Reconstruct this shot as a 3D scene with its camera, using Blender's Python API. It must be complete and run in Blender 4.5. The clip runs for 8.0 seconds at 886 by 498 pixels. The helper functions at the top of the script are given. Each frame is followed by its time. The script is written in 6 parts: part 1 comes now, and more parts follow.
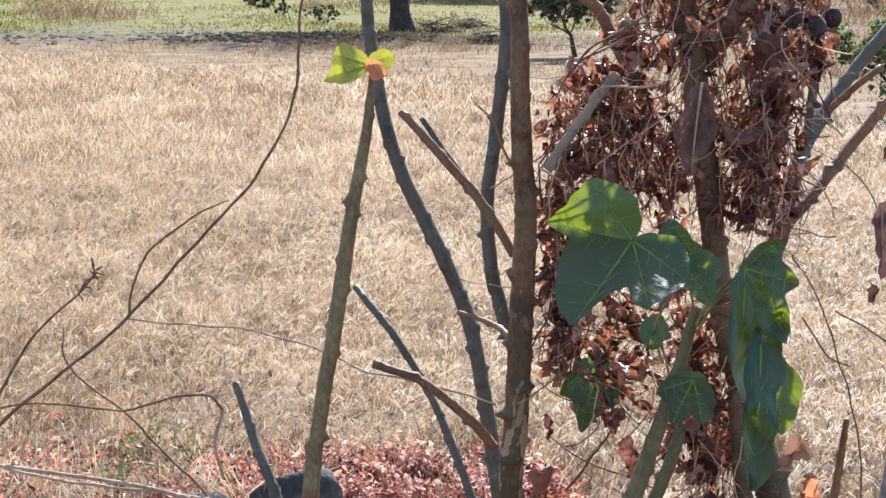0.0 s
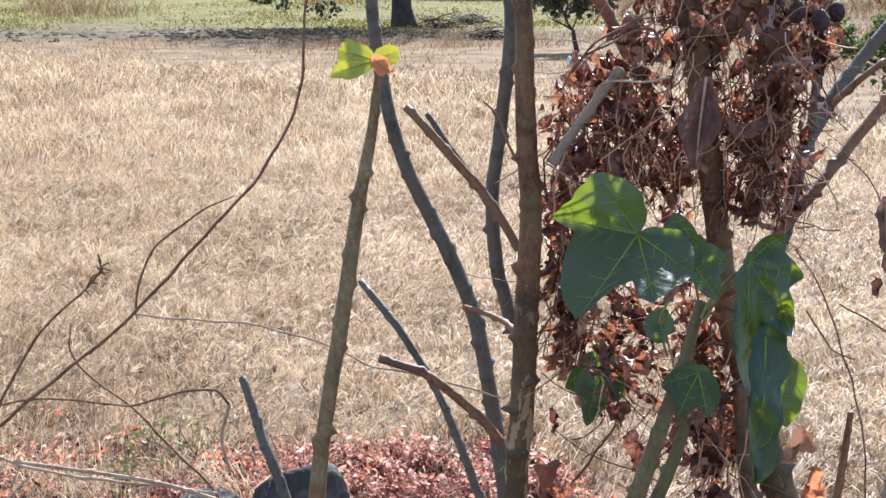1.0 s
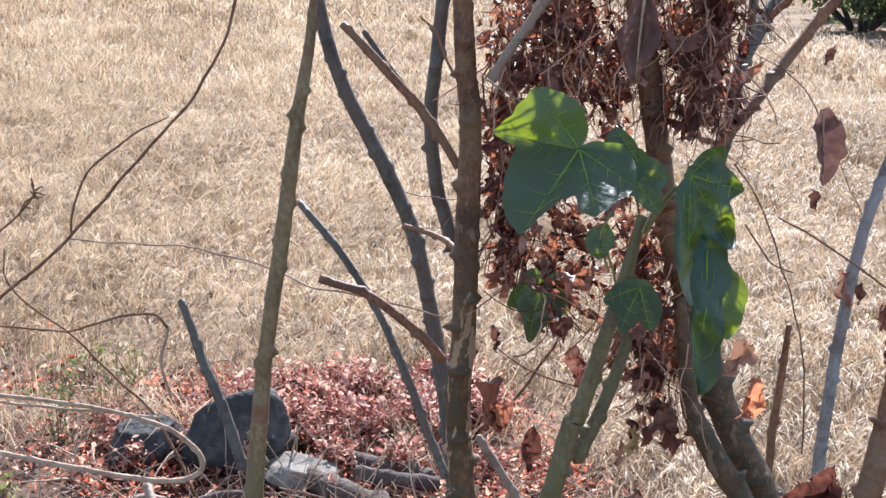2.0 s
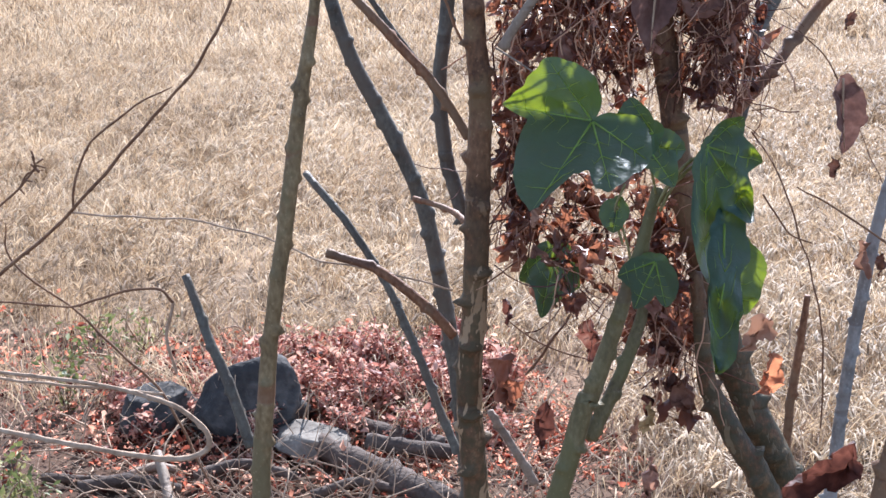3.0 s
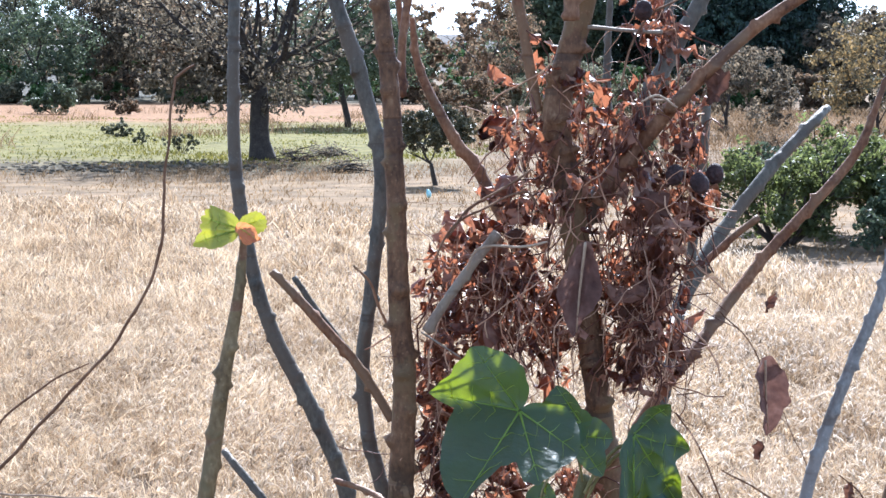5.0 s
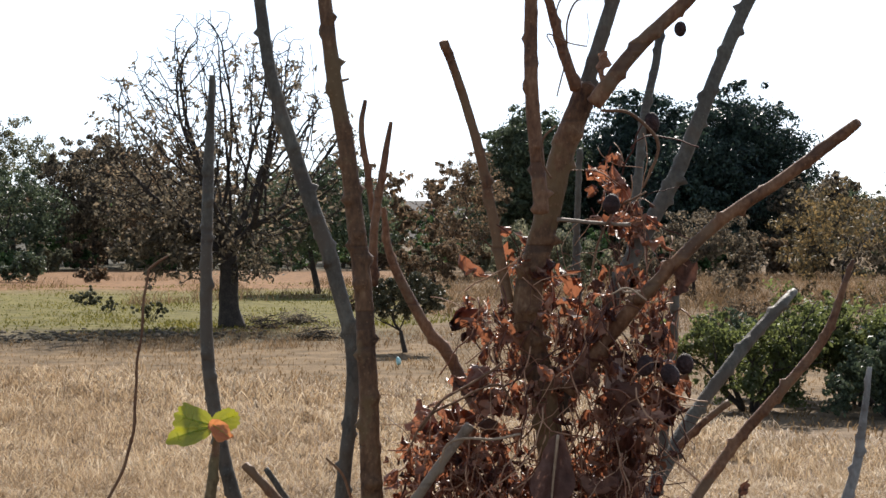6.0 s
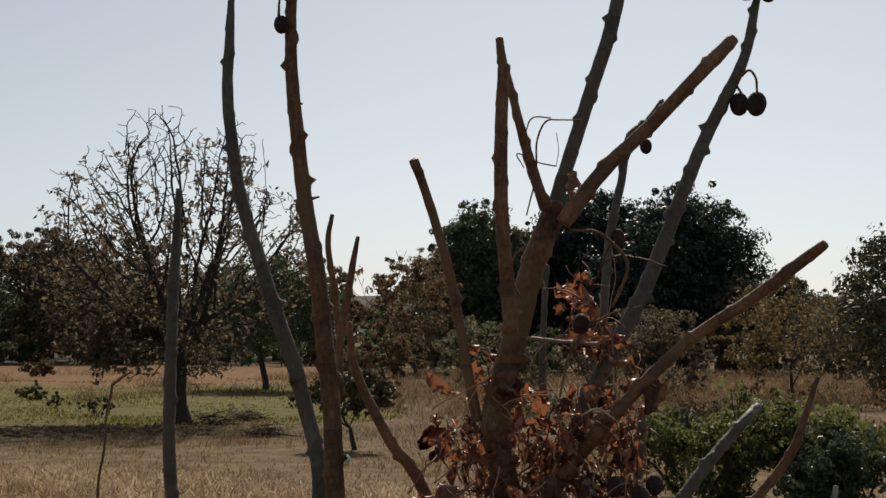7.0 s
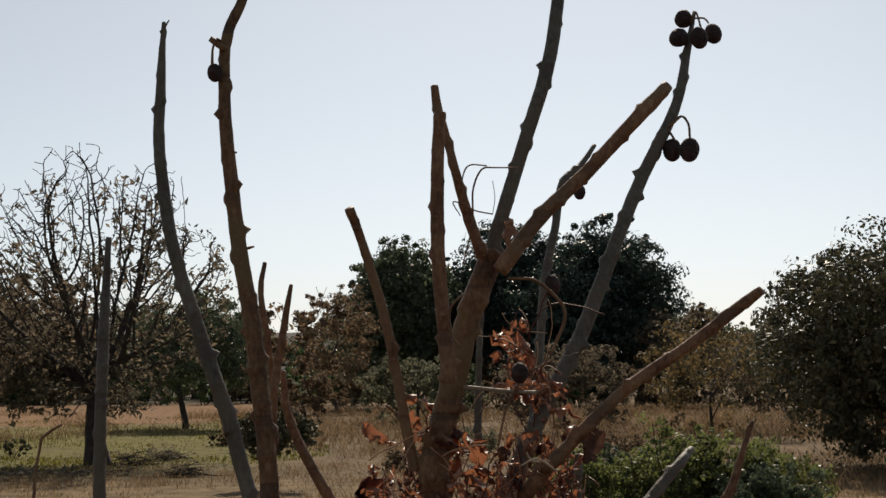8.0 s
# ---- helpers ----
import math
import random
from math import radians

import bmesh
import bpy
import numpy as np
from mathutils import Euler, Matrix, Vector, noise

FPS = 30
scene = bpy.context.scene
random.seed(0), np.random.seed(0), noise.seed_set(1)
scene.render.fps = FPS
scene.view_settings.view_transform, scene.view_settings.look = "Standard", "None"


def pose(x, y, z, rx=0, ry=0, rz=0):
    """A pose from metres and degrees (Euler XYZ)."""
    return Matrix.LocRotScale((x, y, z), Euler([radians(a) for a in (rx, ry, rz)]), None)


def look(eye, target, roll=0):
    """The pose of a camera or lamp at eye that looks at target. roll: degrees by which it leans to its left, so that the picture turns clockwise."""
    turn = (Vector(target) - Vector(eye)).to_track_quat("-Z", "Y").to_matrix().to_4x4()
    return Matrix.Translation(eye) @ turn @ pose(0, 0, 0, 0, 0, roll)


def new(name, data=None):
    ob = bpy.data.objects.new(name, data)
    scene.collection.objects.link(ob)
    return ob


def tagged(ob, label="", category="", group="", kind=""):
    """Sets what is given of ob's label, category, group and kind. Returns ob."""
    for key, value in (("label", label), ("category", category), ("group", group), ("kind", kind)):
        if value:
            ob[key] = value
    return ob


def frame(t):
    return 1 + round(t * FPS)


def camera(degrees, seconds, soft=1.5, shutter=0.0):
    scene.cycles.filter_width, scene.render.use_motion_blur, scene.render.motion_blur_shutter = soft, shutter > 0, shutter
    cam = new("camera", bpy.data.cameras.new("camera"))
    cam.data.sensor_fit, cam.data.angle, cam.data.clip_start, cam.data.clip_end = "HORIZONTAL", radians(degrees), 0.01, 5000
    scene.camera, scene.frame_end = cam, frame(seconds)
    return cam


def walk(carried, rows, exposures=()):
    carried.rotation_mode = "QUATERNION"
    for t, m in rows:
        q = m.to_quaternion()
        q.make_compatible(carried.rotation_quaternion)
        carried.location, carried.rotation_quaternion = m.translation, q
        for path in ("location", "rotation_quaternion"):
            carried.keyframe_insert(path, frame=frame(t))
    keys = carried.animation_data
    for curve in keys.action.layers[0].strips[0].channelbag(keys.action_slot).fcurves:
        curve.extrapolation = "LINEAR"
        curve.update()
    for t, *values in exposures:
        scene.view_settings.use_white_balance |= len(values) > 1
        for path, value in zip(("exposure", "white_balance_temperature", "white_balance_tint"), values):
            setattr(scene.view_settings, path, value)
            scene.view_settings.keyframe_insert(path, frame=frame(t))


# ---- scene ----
# ---- camera ----
cam = camera(30.8, 8.0, soft=1.5)
PATH = [
    (0, (0.127, 0.171, 1.648), (-0.03, 2.132, 1.287), 0.1),
    (0.5, (0.125, 0.167, 1.648), (-0.032, 2.128, 1.286), 0.1),
    (1, (0.124, 0.162, 1.648), (-0.036, 2.122, 1.282), -0.1),
    (1.5, (0.115, 0.165, 1.639), (0.027, 2.118, 1.215), -0.1),
    (1.7, (0.115, 0.166, 1.638), (0.047, 2.117, 1.202), -0.2),
    (2.8, (0.121, 0.216, 1.643), (-0.001, 2.145, 1.13), -1.6),
    (3, (0.117, 0.225, 1.644), (0.024, 2.157, 1.136), -0.9),
    (3.5, (0.115, 0.228, 1.652), (0.067, 2.177, 1.208), -0.7),
    (4, (0.106, 0.238, 1.659), (0.112, 2.203, 1.286), -0.1),
    (4.5, (0.107, 0.241, 1.665), (0.115, 2.216, 1.345), 0.3),
    (5, (0.105, 0.254, 1.679), (0.119, 2.244, 1.473), 0.1),
    (5.2, (0.106, 0.257, 1.686), (0.133, 2.251, 1.532), -0.3),
    (6.3, (0.095, 0.241, 1.72), (0.173, 2.239, 1.763), 0.1),
    (6.5, (0.087, 0.25, 1.727), (0.188, 2.246, 1.797), 0.2),
    (7, (0.079, 0.249, 1.737), (0.194, 2.242, 1.854), 0.1),
    (7.5, (0.069, 0.25, 1.742), (0.231, 2.236, 1.918), 0.1),
    (8, (0.061, 0.263, 1.753), (0.275, 2.245, 1.914), -0.5),
]
walk(cam, [(t, look(eye, target, roll)) for t, eye, target, roll in PATH],
     exposures=[(0.0, 1.54, 5300, 12), (1.8, 1.55, 5250, 13), (2.8, 1.54, 5150, 14), (4.5, 1.62, 5050, 12), (4.9, 1.74, 5000, 11), (5.2, 1.76, 5050, 11), (5.9, 0.75, 5900, 11), (6.3, 0.14, 6500, 10), (6.6, -0.48, 6800, 10), (7.5, -0.5, 6800, 10), (8.0, -0.34, 6800, 10)])

# ---- world, sun ----
SUN_ELEVATION = 39.0   # degrees over the horizon
SUN_AZIMUTH = 11.0    # degrees from +y towards +x
world = bpy.data.worlds.new("sky_world")
scene.world = world
world.use_nodes = True
wn = world.node_tree.nodes
wl = world.node_tree.links
wn.clear()
sky = wn.new("ShaderNodeTexSky")
sky.sky_type = "NISHITA"
sky.sun_disc = False
sky.sun_elevation = radians(SUN_ELEVATION)
sky.sun_rotation = radians(SUN_AZIMUTH)
sky.altitude = 300
sky.air_density = 0.75
sky.dust_density = 1.0
sky.ozone_density = 4.0
background = wn.new("ShaderNodeBackground")
background.inputs["Strength"].default_value = 0.109
world_out = wn.new("ShaderNodeOutputWorld")
# dust in the air takes half of the blue out of the sky
dusty = wn.new("ShaderNodeHueSaturation")
dusty.inputs["Saturation"].default_value = 0.5
dusty.inputs["Hue"].default_value = 0.484
wl.new(sky.outputs[0], dusty.inputs["Color"])
wl.new(dusty.outputs[0], background.inputs[0])
wl.new(background.outputs[0], world_out.inputs[0])
sun_data = bpy.data.lights.new("sun", "SUN")
sun_data.energy = 4.75
sun_data.angle = radians(0.55)
sun_data.color = (1.0, 0.895, 0.75)
sun = new("sun", sun_data)
se, sa = radians(SUN_ELEVATION), radians(SUN_AZIMUTH)
sun_way = Vector((math.cos(se) * math.sin(sa), math.cos(se) * math.cos(sa), math.sin(se)))
sun.matrix_world = look(sun_way * 50, (0, 0, 0))

# ---- materials ----
def mix_material(name, colours, scale, rough=0.8, bump=0.3, fine=60.0, stretch=(1, 1, 1), through_light=0.0, island=0.0, spec=0.3, shine_through=None):
    """Three-colour noise material in object space with bump; through_light adds translucency."""
    m = bpy.data.materials.new(name)
    m.use_nodes = True
    n, l = m.node_tree.nodes, m.node_tree.links
    n.clear()
    out = n.new("ShaderNodeOutputMaterial")
    p = n.new("ShaderNodeBsdfPrincipled")
    p.inputs["Roughness"].default_value = rough
    p.inputs["Specular IOR Level"].default_value = spec
    coord = n.new("ShaderNodeTexCoord")
    mapping = n.new("ShaderNodeMapping")
    mapping.inputs["Scale"].default_value = stretch
    l.new(coord.outputs["Object"], mapping.inputs[0])
    big = n.new("ShaderNodeTexNoise")
    big.inputs["Scale"].default_value = scale
    big.inputs["Detail"].default_value = 5
    small = n.new("ShaderNodeTexNoise")
    small.inputs["Scale"].default_value = fine
    small.inputs["Detail"].default_value = 4
    l.new(mapping.outputs[0], big.inputs["Vector"])
    l.new(mapping.outputs[0], small.inputs["Vector"])
    add = n.new("ShaderNodeMath")
    add.operation = "MULTIPLY_ADD"
    add.inputs[1].default_value = 0.45
    l.new(small.outputs[0], add.inputs[0])
    half = n.new("ShaderNodeMath")
    half.operation = "MULTIPLY"
    half.inputs[1].default_value = 0.55
    l.new(big.outputs[0], half.inputs[0])
    l.new(half.outputs[0], add.inputs[2])
    value = add.outputs[0]
    if island:
        geo = n.new("ShaderNodeNewGeometry")
        info = n.new("ShaderNodeObjectInfo")
        both = n.new("ShaderNodeMath")
        both.operation = "ADD"
        l.new(geo.outputs["Random Per Island"], both.inputs[0])
        l.new(info.outputs["Random"], both.inputs[1])
        frac = n.new("ShaderNodeMath")
        frac.operation = "FRACT"
        l.new(both.outputs[0], frac.inputs[0])
        vary = n.new("ShaderNodeMath")
        vary.operation = "MULTIPLY_ADD"
        vary.inputs[1].default_value = island
        l.new(frac.outputs[0], vary.inputs[0])
        shift = n.new("ShaderNodeMath")
        shift.operation = "SUBTRACT"
        l.new(value, shift.inputs[0])
        shift.inputs[1].default_value = island / 2
        l.new(shift.outputs[0], vary.inputs[2])
        value = vary.outputs[0]
    ramp = n.new("ShaderNodeValToRGB")
    els = ramp.color_ramp.elements
    low, high = (0.33, 0.68) if name.startswith("bark") else (0.3, 0.7)
    spots = [low + (high - low) * i / (len(colours) - 1) for i in range(len(colours))]
    els[0].position, els[0].color = spots[0], (*colours[0], 1)
    els[1].position, els[1].color = spots[-1], (*colours[-1], 1)
    for s, c in zip(spots[1:-1], colours[1:-1]):
        e = els.new(s)
        e.color = (*c, 1)
    l.new(value, ramp.inputs[0])
    l.new(ramp.outputs[0], p.inputs["Base Color"])
    if bump:
        b = n.new("ShaderNodeBump")
        b.inputs["Strength"].default_value = bump
        b.inputs["Distance"].default_value = 0.02
        l.new(add.outputs[0], b.inputs["Height"])
        l.new(b.outputs[0], p.inputs["Normal"])
    if through_light:
        tr = n.new("ShaderNodeBsdfTranslucent")
        l.new(ramp.outputs[0], tr.inputs["Color"])
        if shine_through:
            m.node_tree.links.remove(tr.inputs["Color"].links[0])
            tr.inputs["Color"].default_value = (*shine_through, 1)
        mx = n.new("ShaderNodeMixShader")
        mx.inputs[0].default_value = through_light
        l.new(p.outputs[0], mx.inputs[1])
        l.new(tr.outputs[0], mx.inputs[2])
        l.new(mx.outputs[0], out.inputs[0])
    else:
        l.new(p.outputs[0], out.inputs[0])
    return m


def bark_material(name, colours, blotch, scars, rough=0.6, old=None, flakes=None, cover=0.5, foot=(1.35, 1.0)):
    """Smooth young bark: fine grain, blotches of a second colour, pale lenticels and dark rings where leaves once sat.
    Towards the foot the bark may be old: another colour, with flakes come off it."""
    m = mix_material(name, colours, 24, rough, 0.0, 210, (1, 1, 0.55), spec=0.3)
    n, l = m.node_tree.nodes, m.node_tree.links
    p = next(k for k in n if k.type == "BSDF_PRINCIPLED")
    ramp = next(k for k in n if k.type == "VALTORGB")
    coord = next(k for k in n if k.type == "TEX_COORD")

    def node(kind, **values):
        made = n.new(kind)
        for key, value in values.items():
            made.inputs[key].default_value = value
        return made

    def tone(low, high, source, top=1.0):
        made = node("ShaderNodeMapRange", **{"From Min": low, "From Max": high, "To Max": top})
        made.interpolation_type = "SMOOTHSTEP"
        l.new(source, made.inputs[0])
        return made.outputs[0]

    def blend(factor, below, colour):
        made = n.new("ShaderNodeMix")
        made.data_type = "RGBA"
        l.new(factor, made.inputs[0])
        l.new(below, made.inputs[6])
        made.inputs[7].default_value = (*colour, 1)
        return made.outputs[2]

    patch = node("ShaderNodeTexNoise", Scale=9.0, Detail=6.0, Roughness=0.65)
    l.new(coord.outputs["Object"], patch.inputs["Vector"])
    colour = blend(tone(0.5, 0.57, patch.outputs[0], 0.75), ramp.outputs[0], blotch)
    # rings, bent by noise
    squeeze = n.new("ShaderNodeMapping")
    squeeze.inputs["Scale"].default_value = (6, 6, 34)
    l.new(coord.outputs["Object"], squeeze.inputs[0])
    ring = node("ShaderNodeTexNoise", Scale=1.0, Detail=3.0, Distortion=0.4)
    l.new(squeeze.outputs[0], ring.inputs["Vector"])
    ring_mark = tone(0.57, 0.66, ring.outputs[0], 0.6)
    colour = blend(ring_mark, colour, scars)
    dots = node("ShaderNodeTexVoronoi", Scale=150.0)
    l.new(coord.outputs["Object"], dots.inputs["Vector"])
    dot = tone(0.24, 0.1, dots.outputs["Distance"], 0.28)
    colour = blend(dot, colour, tuple(min(0.6, c * 1.35) for c in colours[-1]))
    if old:
        xyz = n.new("ShaderNodeSeparateXYZ")
        l.new(coord.outputs["Object"], xyz.inputs[0])
        aged = tone(foot[0], foot[1], xyz.outputs[2])
        speck = node("ShaderNodeTexNoise", Scale=70.0, Detail=5.0, Roughness=0.7)
        l.new(coord.outputs["Object"], speck.inputs["Vector"])
        share = n.new("ShaderNodeMath")
        share.operation = "MULTIPLY"
        l.new(aged, share.inputs[0])
        l.new(tone(0.3, 0.6, speck.outputs[0], 0.9), share.inputs[1])
        colour = blend(share.outputs[0], colour, old)
        drawn = n.new("ShaderNodeMapping")
        drawn.inputs["Scale"].default_value = (1, 1, 0.42)
        l.new(coord.outputs["Object"], drawn.inputs[0])
        scale_bark = node("ShaderNodeTexNoise", Scale=42.0, Detail=3.5, Roughness=0.6, Distortion=0.6)
        l.new(drawn.outputs[0], scale_bark.inputs["Vector"])
        flake = n.new("ShaderNodeMath")
        flake.operation = "MULTIPLY"
        l.new(aged, flake.inputs[0])
        l.new(tone(1.02 - cover, 1.05 - cover, scale_bark.outputs[0], 0.85), flake.inputs[1])
        colour = blend(flake.outputs[0], colour, flakes)
        deeper = n.new("ShaderNodeMath")
        deeper.operation = "ADD"
        l.new(ring_mark, deeper.inputs[0])
        l.new(flake.outputs[0], deeper.inputs[1])
        ring_mark = deeper.outputs[0]
    l.new(colour, p.inputs["Base Color"])
    height = n.new("ShaderNodeMath")
    height.operation = "MULTIPLY_ADD"
    height.inputs[1].default_value = -0.5
    l.new(ring_mark, height.inputs[0])
    grain = next(k for k in n if k.type == "MATH" and k.operation == "MULTIPLY_ADD")
    l.new(grain.outputs[0], height.inputs[2])
    b = node("ShaderNodeBump", Strength=0.55, Distance=0.006)
    l.new(height.outputs[0], b.inputs["Height"])
    l.new(b.outputs[0], p.inputs["Normal"])
    return m


bark_brown = bark_material("bark_brown", [(0.071, 0.03, 0.015), (0.16, 0.072, 0.034), (0.238, 0.117, 0.057), (0.336, 0.193, 0.102)], (0.195, 0.12, 0.065), (0.09, 0.045, 0.028))
bark_tan = bark_material("bark_tan", [(0.068, 0.043, 0.02), (0.149, 0.098, 0.043), (0.221, 0.153, 0.071), (0.315, 0.234, 0.123)], (0.16, 0.125, 0.058), (0.20, 0.09, 0.05))
bark_mossy = bark_material("bark_mossy", [(0.039, 0.019, 0.01), (0.111, 0.054, 0.025), (0.178, 0.09, 0.042), (0.281, 0.166, 0.085)], (0.175, 0.11, 0.049), (0.05, 0.03, 0.02), 0.64, (0.075, 0.055, 0.025), (0.40, 0.26, 0.14), 0.47)
bark_old = bark_material("bark_old", [(0.039, 0.019, 0.01), (0.111, 0.054, 0.025), (0.178, 0.09, 0.042), (0.281, 0.166, 0.085)], (0.175, 0.11, 0.049), (0.05, 0.03, 0.02), 0.64, (0.062, 0.056, 0.03), (0.20, 0.15, 0.085), 0.42, (1.2, 0.95))
bark_grey = bark_material("bark_grey", [(0.058, 0.049, 0.037), (0.11, 0.096, 0.073), (0.173, 0.154, 0.118)], (0.125, 0.096, 0.068), (0.075, 0.06, 0.048))
bark_pale = bark_material("bark_pale", [(0.153, 0.106, 0.072), (0.255, 0.187, 0.132), (0.357, 0.281, 0.212)], (0.26, 0.20, 0.14), (0.13, 0.09, 0.065))
bark_green = bark_material("bark_green", [(0.077, 0.059, 0.024), (0.14, 0.11, 0.047), (0.221, 0.18, 0.088)], (0.135, 0.118, 0.045), (0.12, 0.085, 0.05))
bark_white = bark_material("bark_white", [(0.142, 0.131, 0.116), (0.247, 0.231, 0.209), (0.38, 0.359, 0.328)], (0.30, 0.285, 0.262), (0.13, 0.105, 0.085))
twig_brown = mix_material("twig_brown", [(0.08, 0.038, 0.02), (0.18, 0.092, 0.048), (0.28, 0.165, 0.092)], 20, 0.75, 0.3, 120)
twig_pale = mix_material("twig_pale", [(0.21, 0.135, 0.08), (0.39, 0.27, 0.175), (0.55, 0.42, 0.295)], 20, 0.75, 0.3, 120)
straw = mix_material("straw", [(0.2, 0.132, 0.074), (0.47, 0.343, 0.208), (0.69, 0.555, 0.385)], 0.8, 0.6, 0.0, 8.0, through_light=0.45, island=0.3)

# ---- building helpers ----
def mesh_object(name, bm, material, smooth=True):
    me = bpy.data.meshes.new(name)
    bm.to_mesh(me)
    bm.free()
    me.materials.append(material)
    if smooth:
        me.polygons.foreach_set("use_smooth", [True] * len(me.polygons))
    return new(name, me)


def part(name, bm, material, parent, label="", smooth=True):
    ob = mesh_object(name, bm, material, smooth)
    ob.parent = parent
    if label:
        ob["label"] = label
    return ob


def raw_mesh(name, verts, faces, material, smooth=False):
    """A mesh from arrays: verts (n, 3), faces (m, 3 or 4)."""
    me = bpy.data.meshes.new(name)
    verts, faces = np.asarray(verts, dtype=np.float32), np.asarray(faces, dtype=np.int32)
    k = faces.shape[1]
    me.vertices.add(len(verts))
    me.vertices.foreach_set("co", verts.ravel())
    me.loops.add(faces.size)
    me.loops.foreach_set("vertex_index", faces.ravel())
    me.polygons.add(len(faces))
    me.polygons.foreach_set("loop_start", np.arange(0, faces.size, k, dtype=np.int32))
    me.update(calc_edges=True)
    me.validate()
    me.materials.append(material)
    if smooth:
        me.polygons.foreach_set("use_smooth", np.ones(len(faces), dtype=bool))
    return me


def thing(name, at, label, category, group="", kind=""):
    ob = new(name)
    ob.location = at
    ob.empty_display_size = 0.05
    return tagged(ob, label, category, group, kind)


def spline(points, step):
    """Catmull-Rom through rows of numbers, cut to about the given step of length."""
    p = np.array(points, dtype=float)
    p = np.vstack([2 * p[0] - p[1], p, 2 * p[-1] - p[-2]])
    rows = []
    for i in range(1, len(p) - 2):
        a, b, c, d = p[i - 1], p[i], p[i + 1], p[i + 2]
        n = max(1, int(np.linalg.norm((c - b)[:3]) / step))
        for k in range(n):
            t = k / n
            rows.append(0.5 * (2 * b + (c - a) * t + (2 * a - 5 * b + 4 * c - d) * t * t + (3 * b - a - 3 * c + d) * t ** 3))
    rows.append(p[-2])
    return np.array(rows)


def tube(bm, rows, sides, rng, knobs=0.0, rough=0.0, cap="none"):
    """A tube along rows (x, y, z, radius); knobs: spacing of the leaf scars."""
    rows = np.asarray(rows)
    count = len(rows)
    way = np.gradient(rows[:, :3], axis=0)
    way /= np.linalg.norm(way, axis=1)[:, None] + 1e-9
    side = np.cross(way[0], (0.3, 0.9, 0.2))
    length = np.concatenate([[0], np.cumsum(np.linalg.norm(np.diff(rows[:, :3], axis=0), axis=1))])
    ang = np.arange(sides) * 2 * math.pi / sides
    scars = []
    if knobs:
        s, a = rng.uniform(0.3, 1) * knobs, rng.uniform(0, 6.28)
        while s < length[-1]:
            scars.append((s, a, rng.uniform(0.35, 1.0)))
            s += knobs * rng.uniform(0.4, 1.5)
            a += 2.4 + rng.uniform(-0.7, 0.7)
    rings = []
    for i in range(count):
        side = side - way[i] * np.dot(side, way[i])
        side /= np.linalg.norm(side)
        up = np.cross(way[i], side)
        r = np.full(sides, rows[i, 3])
        if rough:
            r *= 1 + rough * np.array([noise.noise(Vector(rows[i, :3] * 70) + Vector((math.cos(q), math.sin(q), 0)) * 0.8) for q in ang])
        for s, a, h in scars:
            ds = (length[i] - s) / max(0.0034, rows[i, 3] * 0.27)
            if abs(ds) < 3:
                r += rows[i, 3] * h * math.exp(-ds * ds) * np.clip(np.cos(ang - a), 0, 1) ** 3
        if cap == "cut" and i < 3:
            r *= (1.10, 1.14, 1.06)[i]
        rings.append([bm.verts.new(rows[i, :3] + (side * math.cos(q) + up * math.sin(q)) * rr) for q, rr in zip(ang, r)])
    for a, b in zip(rings, rings[1:]):
        for k in range(sides):
            bm.faces.new((a[k], a[(k + 1) % sides], b[(k + 1) % sides], b[k]))
    for ring, flip, j in ((rings[0], True, 0), (rings[-1], False, -1)):
        tip = rows[j, :3] + way[j] * (1 if j else -1) * rows[j, 3] * (0.12 if cap == "cut" else 0.5)
        v = bm.verts.new(tip)
        for k in range(sides):
            f = (ring[(k + 1) % sides], ring[k], v) if flip else (ring[k], ring[(k + 1) % sides], v)
            bm.faces.new(f)


limb_rng = random.Random(7)
# how slim the stems of each bark are
SLIM = {bark_grey: 0.77, bark_tan: 0.83, bark_mossy: 0.9, bark_old: 0.9, bark_brown: 0.79, bark_pale: 0.8, bark_green: 0.88, bark_white: 0.82}


def limb(name, parent, material, cap, points):
    """One stem or twig of a shrub, from its tip to its foot."""
    thick = max(p[3] for p in points)
    kept = [points[0]]
    for p, ahead in zip(points[1:], points[2:]):
        a, b = np.array(p[:3]) - kept[-1][:3], np.array(ahead[:3]) - p[:3]
        if a @ b > 0 and a @ a > 0.00012:
            kept.append(p)
    points = kept + [points[-1]]
    rows = spline(points, 0.0055 if thick > 0.004 else 0.004)
    bm = bmesh.new()
    if thick > 0.004:
        wander = np.array([[noise.noise(Vector(r[:3] * 14)), noise.noise(Vector(r[:3] * 14 + 50)), 0] for r in rows])
        rows[:, :3] += wander * 0.0012
        rows[:, 3] *= SLIM.get(material, 0.85)
        tube(bm, rows, 12, limb_rng, 0.028, 0.07, cap)
    else:
        wander = np.array([[noise.noise(Vector(r[:3] * 20)), noise.noise(Vector(r[:3] * 20 + 50)), noise.noise(Vector(r[:3] * 20 - 50))] for r in rows])
        rows[:, :3] += wander * 0.004
        rows[:, 3] *= 0.85
        tube(bm, rows, 6, limb_rng, 0.05, 0.1, cap)
    ob = part(name, bm, material, parent)
    ob.location = -parent.location
    return ob

# ---- ground ----
def field_edge(x):
    """How far the dry field reaches."""
    return 18.9 - 0.62 * x - 0.21 * max(0.0, x) ** 2


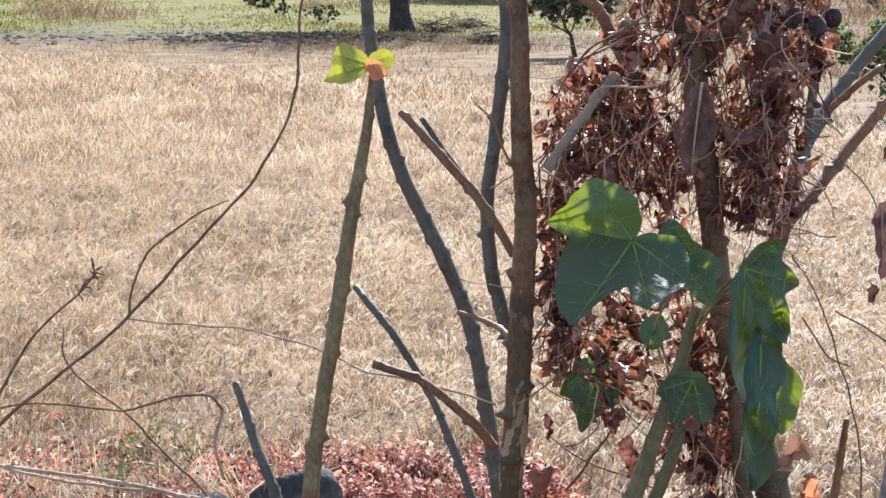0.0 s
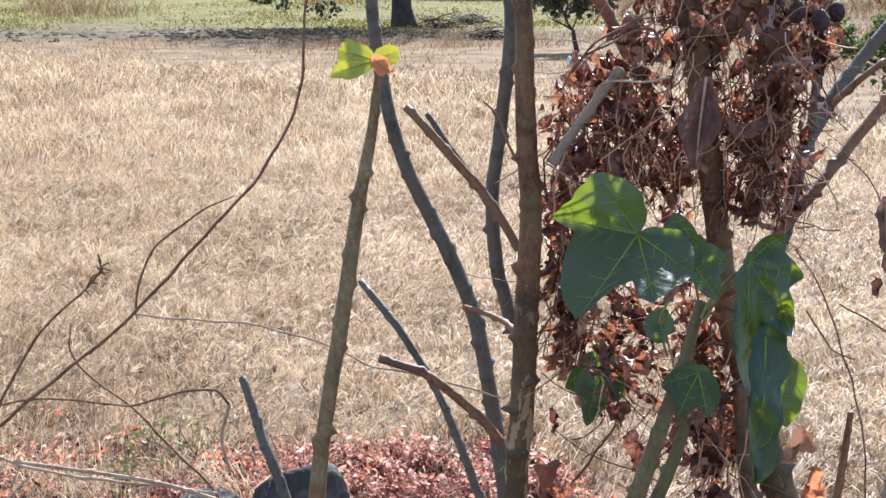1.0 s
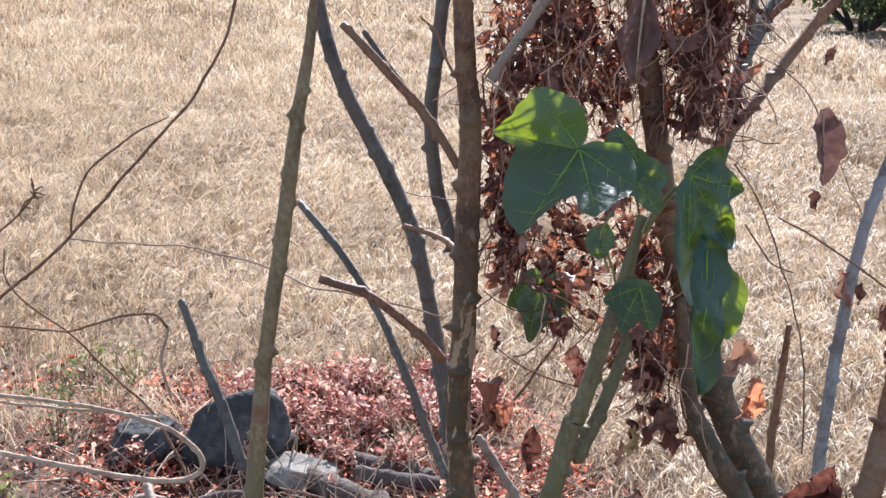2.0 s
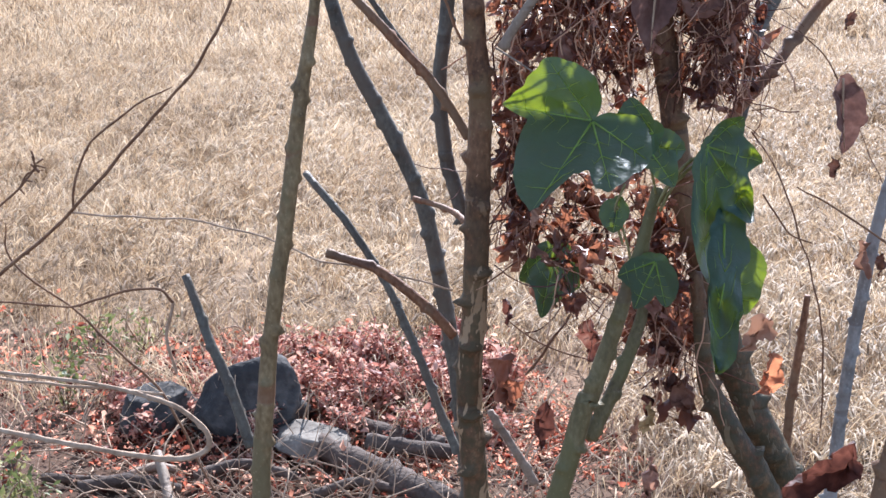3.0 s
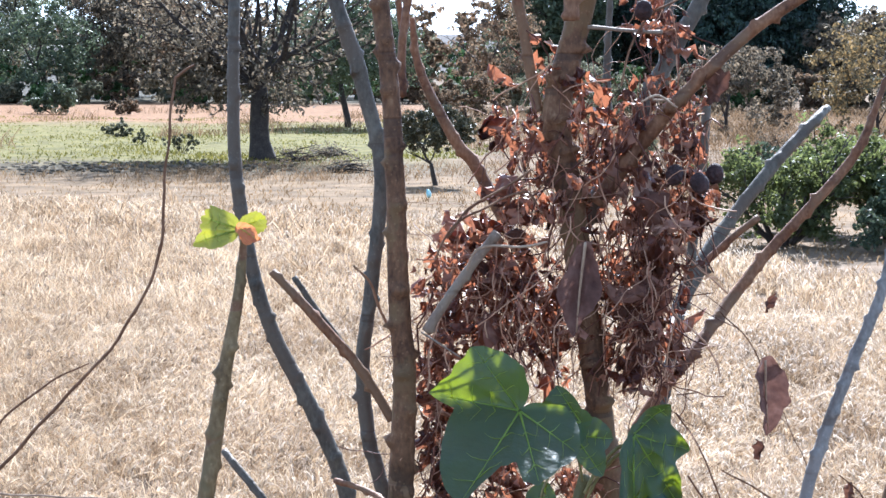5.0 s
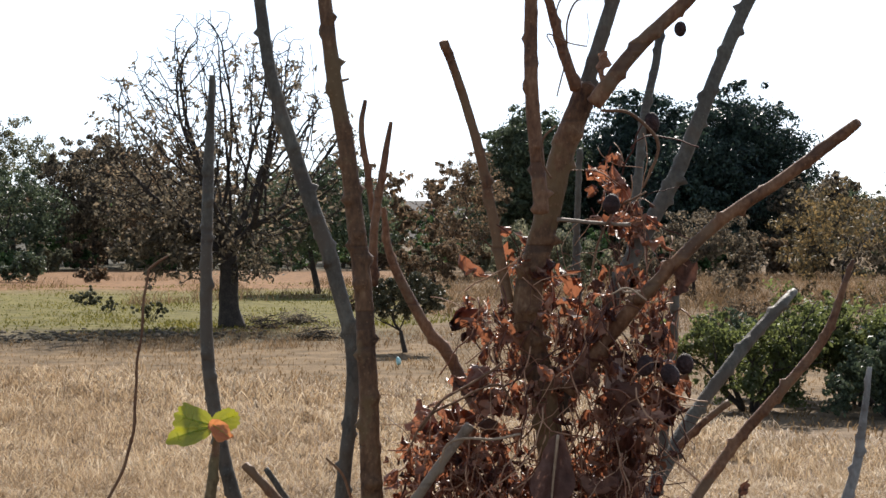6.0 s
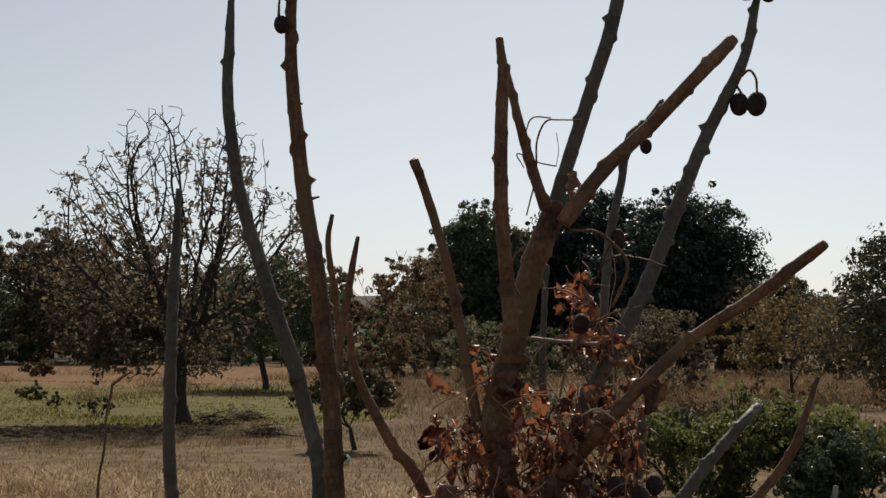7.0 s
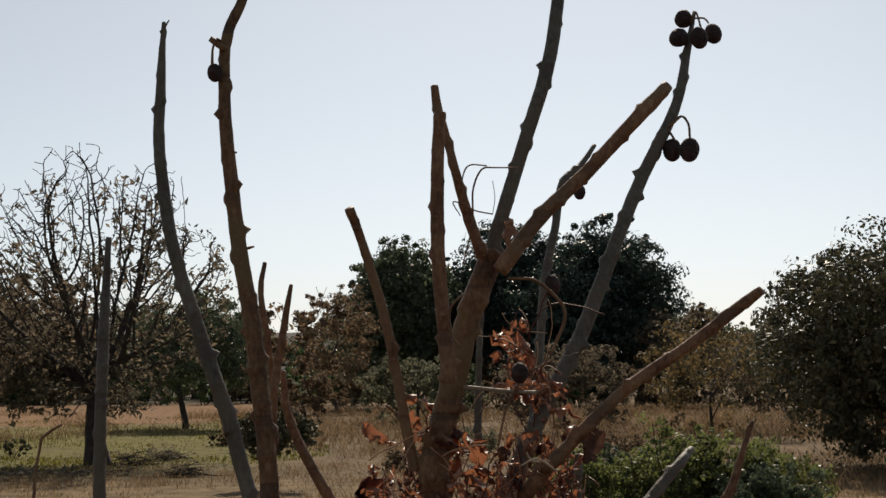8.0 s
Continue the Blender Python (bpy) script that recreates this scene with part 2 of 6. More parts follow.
def verge_edge(x):
    """Where the leaf-strewn verge ends and the dry field begins."""
    return 5.12 + 0.10 * math.sin(x * 3.1) + 0.08 * math.sin(x * 7.7 + 1) - 2.5 * min(0.8, max(0.0, x))


def ground_height(x, y):
    h = 0.0
    if y < 9:
        h += 0.025 * noise.noise(Vector((x * 1.3, y * 1.3, 0)))
    if y > 30:
        h += 0.12 * noise.noise(Vector((x * 0.15, y * 0.15, 3)))
    if y > 130:
        h += (y - 130) * 0.006
    return h


def ground_material():
    m = bpy.data.materials.new("ground_cover")
    m.use_nodes = True
    n, l = m.node_tree.nodes, m.node_tree.links
    p = n["Principled BSDF"]
    p.inputs["Roughness"].default_value = 0.95
    p.inputs["Specular IOR Level"].default_value = 0.1
    geo = n.new("ShaderNodeNewGeometry")
    xyz = n.new("ShaderNodeSeparateXYZ")
    l.new(geo.outputs["Position"], xyz.inputs[0])
    wob = n.new("ShaderNodeTexNoise")
    wob.inputs["Scale"].default_value = 0.22
    wob.inputs["Detail"].default_value = 6
    l.new(geo.outputs["Position"], wob.inputs["Vector"])
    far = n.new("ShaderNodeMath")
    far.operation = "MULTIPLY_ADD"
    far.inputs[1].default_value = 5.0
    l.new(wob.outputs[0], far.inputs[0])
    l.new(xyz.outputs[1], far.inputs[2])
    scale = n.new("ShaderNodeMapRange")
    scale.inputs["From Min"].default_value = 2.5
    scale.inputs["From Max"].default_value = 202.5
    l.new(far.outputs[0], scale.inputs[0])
    ramp = n.new("ShaderNodeValToRGB")
    els = ramp.color_ramp.elements
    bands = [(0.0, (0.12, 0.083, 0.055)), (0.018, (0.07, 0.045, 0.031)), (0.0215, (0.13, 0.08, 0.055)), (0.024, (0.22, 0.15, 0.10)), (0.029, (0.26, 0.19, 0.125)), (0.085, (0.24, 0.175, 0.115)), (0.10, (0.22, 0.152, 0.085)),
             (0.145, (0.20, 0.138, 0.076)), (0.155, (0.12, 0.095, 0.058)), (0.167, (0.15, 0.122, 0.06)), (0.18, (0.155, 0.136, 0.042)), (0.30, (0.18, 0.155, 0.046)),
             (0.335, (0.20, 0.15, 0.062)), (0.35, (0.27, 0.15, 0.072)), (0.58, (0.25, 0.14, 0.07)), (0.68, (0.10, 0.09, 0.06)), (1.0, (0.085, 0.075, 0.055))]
    els[0].position, els[0].color = bands[0][0], (*bands[0][1], 1)
    els[1].position, els[1].color = bands[-1][0], (*bands[-1][1], 1)
    for s, c in bands[1:-1]:
        e = els.new(s)
        e.color = (*c, 1)
    l.new(scale.outputs[0], ramp.inputs[0])
    # patches: bare soil and tufts
    grain = n.new("ShaderNodeTexNoise")
    grain.inputs["Scale"].default_value = 1.6
    grain.inputs["Detail"].default_value = 10
    grain.inputs["Roughness"].default_value = 0.7
    l.new(geo.outputs["Position"], grain.inputs["Vector"])
    dark = n.new("ShaderNodeMapRange")
    dark.inputs["From Min"].default_value = 0.35
    dark.inputs["From Max"].default_value = 0.68
    dark.inputs["To Min"].default_value = 0.45
    dark.inputs["To Max"].default_value = 1.35
    l.new(grain.outputs[0], dark.inputs[0])
    mul = n.new("ShaderNodeVectorMath")
    mul.operation = "SCALE"
    # the green gives way to brown scrubland on one side
    east = n.new("ShaderNodeMath")
    east.operation = "MULTIPLY_ADD"
    east.inputs[1].default_value = 7.0
    l.new(wob.outputs[0], east.inputs[0])
    l.new(xyz.outputs[0], east.inputs[2])
    brown = n.new("ShaderNodeMapRange")
    brown.inputs["From Min"].default_value = 2.5
    brown.inputs["From Max"].default_value = 5.5
    l.new(east.outputs[0], brown.inputs[0])
    beyond = n.new("ShaderNodeMapRange")
    beyond.inputs["From Min"].default_value = 26.0
    beyond.inputs["From Max"].default_value = 32.0
    l.new(xyz.outputs[1], beyond.inputs[0])
    both = n.new("ShaderNodeMath")
    both.operation = "MULTIPLY"
    l.new(brown.outputs[0], both.inputs[0])
    l.new(beyond.outputs[0], both.inputs[1])
    scrubland = n.new("ShaderNodeMix")
    scrubland.data_type = "RGBA"
    scrubland.inputs[7].default_value = (0.19, 0.13, 0.075, 1)
    l.new(both.outputs[0], scrubland.inputs[0])
    l.new(ramp.outputs[0], scrubland.inputs[6])
    l.new(scrubland.outputs[2], mul.inputs[0])
    l.new(dark.outputs[0], mul.inputs["Scale"])
    l.new(mul.outputs[0], p.inputs["Base Color"])
    b = n.new("ShaderNodeBump")
    b.inputs["Strength"].default_value = 0.6
    b.inputs["Distance"].default_value = 0.08
    l.new(grain.outputs[0], b.inputs["Height"])
    l.new(b.outputs[0], p.inputs["Normal"])
    return m


def build_ground():
    ys = np.concatenate([np.arange(-12, 0, 2.0), np.arange(0, 9, 0.15), np.arange(9, 60, 1.0), np.geomspace(60, 3500, 60)])
    half = np.concatenate([np.arange(0, 3.6, 0.15), np.arange(3.6, 20, 1.0), np.geomspace(20, 3000, 30)])
    xs = np.concatenate([-half[:0:-1], half])
    verts = [(x, y, ground_height(x, y)) for y in ys for x in xs]
    w = len(xs)
    faces = [(j * w + i, j * w + i + 1, (j + 1) * w + i + 1, (j + 1) * w + i) for j in range(len(ys) - 1) for i in range(w - 1)]
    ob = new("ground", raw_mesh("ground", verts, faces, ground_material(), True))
    tagged(ob, "flat dry ground of bare earth, mown straw and patchy grass", "ground", kind="structure")


build_ground()


def blades(rng, x, y, z, height, lean, width, droop=0.5, turn=None):
    """Curved grass blades as ribbons: root, bend, hanging tip. Arrays in, verts and faces out."""
    n = len(x)
    a = rng.uniform(0, 2 * np.pi, n) if turn is None else turn
    dx, dy = np.cos(a), np.sin(a)
    face = rng.uniform(0, np.pi, n)
    wx, wy = np.cos(face) * width / 2, np.sin(face) * width / 2 * 0.5
    v = np.empty((n, 7, 3), dtype=np.float32)
    spots = ((0.0, 0.0, 1.0), (0.55, 0.25, 0.9), (0.95, 0.7, 0.8), (1.0 - droop * 0.35, 1.25, 0.0))
    k = 0
    for up, out, wide in spots:
        px, py, pz = x + dx * lean * out, y + dy * lean * out, z + height * up
        if wide:
            v[:, k] = np.stack([px - wx * wide, py - wy * wide, pz], 1)
            v[:, k + 1] = np.stack([px + wx * wide, py + wy * wide, pz], 1)
            k += 2
        else:
            v[:, k] = np.stack([px, py, pz], 1)
    base = (np.arange(n) * 7)[:, None]
    tris = np.concatenate([base + np.array([[0, 1, 3]]), base + np.array([[0, 3, 2]]), base + np.array([[2, 3, 5]]),
                           base + np.array([[2, 5, 4]]), base + np.array([[4, 5, 6]])])
    return v.reshape(-1, 3), tris


def build_field():
    rng = np.random.default_rng(11)
    verts, faces, total = [], [], 0
    # tufts thin out with distance
    for y0, y1, per, many, tall, wide in ((3.4, 8, 120, 30, 0.14, 0.0031), (8, 12, 95, 28, 0.14, 0.004), (12, 17, 64, 17, 0.15, 0.0066), (17, 27, 38, 10, 0.19, 0.011)):
        x0, x1 = -0.6 * y1 - 1.5, 0.6 * y1 + 1.5
        count = int((x1 - x0) * (y1 - y0) * per)
        tx, ty = rng.uniform(x0, x1, count), rng.uniform(y0, y1, count)
        edge = np.array([field_edge(a) for a in tx])
        near = np.array([verge_edge(a) for a in tx])
        patch = np.array([noise.noise(Vector((a * 1.5, b * 1.1, 7))) for a, b in zip(tx, ty)])
        holes = np.array([noise.noise(Vector((a * 6.0, b * 4.0, 1))) for a, b in zip(tx, ty)])
        inside = ((tx > -0.36 * ty - 0.5) & (tx < 0.36 * ty + 0.5)) | (rng.random(count) < 0.14)
        keep = (ty < edge + rng.normal(0, 0.5, count)) & ((ty > near + rng.normal(0, 0.12, count)) | ((ty > near - 0.8) & (rng.random(count) < 0.22))) & (rng.random(count) < (0.78 if y0 < 8 else 0.85) + 0.6 * patch + (2.1 if y0 < 8 else 0.9) * holes) & inside
        tx, ty, patch, holes = tx[keep], ty[keep], patch[keep], holes[keep]
        x, y = np.repeat(tx, many), np.repeat(ty, many)
        spread = 0.055
        x, y = x + rng.normal(0, spread, len(x)), y + rng.normal(0, spread, len(y))
        h = tall * np.repeat(rng.uniform(0.6, 1.1, len(tx)) * (1 + 0.35 * patch + 0.5 * holes), many) * rng.uniform(0.55, 1.15, len(x))
        lean = h * rng.uniform(0.2, 1.3, len(x))
        v, f = blades(rng, x, y, np.zeros(len(x)), h, lean, wide * rng.uniform(0.6, 1.5, len(x)), rng.uniform(0.2, 1.6, len(x)), np.repeat(rng.uniform(0, 2 * np.pi, len(tx)), many) + rng.normal(0, 0.9, len(x)))
        verts.append(v)
        faces.append(f + total)
        total += len(v)
    # nodding feathery heads over the near tufts
    count = 15000
    ty = 3.6 + 7.4 * rng.random(count)
    tx = ty * rng.uniform(-0.36, 0.36, count)
    near = np.array([verge_edge(a) for a in tx])
    holes = np.array([noise.noise(Vector((a * 6.0, b * 4.0, 1))) for a, b in zip(tx, ty)])
    keep = (ty > near + 0.05) & (rng.random(count) < 0.6 + 1.6 * holes)
    tx, ty, holes = tx[keep], ty[keep], holes[keep]
    many = 5
    x, y = np.repeat(tx, many) + rng.normal(0, 0.006, len(tx) * many), np.repeat(ty, many) + rng.normal(0, 0.006, len(tx) * many)
    z = np.repeat(rng.uniform(0.07, 0.15, len(tx)) * (1 + 0.4 * holes), many)
    h = rng.uniform(0.012, 0.04, len(x))
    way = np.repeat(rng.normal(0.3, 1.2, len(tx)), many) + rng.normal(0, 0.25, len(x))
    v, f = blades(rng, x, y, z, h, rng.uniform(0.04, 0.10, len(x)), 0.006 * rng.uniform(0.6, 1.4, len(x)), rng.uniform(1.0, 3.0, len(x)), way)
    verts.append(v)
    faces.append(f + total)
    ob = new("dry_grass", raw_mesh("dry_grass", np.concatenate(verts), np.concatenate(faces), straw))
    tagged(ob, "dense field of dry straw-coloured grass with drooping tips", "grass", kind="stuff")


build_field()


def build_meadow():
    """Short yellow-green grass beyond the mown strip."""
    rng = np.random.default_rng(23)
    n = 60000
    y = 33 + 45 * rng.random(n) ** 1.3
    x = y * rng.uniform(-0.50, 0.50, n)
    patch = np.array([noise.noise(Vector((a * 0.35, b * 0.2, 5))) for a, b in zip(x, y)])
    keep = (rng.random(n) < 0.55 + patch) & (x < 0.4 + 2.5 * patch)
    x, y, patch = x[keep], y[keep], patch[keep]
    h = rng.uniform(0.025, 0.075, len(x)) * (1 + patch)
    z = np.array([ground_height(a, b) for a, b in zip(x, y)])
    v, f = blades(rng, x, y, z - 0.01, h, h * rng.uniform(0.2, 1.2, len(x)), 0.026 * rng.uniform(0.6, 1.5, len(x)), rng.uniform(0, 1, len(x)))
    green = mix_material("meadow", [(0.085, 0.083, 0.017), (0.14, 0.129, 0.027), (0.21, 0.182, 0.045)], 0.3, 0.7, 0.0, 3, spec=0.05, through_light=0.5, island=0.5)
    ob = new("meadow_grass", raw_mesh("meadow_grass", v, f, green))
    tagged(ob, "short yellow-green meadow grass beyond the field", "grass", kind="stuff")


build_meadow()


def build_stubble():
    """Short brown stubble on the mown strip."""
    rng = np.random.default_rng(29)
    n = 32000
    y = rng.uniform(14, 34, n)
    x = y * rng.uniform(-0.50, 0.50, n)
    edge = np.array([field_edge(a) for a in x])
    patch = np.array([noise.noise(Vector((a * 0.6, b * 0.4, 8))) for a, b in zip(x, y)])
    keep = (y > edge - 0.4) & (rng.random(n) < 0.7 + patch)
    x, y, patch = x[keep], y[keep], patch[keep]
    h = rng.uniform(0.02, 0.065, len(x)) * (1 + 0.9 * patch)
    v, f = blades(rng, x, y, np.zeros(len(x)), h, h * rng.uniform(0.2, 1.4, len(x)), 0.012 * rng.uniform(0.6, 1.5, len(x)), rng.uniform(0, 1, len(x)))
    brown = mix_material("stubble", [(0.17, 0.108, 0.054), (0.26, 0.168, 0.084), (0.36, 0.24, 0.125)], 0.5, 0.7, 0.0, 4, spec=0.05, through_light=0.35, island=0.5)
    ob = new("stubble", raw_mesh("stubble", v, f, brown))
    tagged(ob, "short brown stubble on the mown strip", "grass", kind="stuff")


build_stubble()

# ---- trees, bushes and the far country ----
leaf_deep = mix_material("leaf_deep", [(0.038, 0.068, 0.026), (0.081, 0.139, 0.049), (0.139, 0.212, 0.081)], 0.8, 0.55, 0.0, 6, spec=0.15, through_light=0.35, island=0.5)
# olive and rust greyed and lightened: distance haze mixed into the leaf colour
leaf_olive = mix_material("leaf_olive", [(0.08, 0.085, 0.056), (0.15, 0.155, 0.10), (0.235, 0.22, 0.14)], 0.8, 0.6, 0.0, 6, spec=0.12, through_light=0.6, island=0.5)
leaf_rust = mix_material("leaf_rust", [(0.085, 0.068, 0.047), (0.175, 0.132, 0.086), (0.29, 0.195, 0.12)], 0.8, 0.65, 0.0, 6, spec=0.12, through_light=0.6, island=0.6)
leaf_bright = mix_material("leaf_bright", [(0.039, 0.05, 0.023), (0.082, 0.099, 0.045), (0.144, 0.16, 0.076)], 0.8, 0.5, 0.0, 6, spec=0.2, through_light=0.55, island=0.5, shine_through=(0.175, 0.20, 0.065))
leaf_yellow = mix_material("leaf_yellow", [(0.085, 0.072, 0.042), (0.175, 0.138, 0.075), (0.34, 0.235, 0.10)], 0.8, 0.6, 0.0, 6, spec=0.12, through_light=0.35, island=0.6)
leaf_grove = mix_material("leaf_grove", [(0.05, 0.066, 0.04), (0.095, 0.12, 0.068), (0.15, 0.18, 0.10)], 0.8, 0.45, 0.0, 6, spec=0.25, through_light=0.4, island=0.5)
# extra blue in these dark greens paints the haze before the far trees
leaf_mango = mix_material("leaf_mango", [(0.016, 0.03, 0.026), (0.034, 0.056, 0.042), (0.059, 0.09, 0.059)], 0.4, 0.4, 0.0, 6, spec=0.3, through_light=0.25, island=0.5)
# brown greyed the same way, with haze put into its colour
leaf_thicket = mix_material("leaf_thicket", [(0.08, 0.07, 0.053), (0.155, 0.13, 0.094), (0.25, 0.195, 0.13)], 0.8, 0.6, 0.0, 6, spec=0.15, through_light=0.6, island=0.6)
leaf_shade = mix_material("leaf_shade", [(0.04, 0.042, 0.024), (0.085, 0.083, 0.044), (0.15, 0.13, 0.068)], 0.8, 0.5, 0.0, 6, spec=0.25, through_light=0.2, island=0.6)
bark_dark = mix_material("bark_dark", [(0.024, 0.019, 0.016), (0.048, 0.038, 0.031), (0.086, 0.067, 0.053)], 6, 0.9, 0.6, 30)
hill_scrub = mix_material("hill_scrub", [(0.045, 0.038, 0.034), (0.07, 0.058, 0.05), (0.10, 0.082, 0.07)], 0.02, 1.0, 0.0, 0.12)


def leaf_cloud(rng, centres, size, per, spread, flat=0.8):
    """Small pointed leaves, folded on the midrib, strewn round each centre. Verts and triangles."""
    c = np.repeat(np.asarray(centres, dtype=float), per, axis=0)
    n = len(c)
    c = c + rng.normal(0, 1, (n, 3)) * spread * np.array([1, 1, flat])
    a = rng.normal(0, 1, (n, 3))
    a /= np.linalg.norm(a, axis=1)[:, None]
    b = np.cross(a, rng.normal(0, 1, (n, 3)))
    b /= np.linalg.norm(b, axis=1)[:, None] + 1e-9
    up = np.cross(a, b)
    s = size * rng.uniform(0.55, 1.35, n)[:, None]
    v = np.stack([c - a * s, c + b * s * 0.45 + up * s * 0.15 - a * s * 0.1, c + a * s, c - b * s * 0.45 + up * s * 0.15 - a * s * 0.1], 1)
    base = (np.arange(n) * 4)[:, None]
    return v.reshape(-1, 3), np.concatenate([base + np.array([[0, 1, 2]]), base + np.array([[0, 2, 3]])])


def grow(rng, bm, start, way, length, radius, depth, tips, bend=0.25, fork=(2, 3), shrink=0.72, lift=0.15, thin=0.004):
    """A limb that forks again and again; gathers the tips."""
    steps = 4
    radius = max(radius, thin)
    rows = [(*start, radius)]
    p, d = np.array(start, dtype=float), np.array(way, dtype=float)
    for i in range(steps):
        d = d + rng.normal(0, bend, 3) * 0.5 + np.array([0, 0, lift * 0.3])
        d /= np.linalg.norm(d)
        p = p + d * length / steps
        rows.append((*p, max(thin, radius * (1 - 0.35 * (i + 1) / steps))))
        if depth <= 2:
            tips.append(p.copy())
    tube(bm, np.array(rows), 7 if radius > 0.04 else 4, random.Random(1))
    if depth == 0:
        return
    for k in range(int(rng.integers(fork[0], fork[1] + 1))):
        turn = rng.normal(0, 1, 3)
        turn -= d * np.dot(turn, d)
        turn /= np.linalg.norm(turn) + 1e-9
        w = d * rng.uniform(0.6, 1.0) + turn * rng.uniform(0.45, 0.95)
        w[2] += lift
        grow(rng, bm, p if k < 2 else rows[2][:3], w / np.linalg.norm(w), length * shrink * rng.uniform(0.75, 1.15), rows[-1][3] * (0.78 if k == 0 else 0.6),
             depth - 1, tips, bend, fork, shrink, lift, thin)


def mesh_part(name, data, parent, label=""):
    ob = new(name, data)
    ob.parent = parent
    if label:
        ob["label"] = label
    return ob


def clump_leaves(rng, centres, radii, per, size, hang=0.25):
    """Leaves over the outside of small round clumps, turned outwards and drooping a little. Verts and triangles."""
    c = np.repeat(np.asarray(centres, dtype=float), per, axis=0)
    r = np.repeat(np.asarray(radii, dtype=float), per)[:, None]
    n = len(c)
    d = rng.normal(0, 1, (n, 3))
    d[:, 2] = d[:, 2] * 0.9 + 0.25
    d /= np.linalg.norm(d, axis=1)[:, None]
    c = c + d * r * rng.uniform(0.55, 1.08, (n, 1)) * np.array([1, 1, 0.8])
    along = np.cross(d, rng.normal(0, 1, (n, 3))) + np.array([0, 0, -hang])
    along /= np.linalg.norm(along, axis=1)[:, None] + 1e-9
    face = d * 0.8 + rng.normal(0, 0.45, (n, 3)) + np.array([0, 0, 0.35])
    b = np.cross(along, face)
    b /= np.linalg.norm(b, axis=1)[:, None] + 1e-9
    up = np.cross(b, along)
    s = size * rng.uniform(0.6, 1.35, n)[:, None]
    v = np.stack([c - along * s, c + b * s * 0.48 + up * s * 0.12, c + along * s, c - b * s * 0.48 + up * s * 0.12], 1)
    base = (np.arange(n) * 4)[:, None]
    return v.reshape(-1, 3), np.concatenate([base + np.array([[0, 1, 2]]), base + np.array([[0, 2, 3]])])


def crown_tree(seed, at, height, width, leaf, label, size=0.12, trunk=0.2, lobes=9, leaves=9000, low=0.25, gaps=0.0, name="tree", dome=1.0):
    """A crown of lobes, each a heap of small leaf clumps, over a forked trunk; gaps lets the sky through, dome rounds the top."""
    rng = np.random.default_rng(seed)
    ob = thing(name, at, label, name.replace("_", " "))
    bm = bmesh.new()
    tips = []
    grow(rng, bm, (0, 0, -0.1), (rng.normal(0, 0.06), 0.0, 1), height * 0.36, trunk, 4 if gaps else 3, tips, 0.22, (2, 3), 0.7, 0.2, 0.002 * height)
    part("trunk", bm, bark_dark, ob)
    half = np.array([width / 2, width / 2, height * (1 - low) / 2])
    mid = np.array([0, 0, height * (low + (1 - low) / 2)])
    spots, radii = [], []
    for k in range(lobes):
        a = k * 2.39996 + rng.uniform(-0.4, 0.4)
        z = 1 - 1.75 * (k + 0.5) / lobes
        flat = math.sqrt(max(0.05, 1 - abs(z) ** (2 * dome)))
        out = rng.uniform(0.55, 0.80)
        c = mid + np.array([math.cos(a) * flat, math.sin(a) * flat, z]) * half * out
        big = rng.uniform(0.22, 0.36) * min(width, height * (1 - low)) * (0.8 if gaps else 1.0)
        count = 26 if not gaps else 15
        d = rng.normal(0, 1, (count, 3))
        d /= np.linalg.norm(d, axis=1)[:, None]
        spots.append(c + d * big * rng.uniform(0.3, 1.0, (count, 1)) * np.array([1, 1, 0.8]))
        radii.append(big * rng.uniform(0.16, 0.42, count))
    # loose sprays stand out of the outline
    count = lobes * 5
    d = rng.normal(0, 1, (count, 3))
    d /= np.linalg.norm(d, axis=1)[:, None]
    spots.append(mid + d * half * rng.uniform(0.85, 1.04, (count, 1)))
    radii.append(rng.uniform(0.02, 0.05, count) * width)
    spots, radii = np.concatenate(spots), np.concatenate(radii)
    keep = spots[:, 2] > radii * 0.6 + height * low * 0.3
    if gaps:
        keep &= np.array([noise.noise(Vector(c * 2.6 / width) + Vector((seed, 0, 0))) > gaps - 0.55 for c in spots])
    spots, radii = spots[keep], radii[keep]
    per = max(6, int(leaves / max(1, len(spots))))
    v, f = clump_leaves(rng, spots, radii, per, size)
    mesh_part("crown", raw_mesh("crown", v, f, leaf), ob)
    return ob


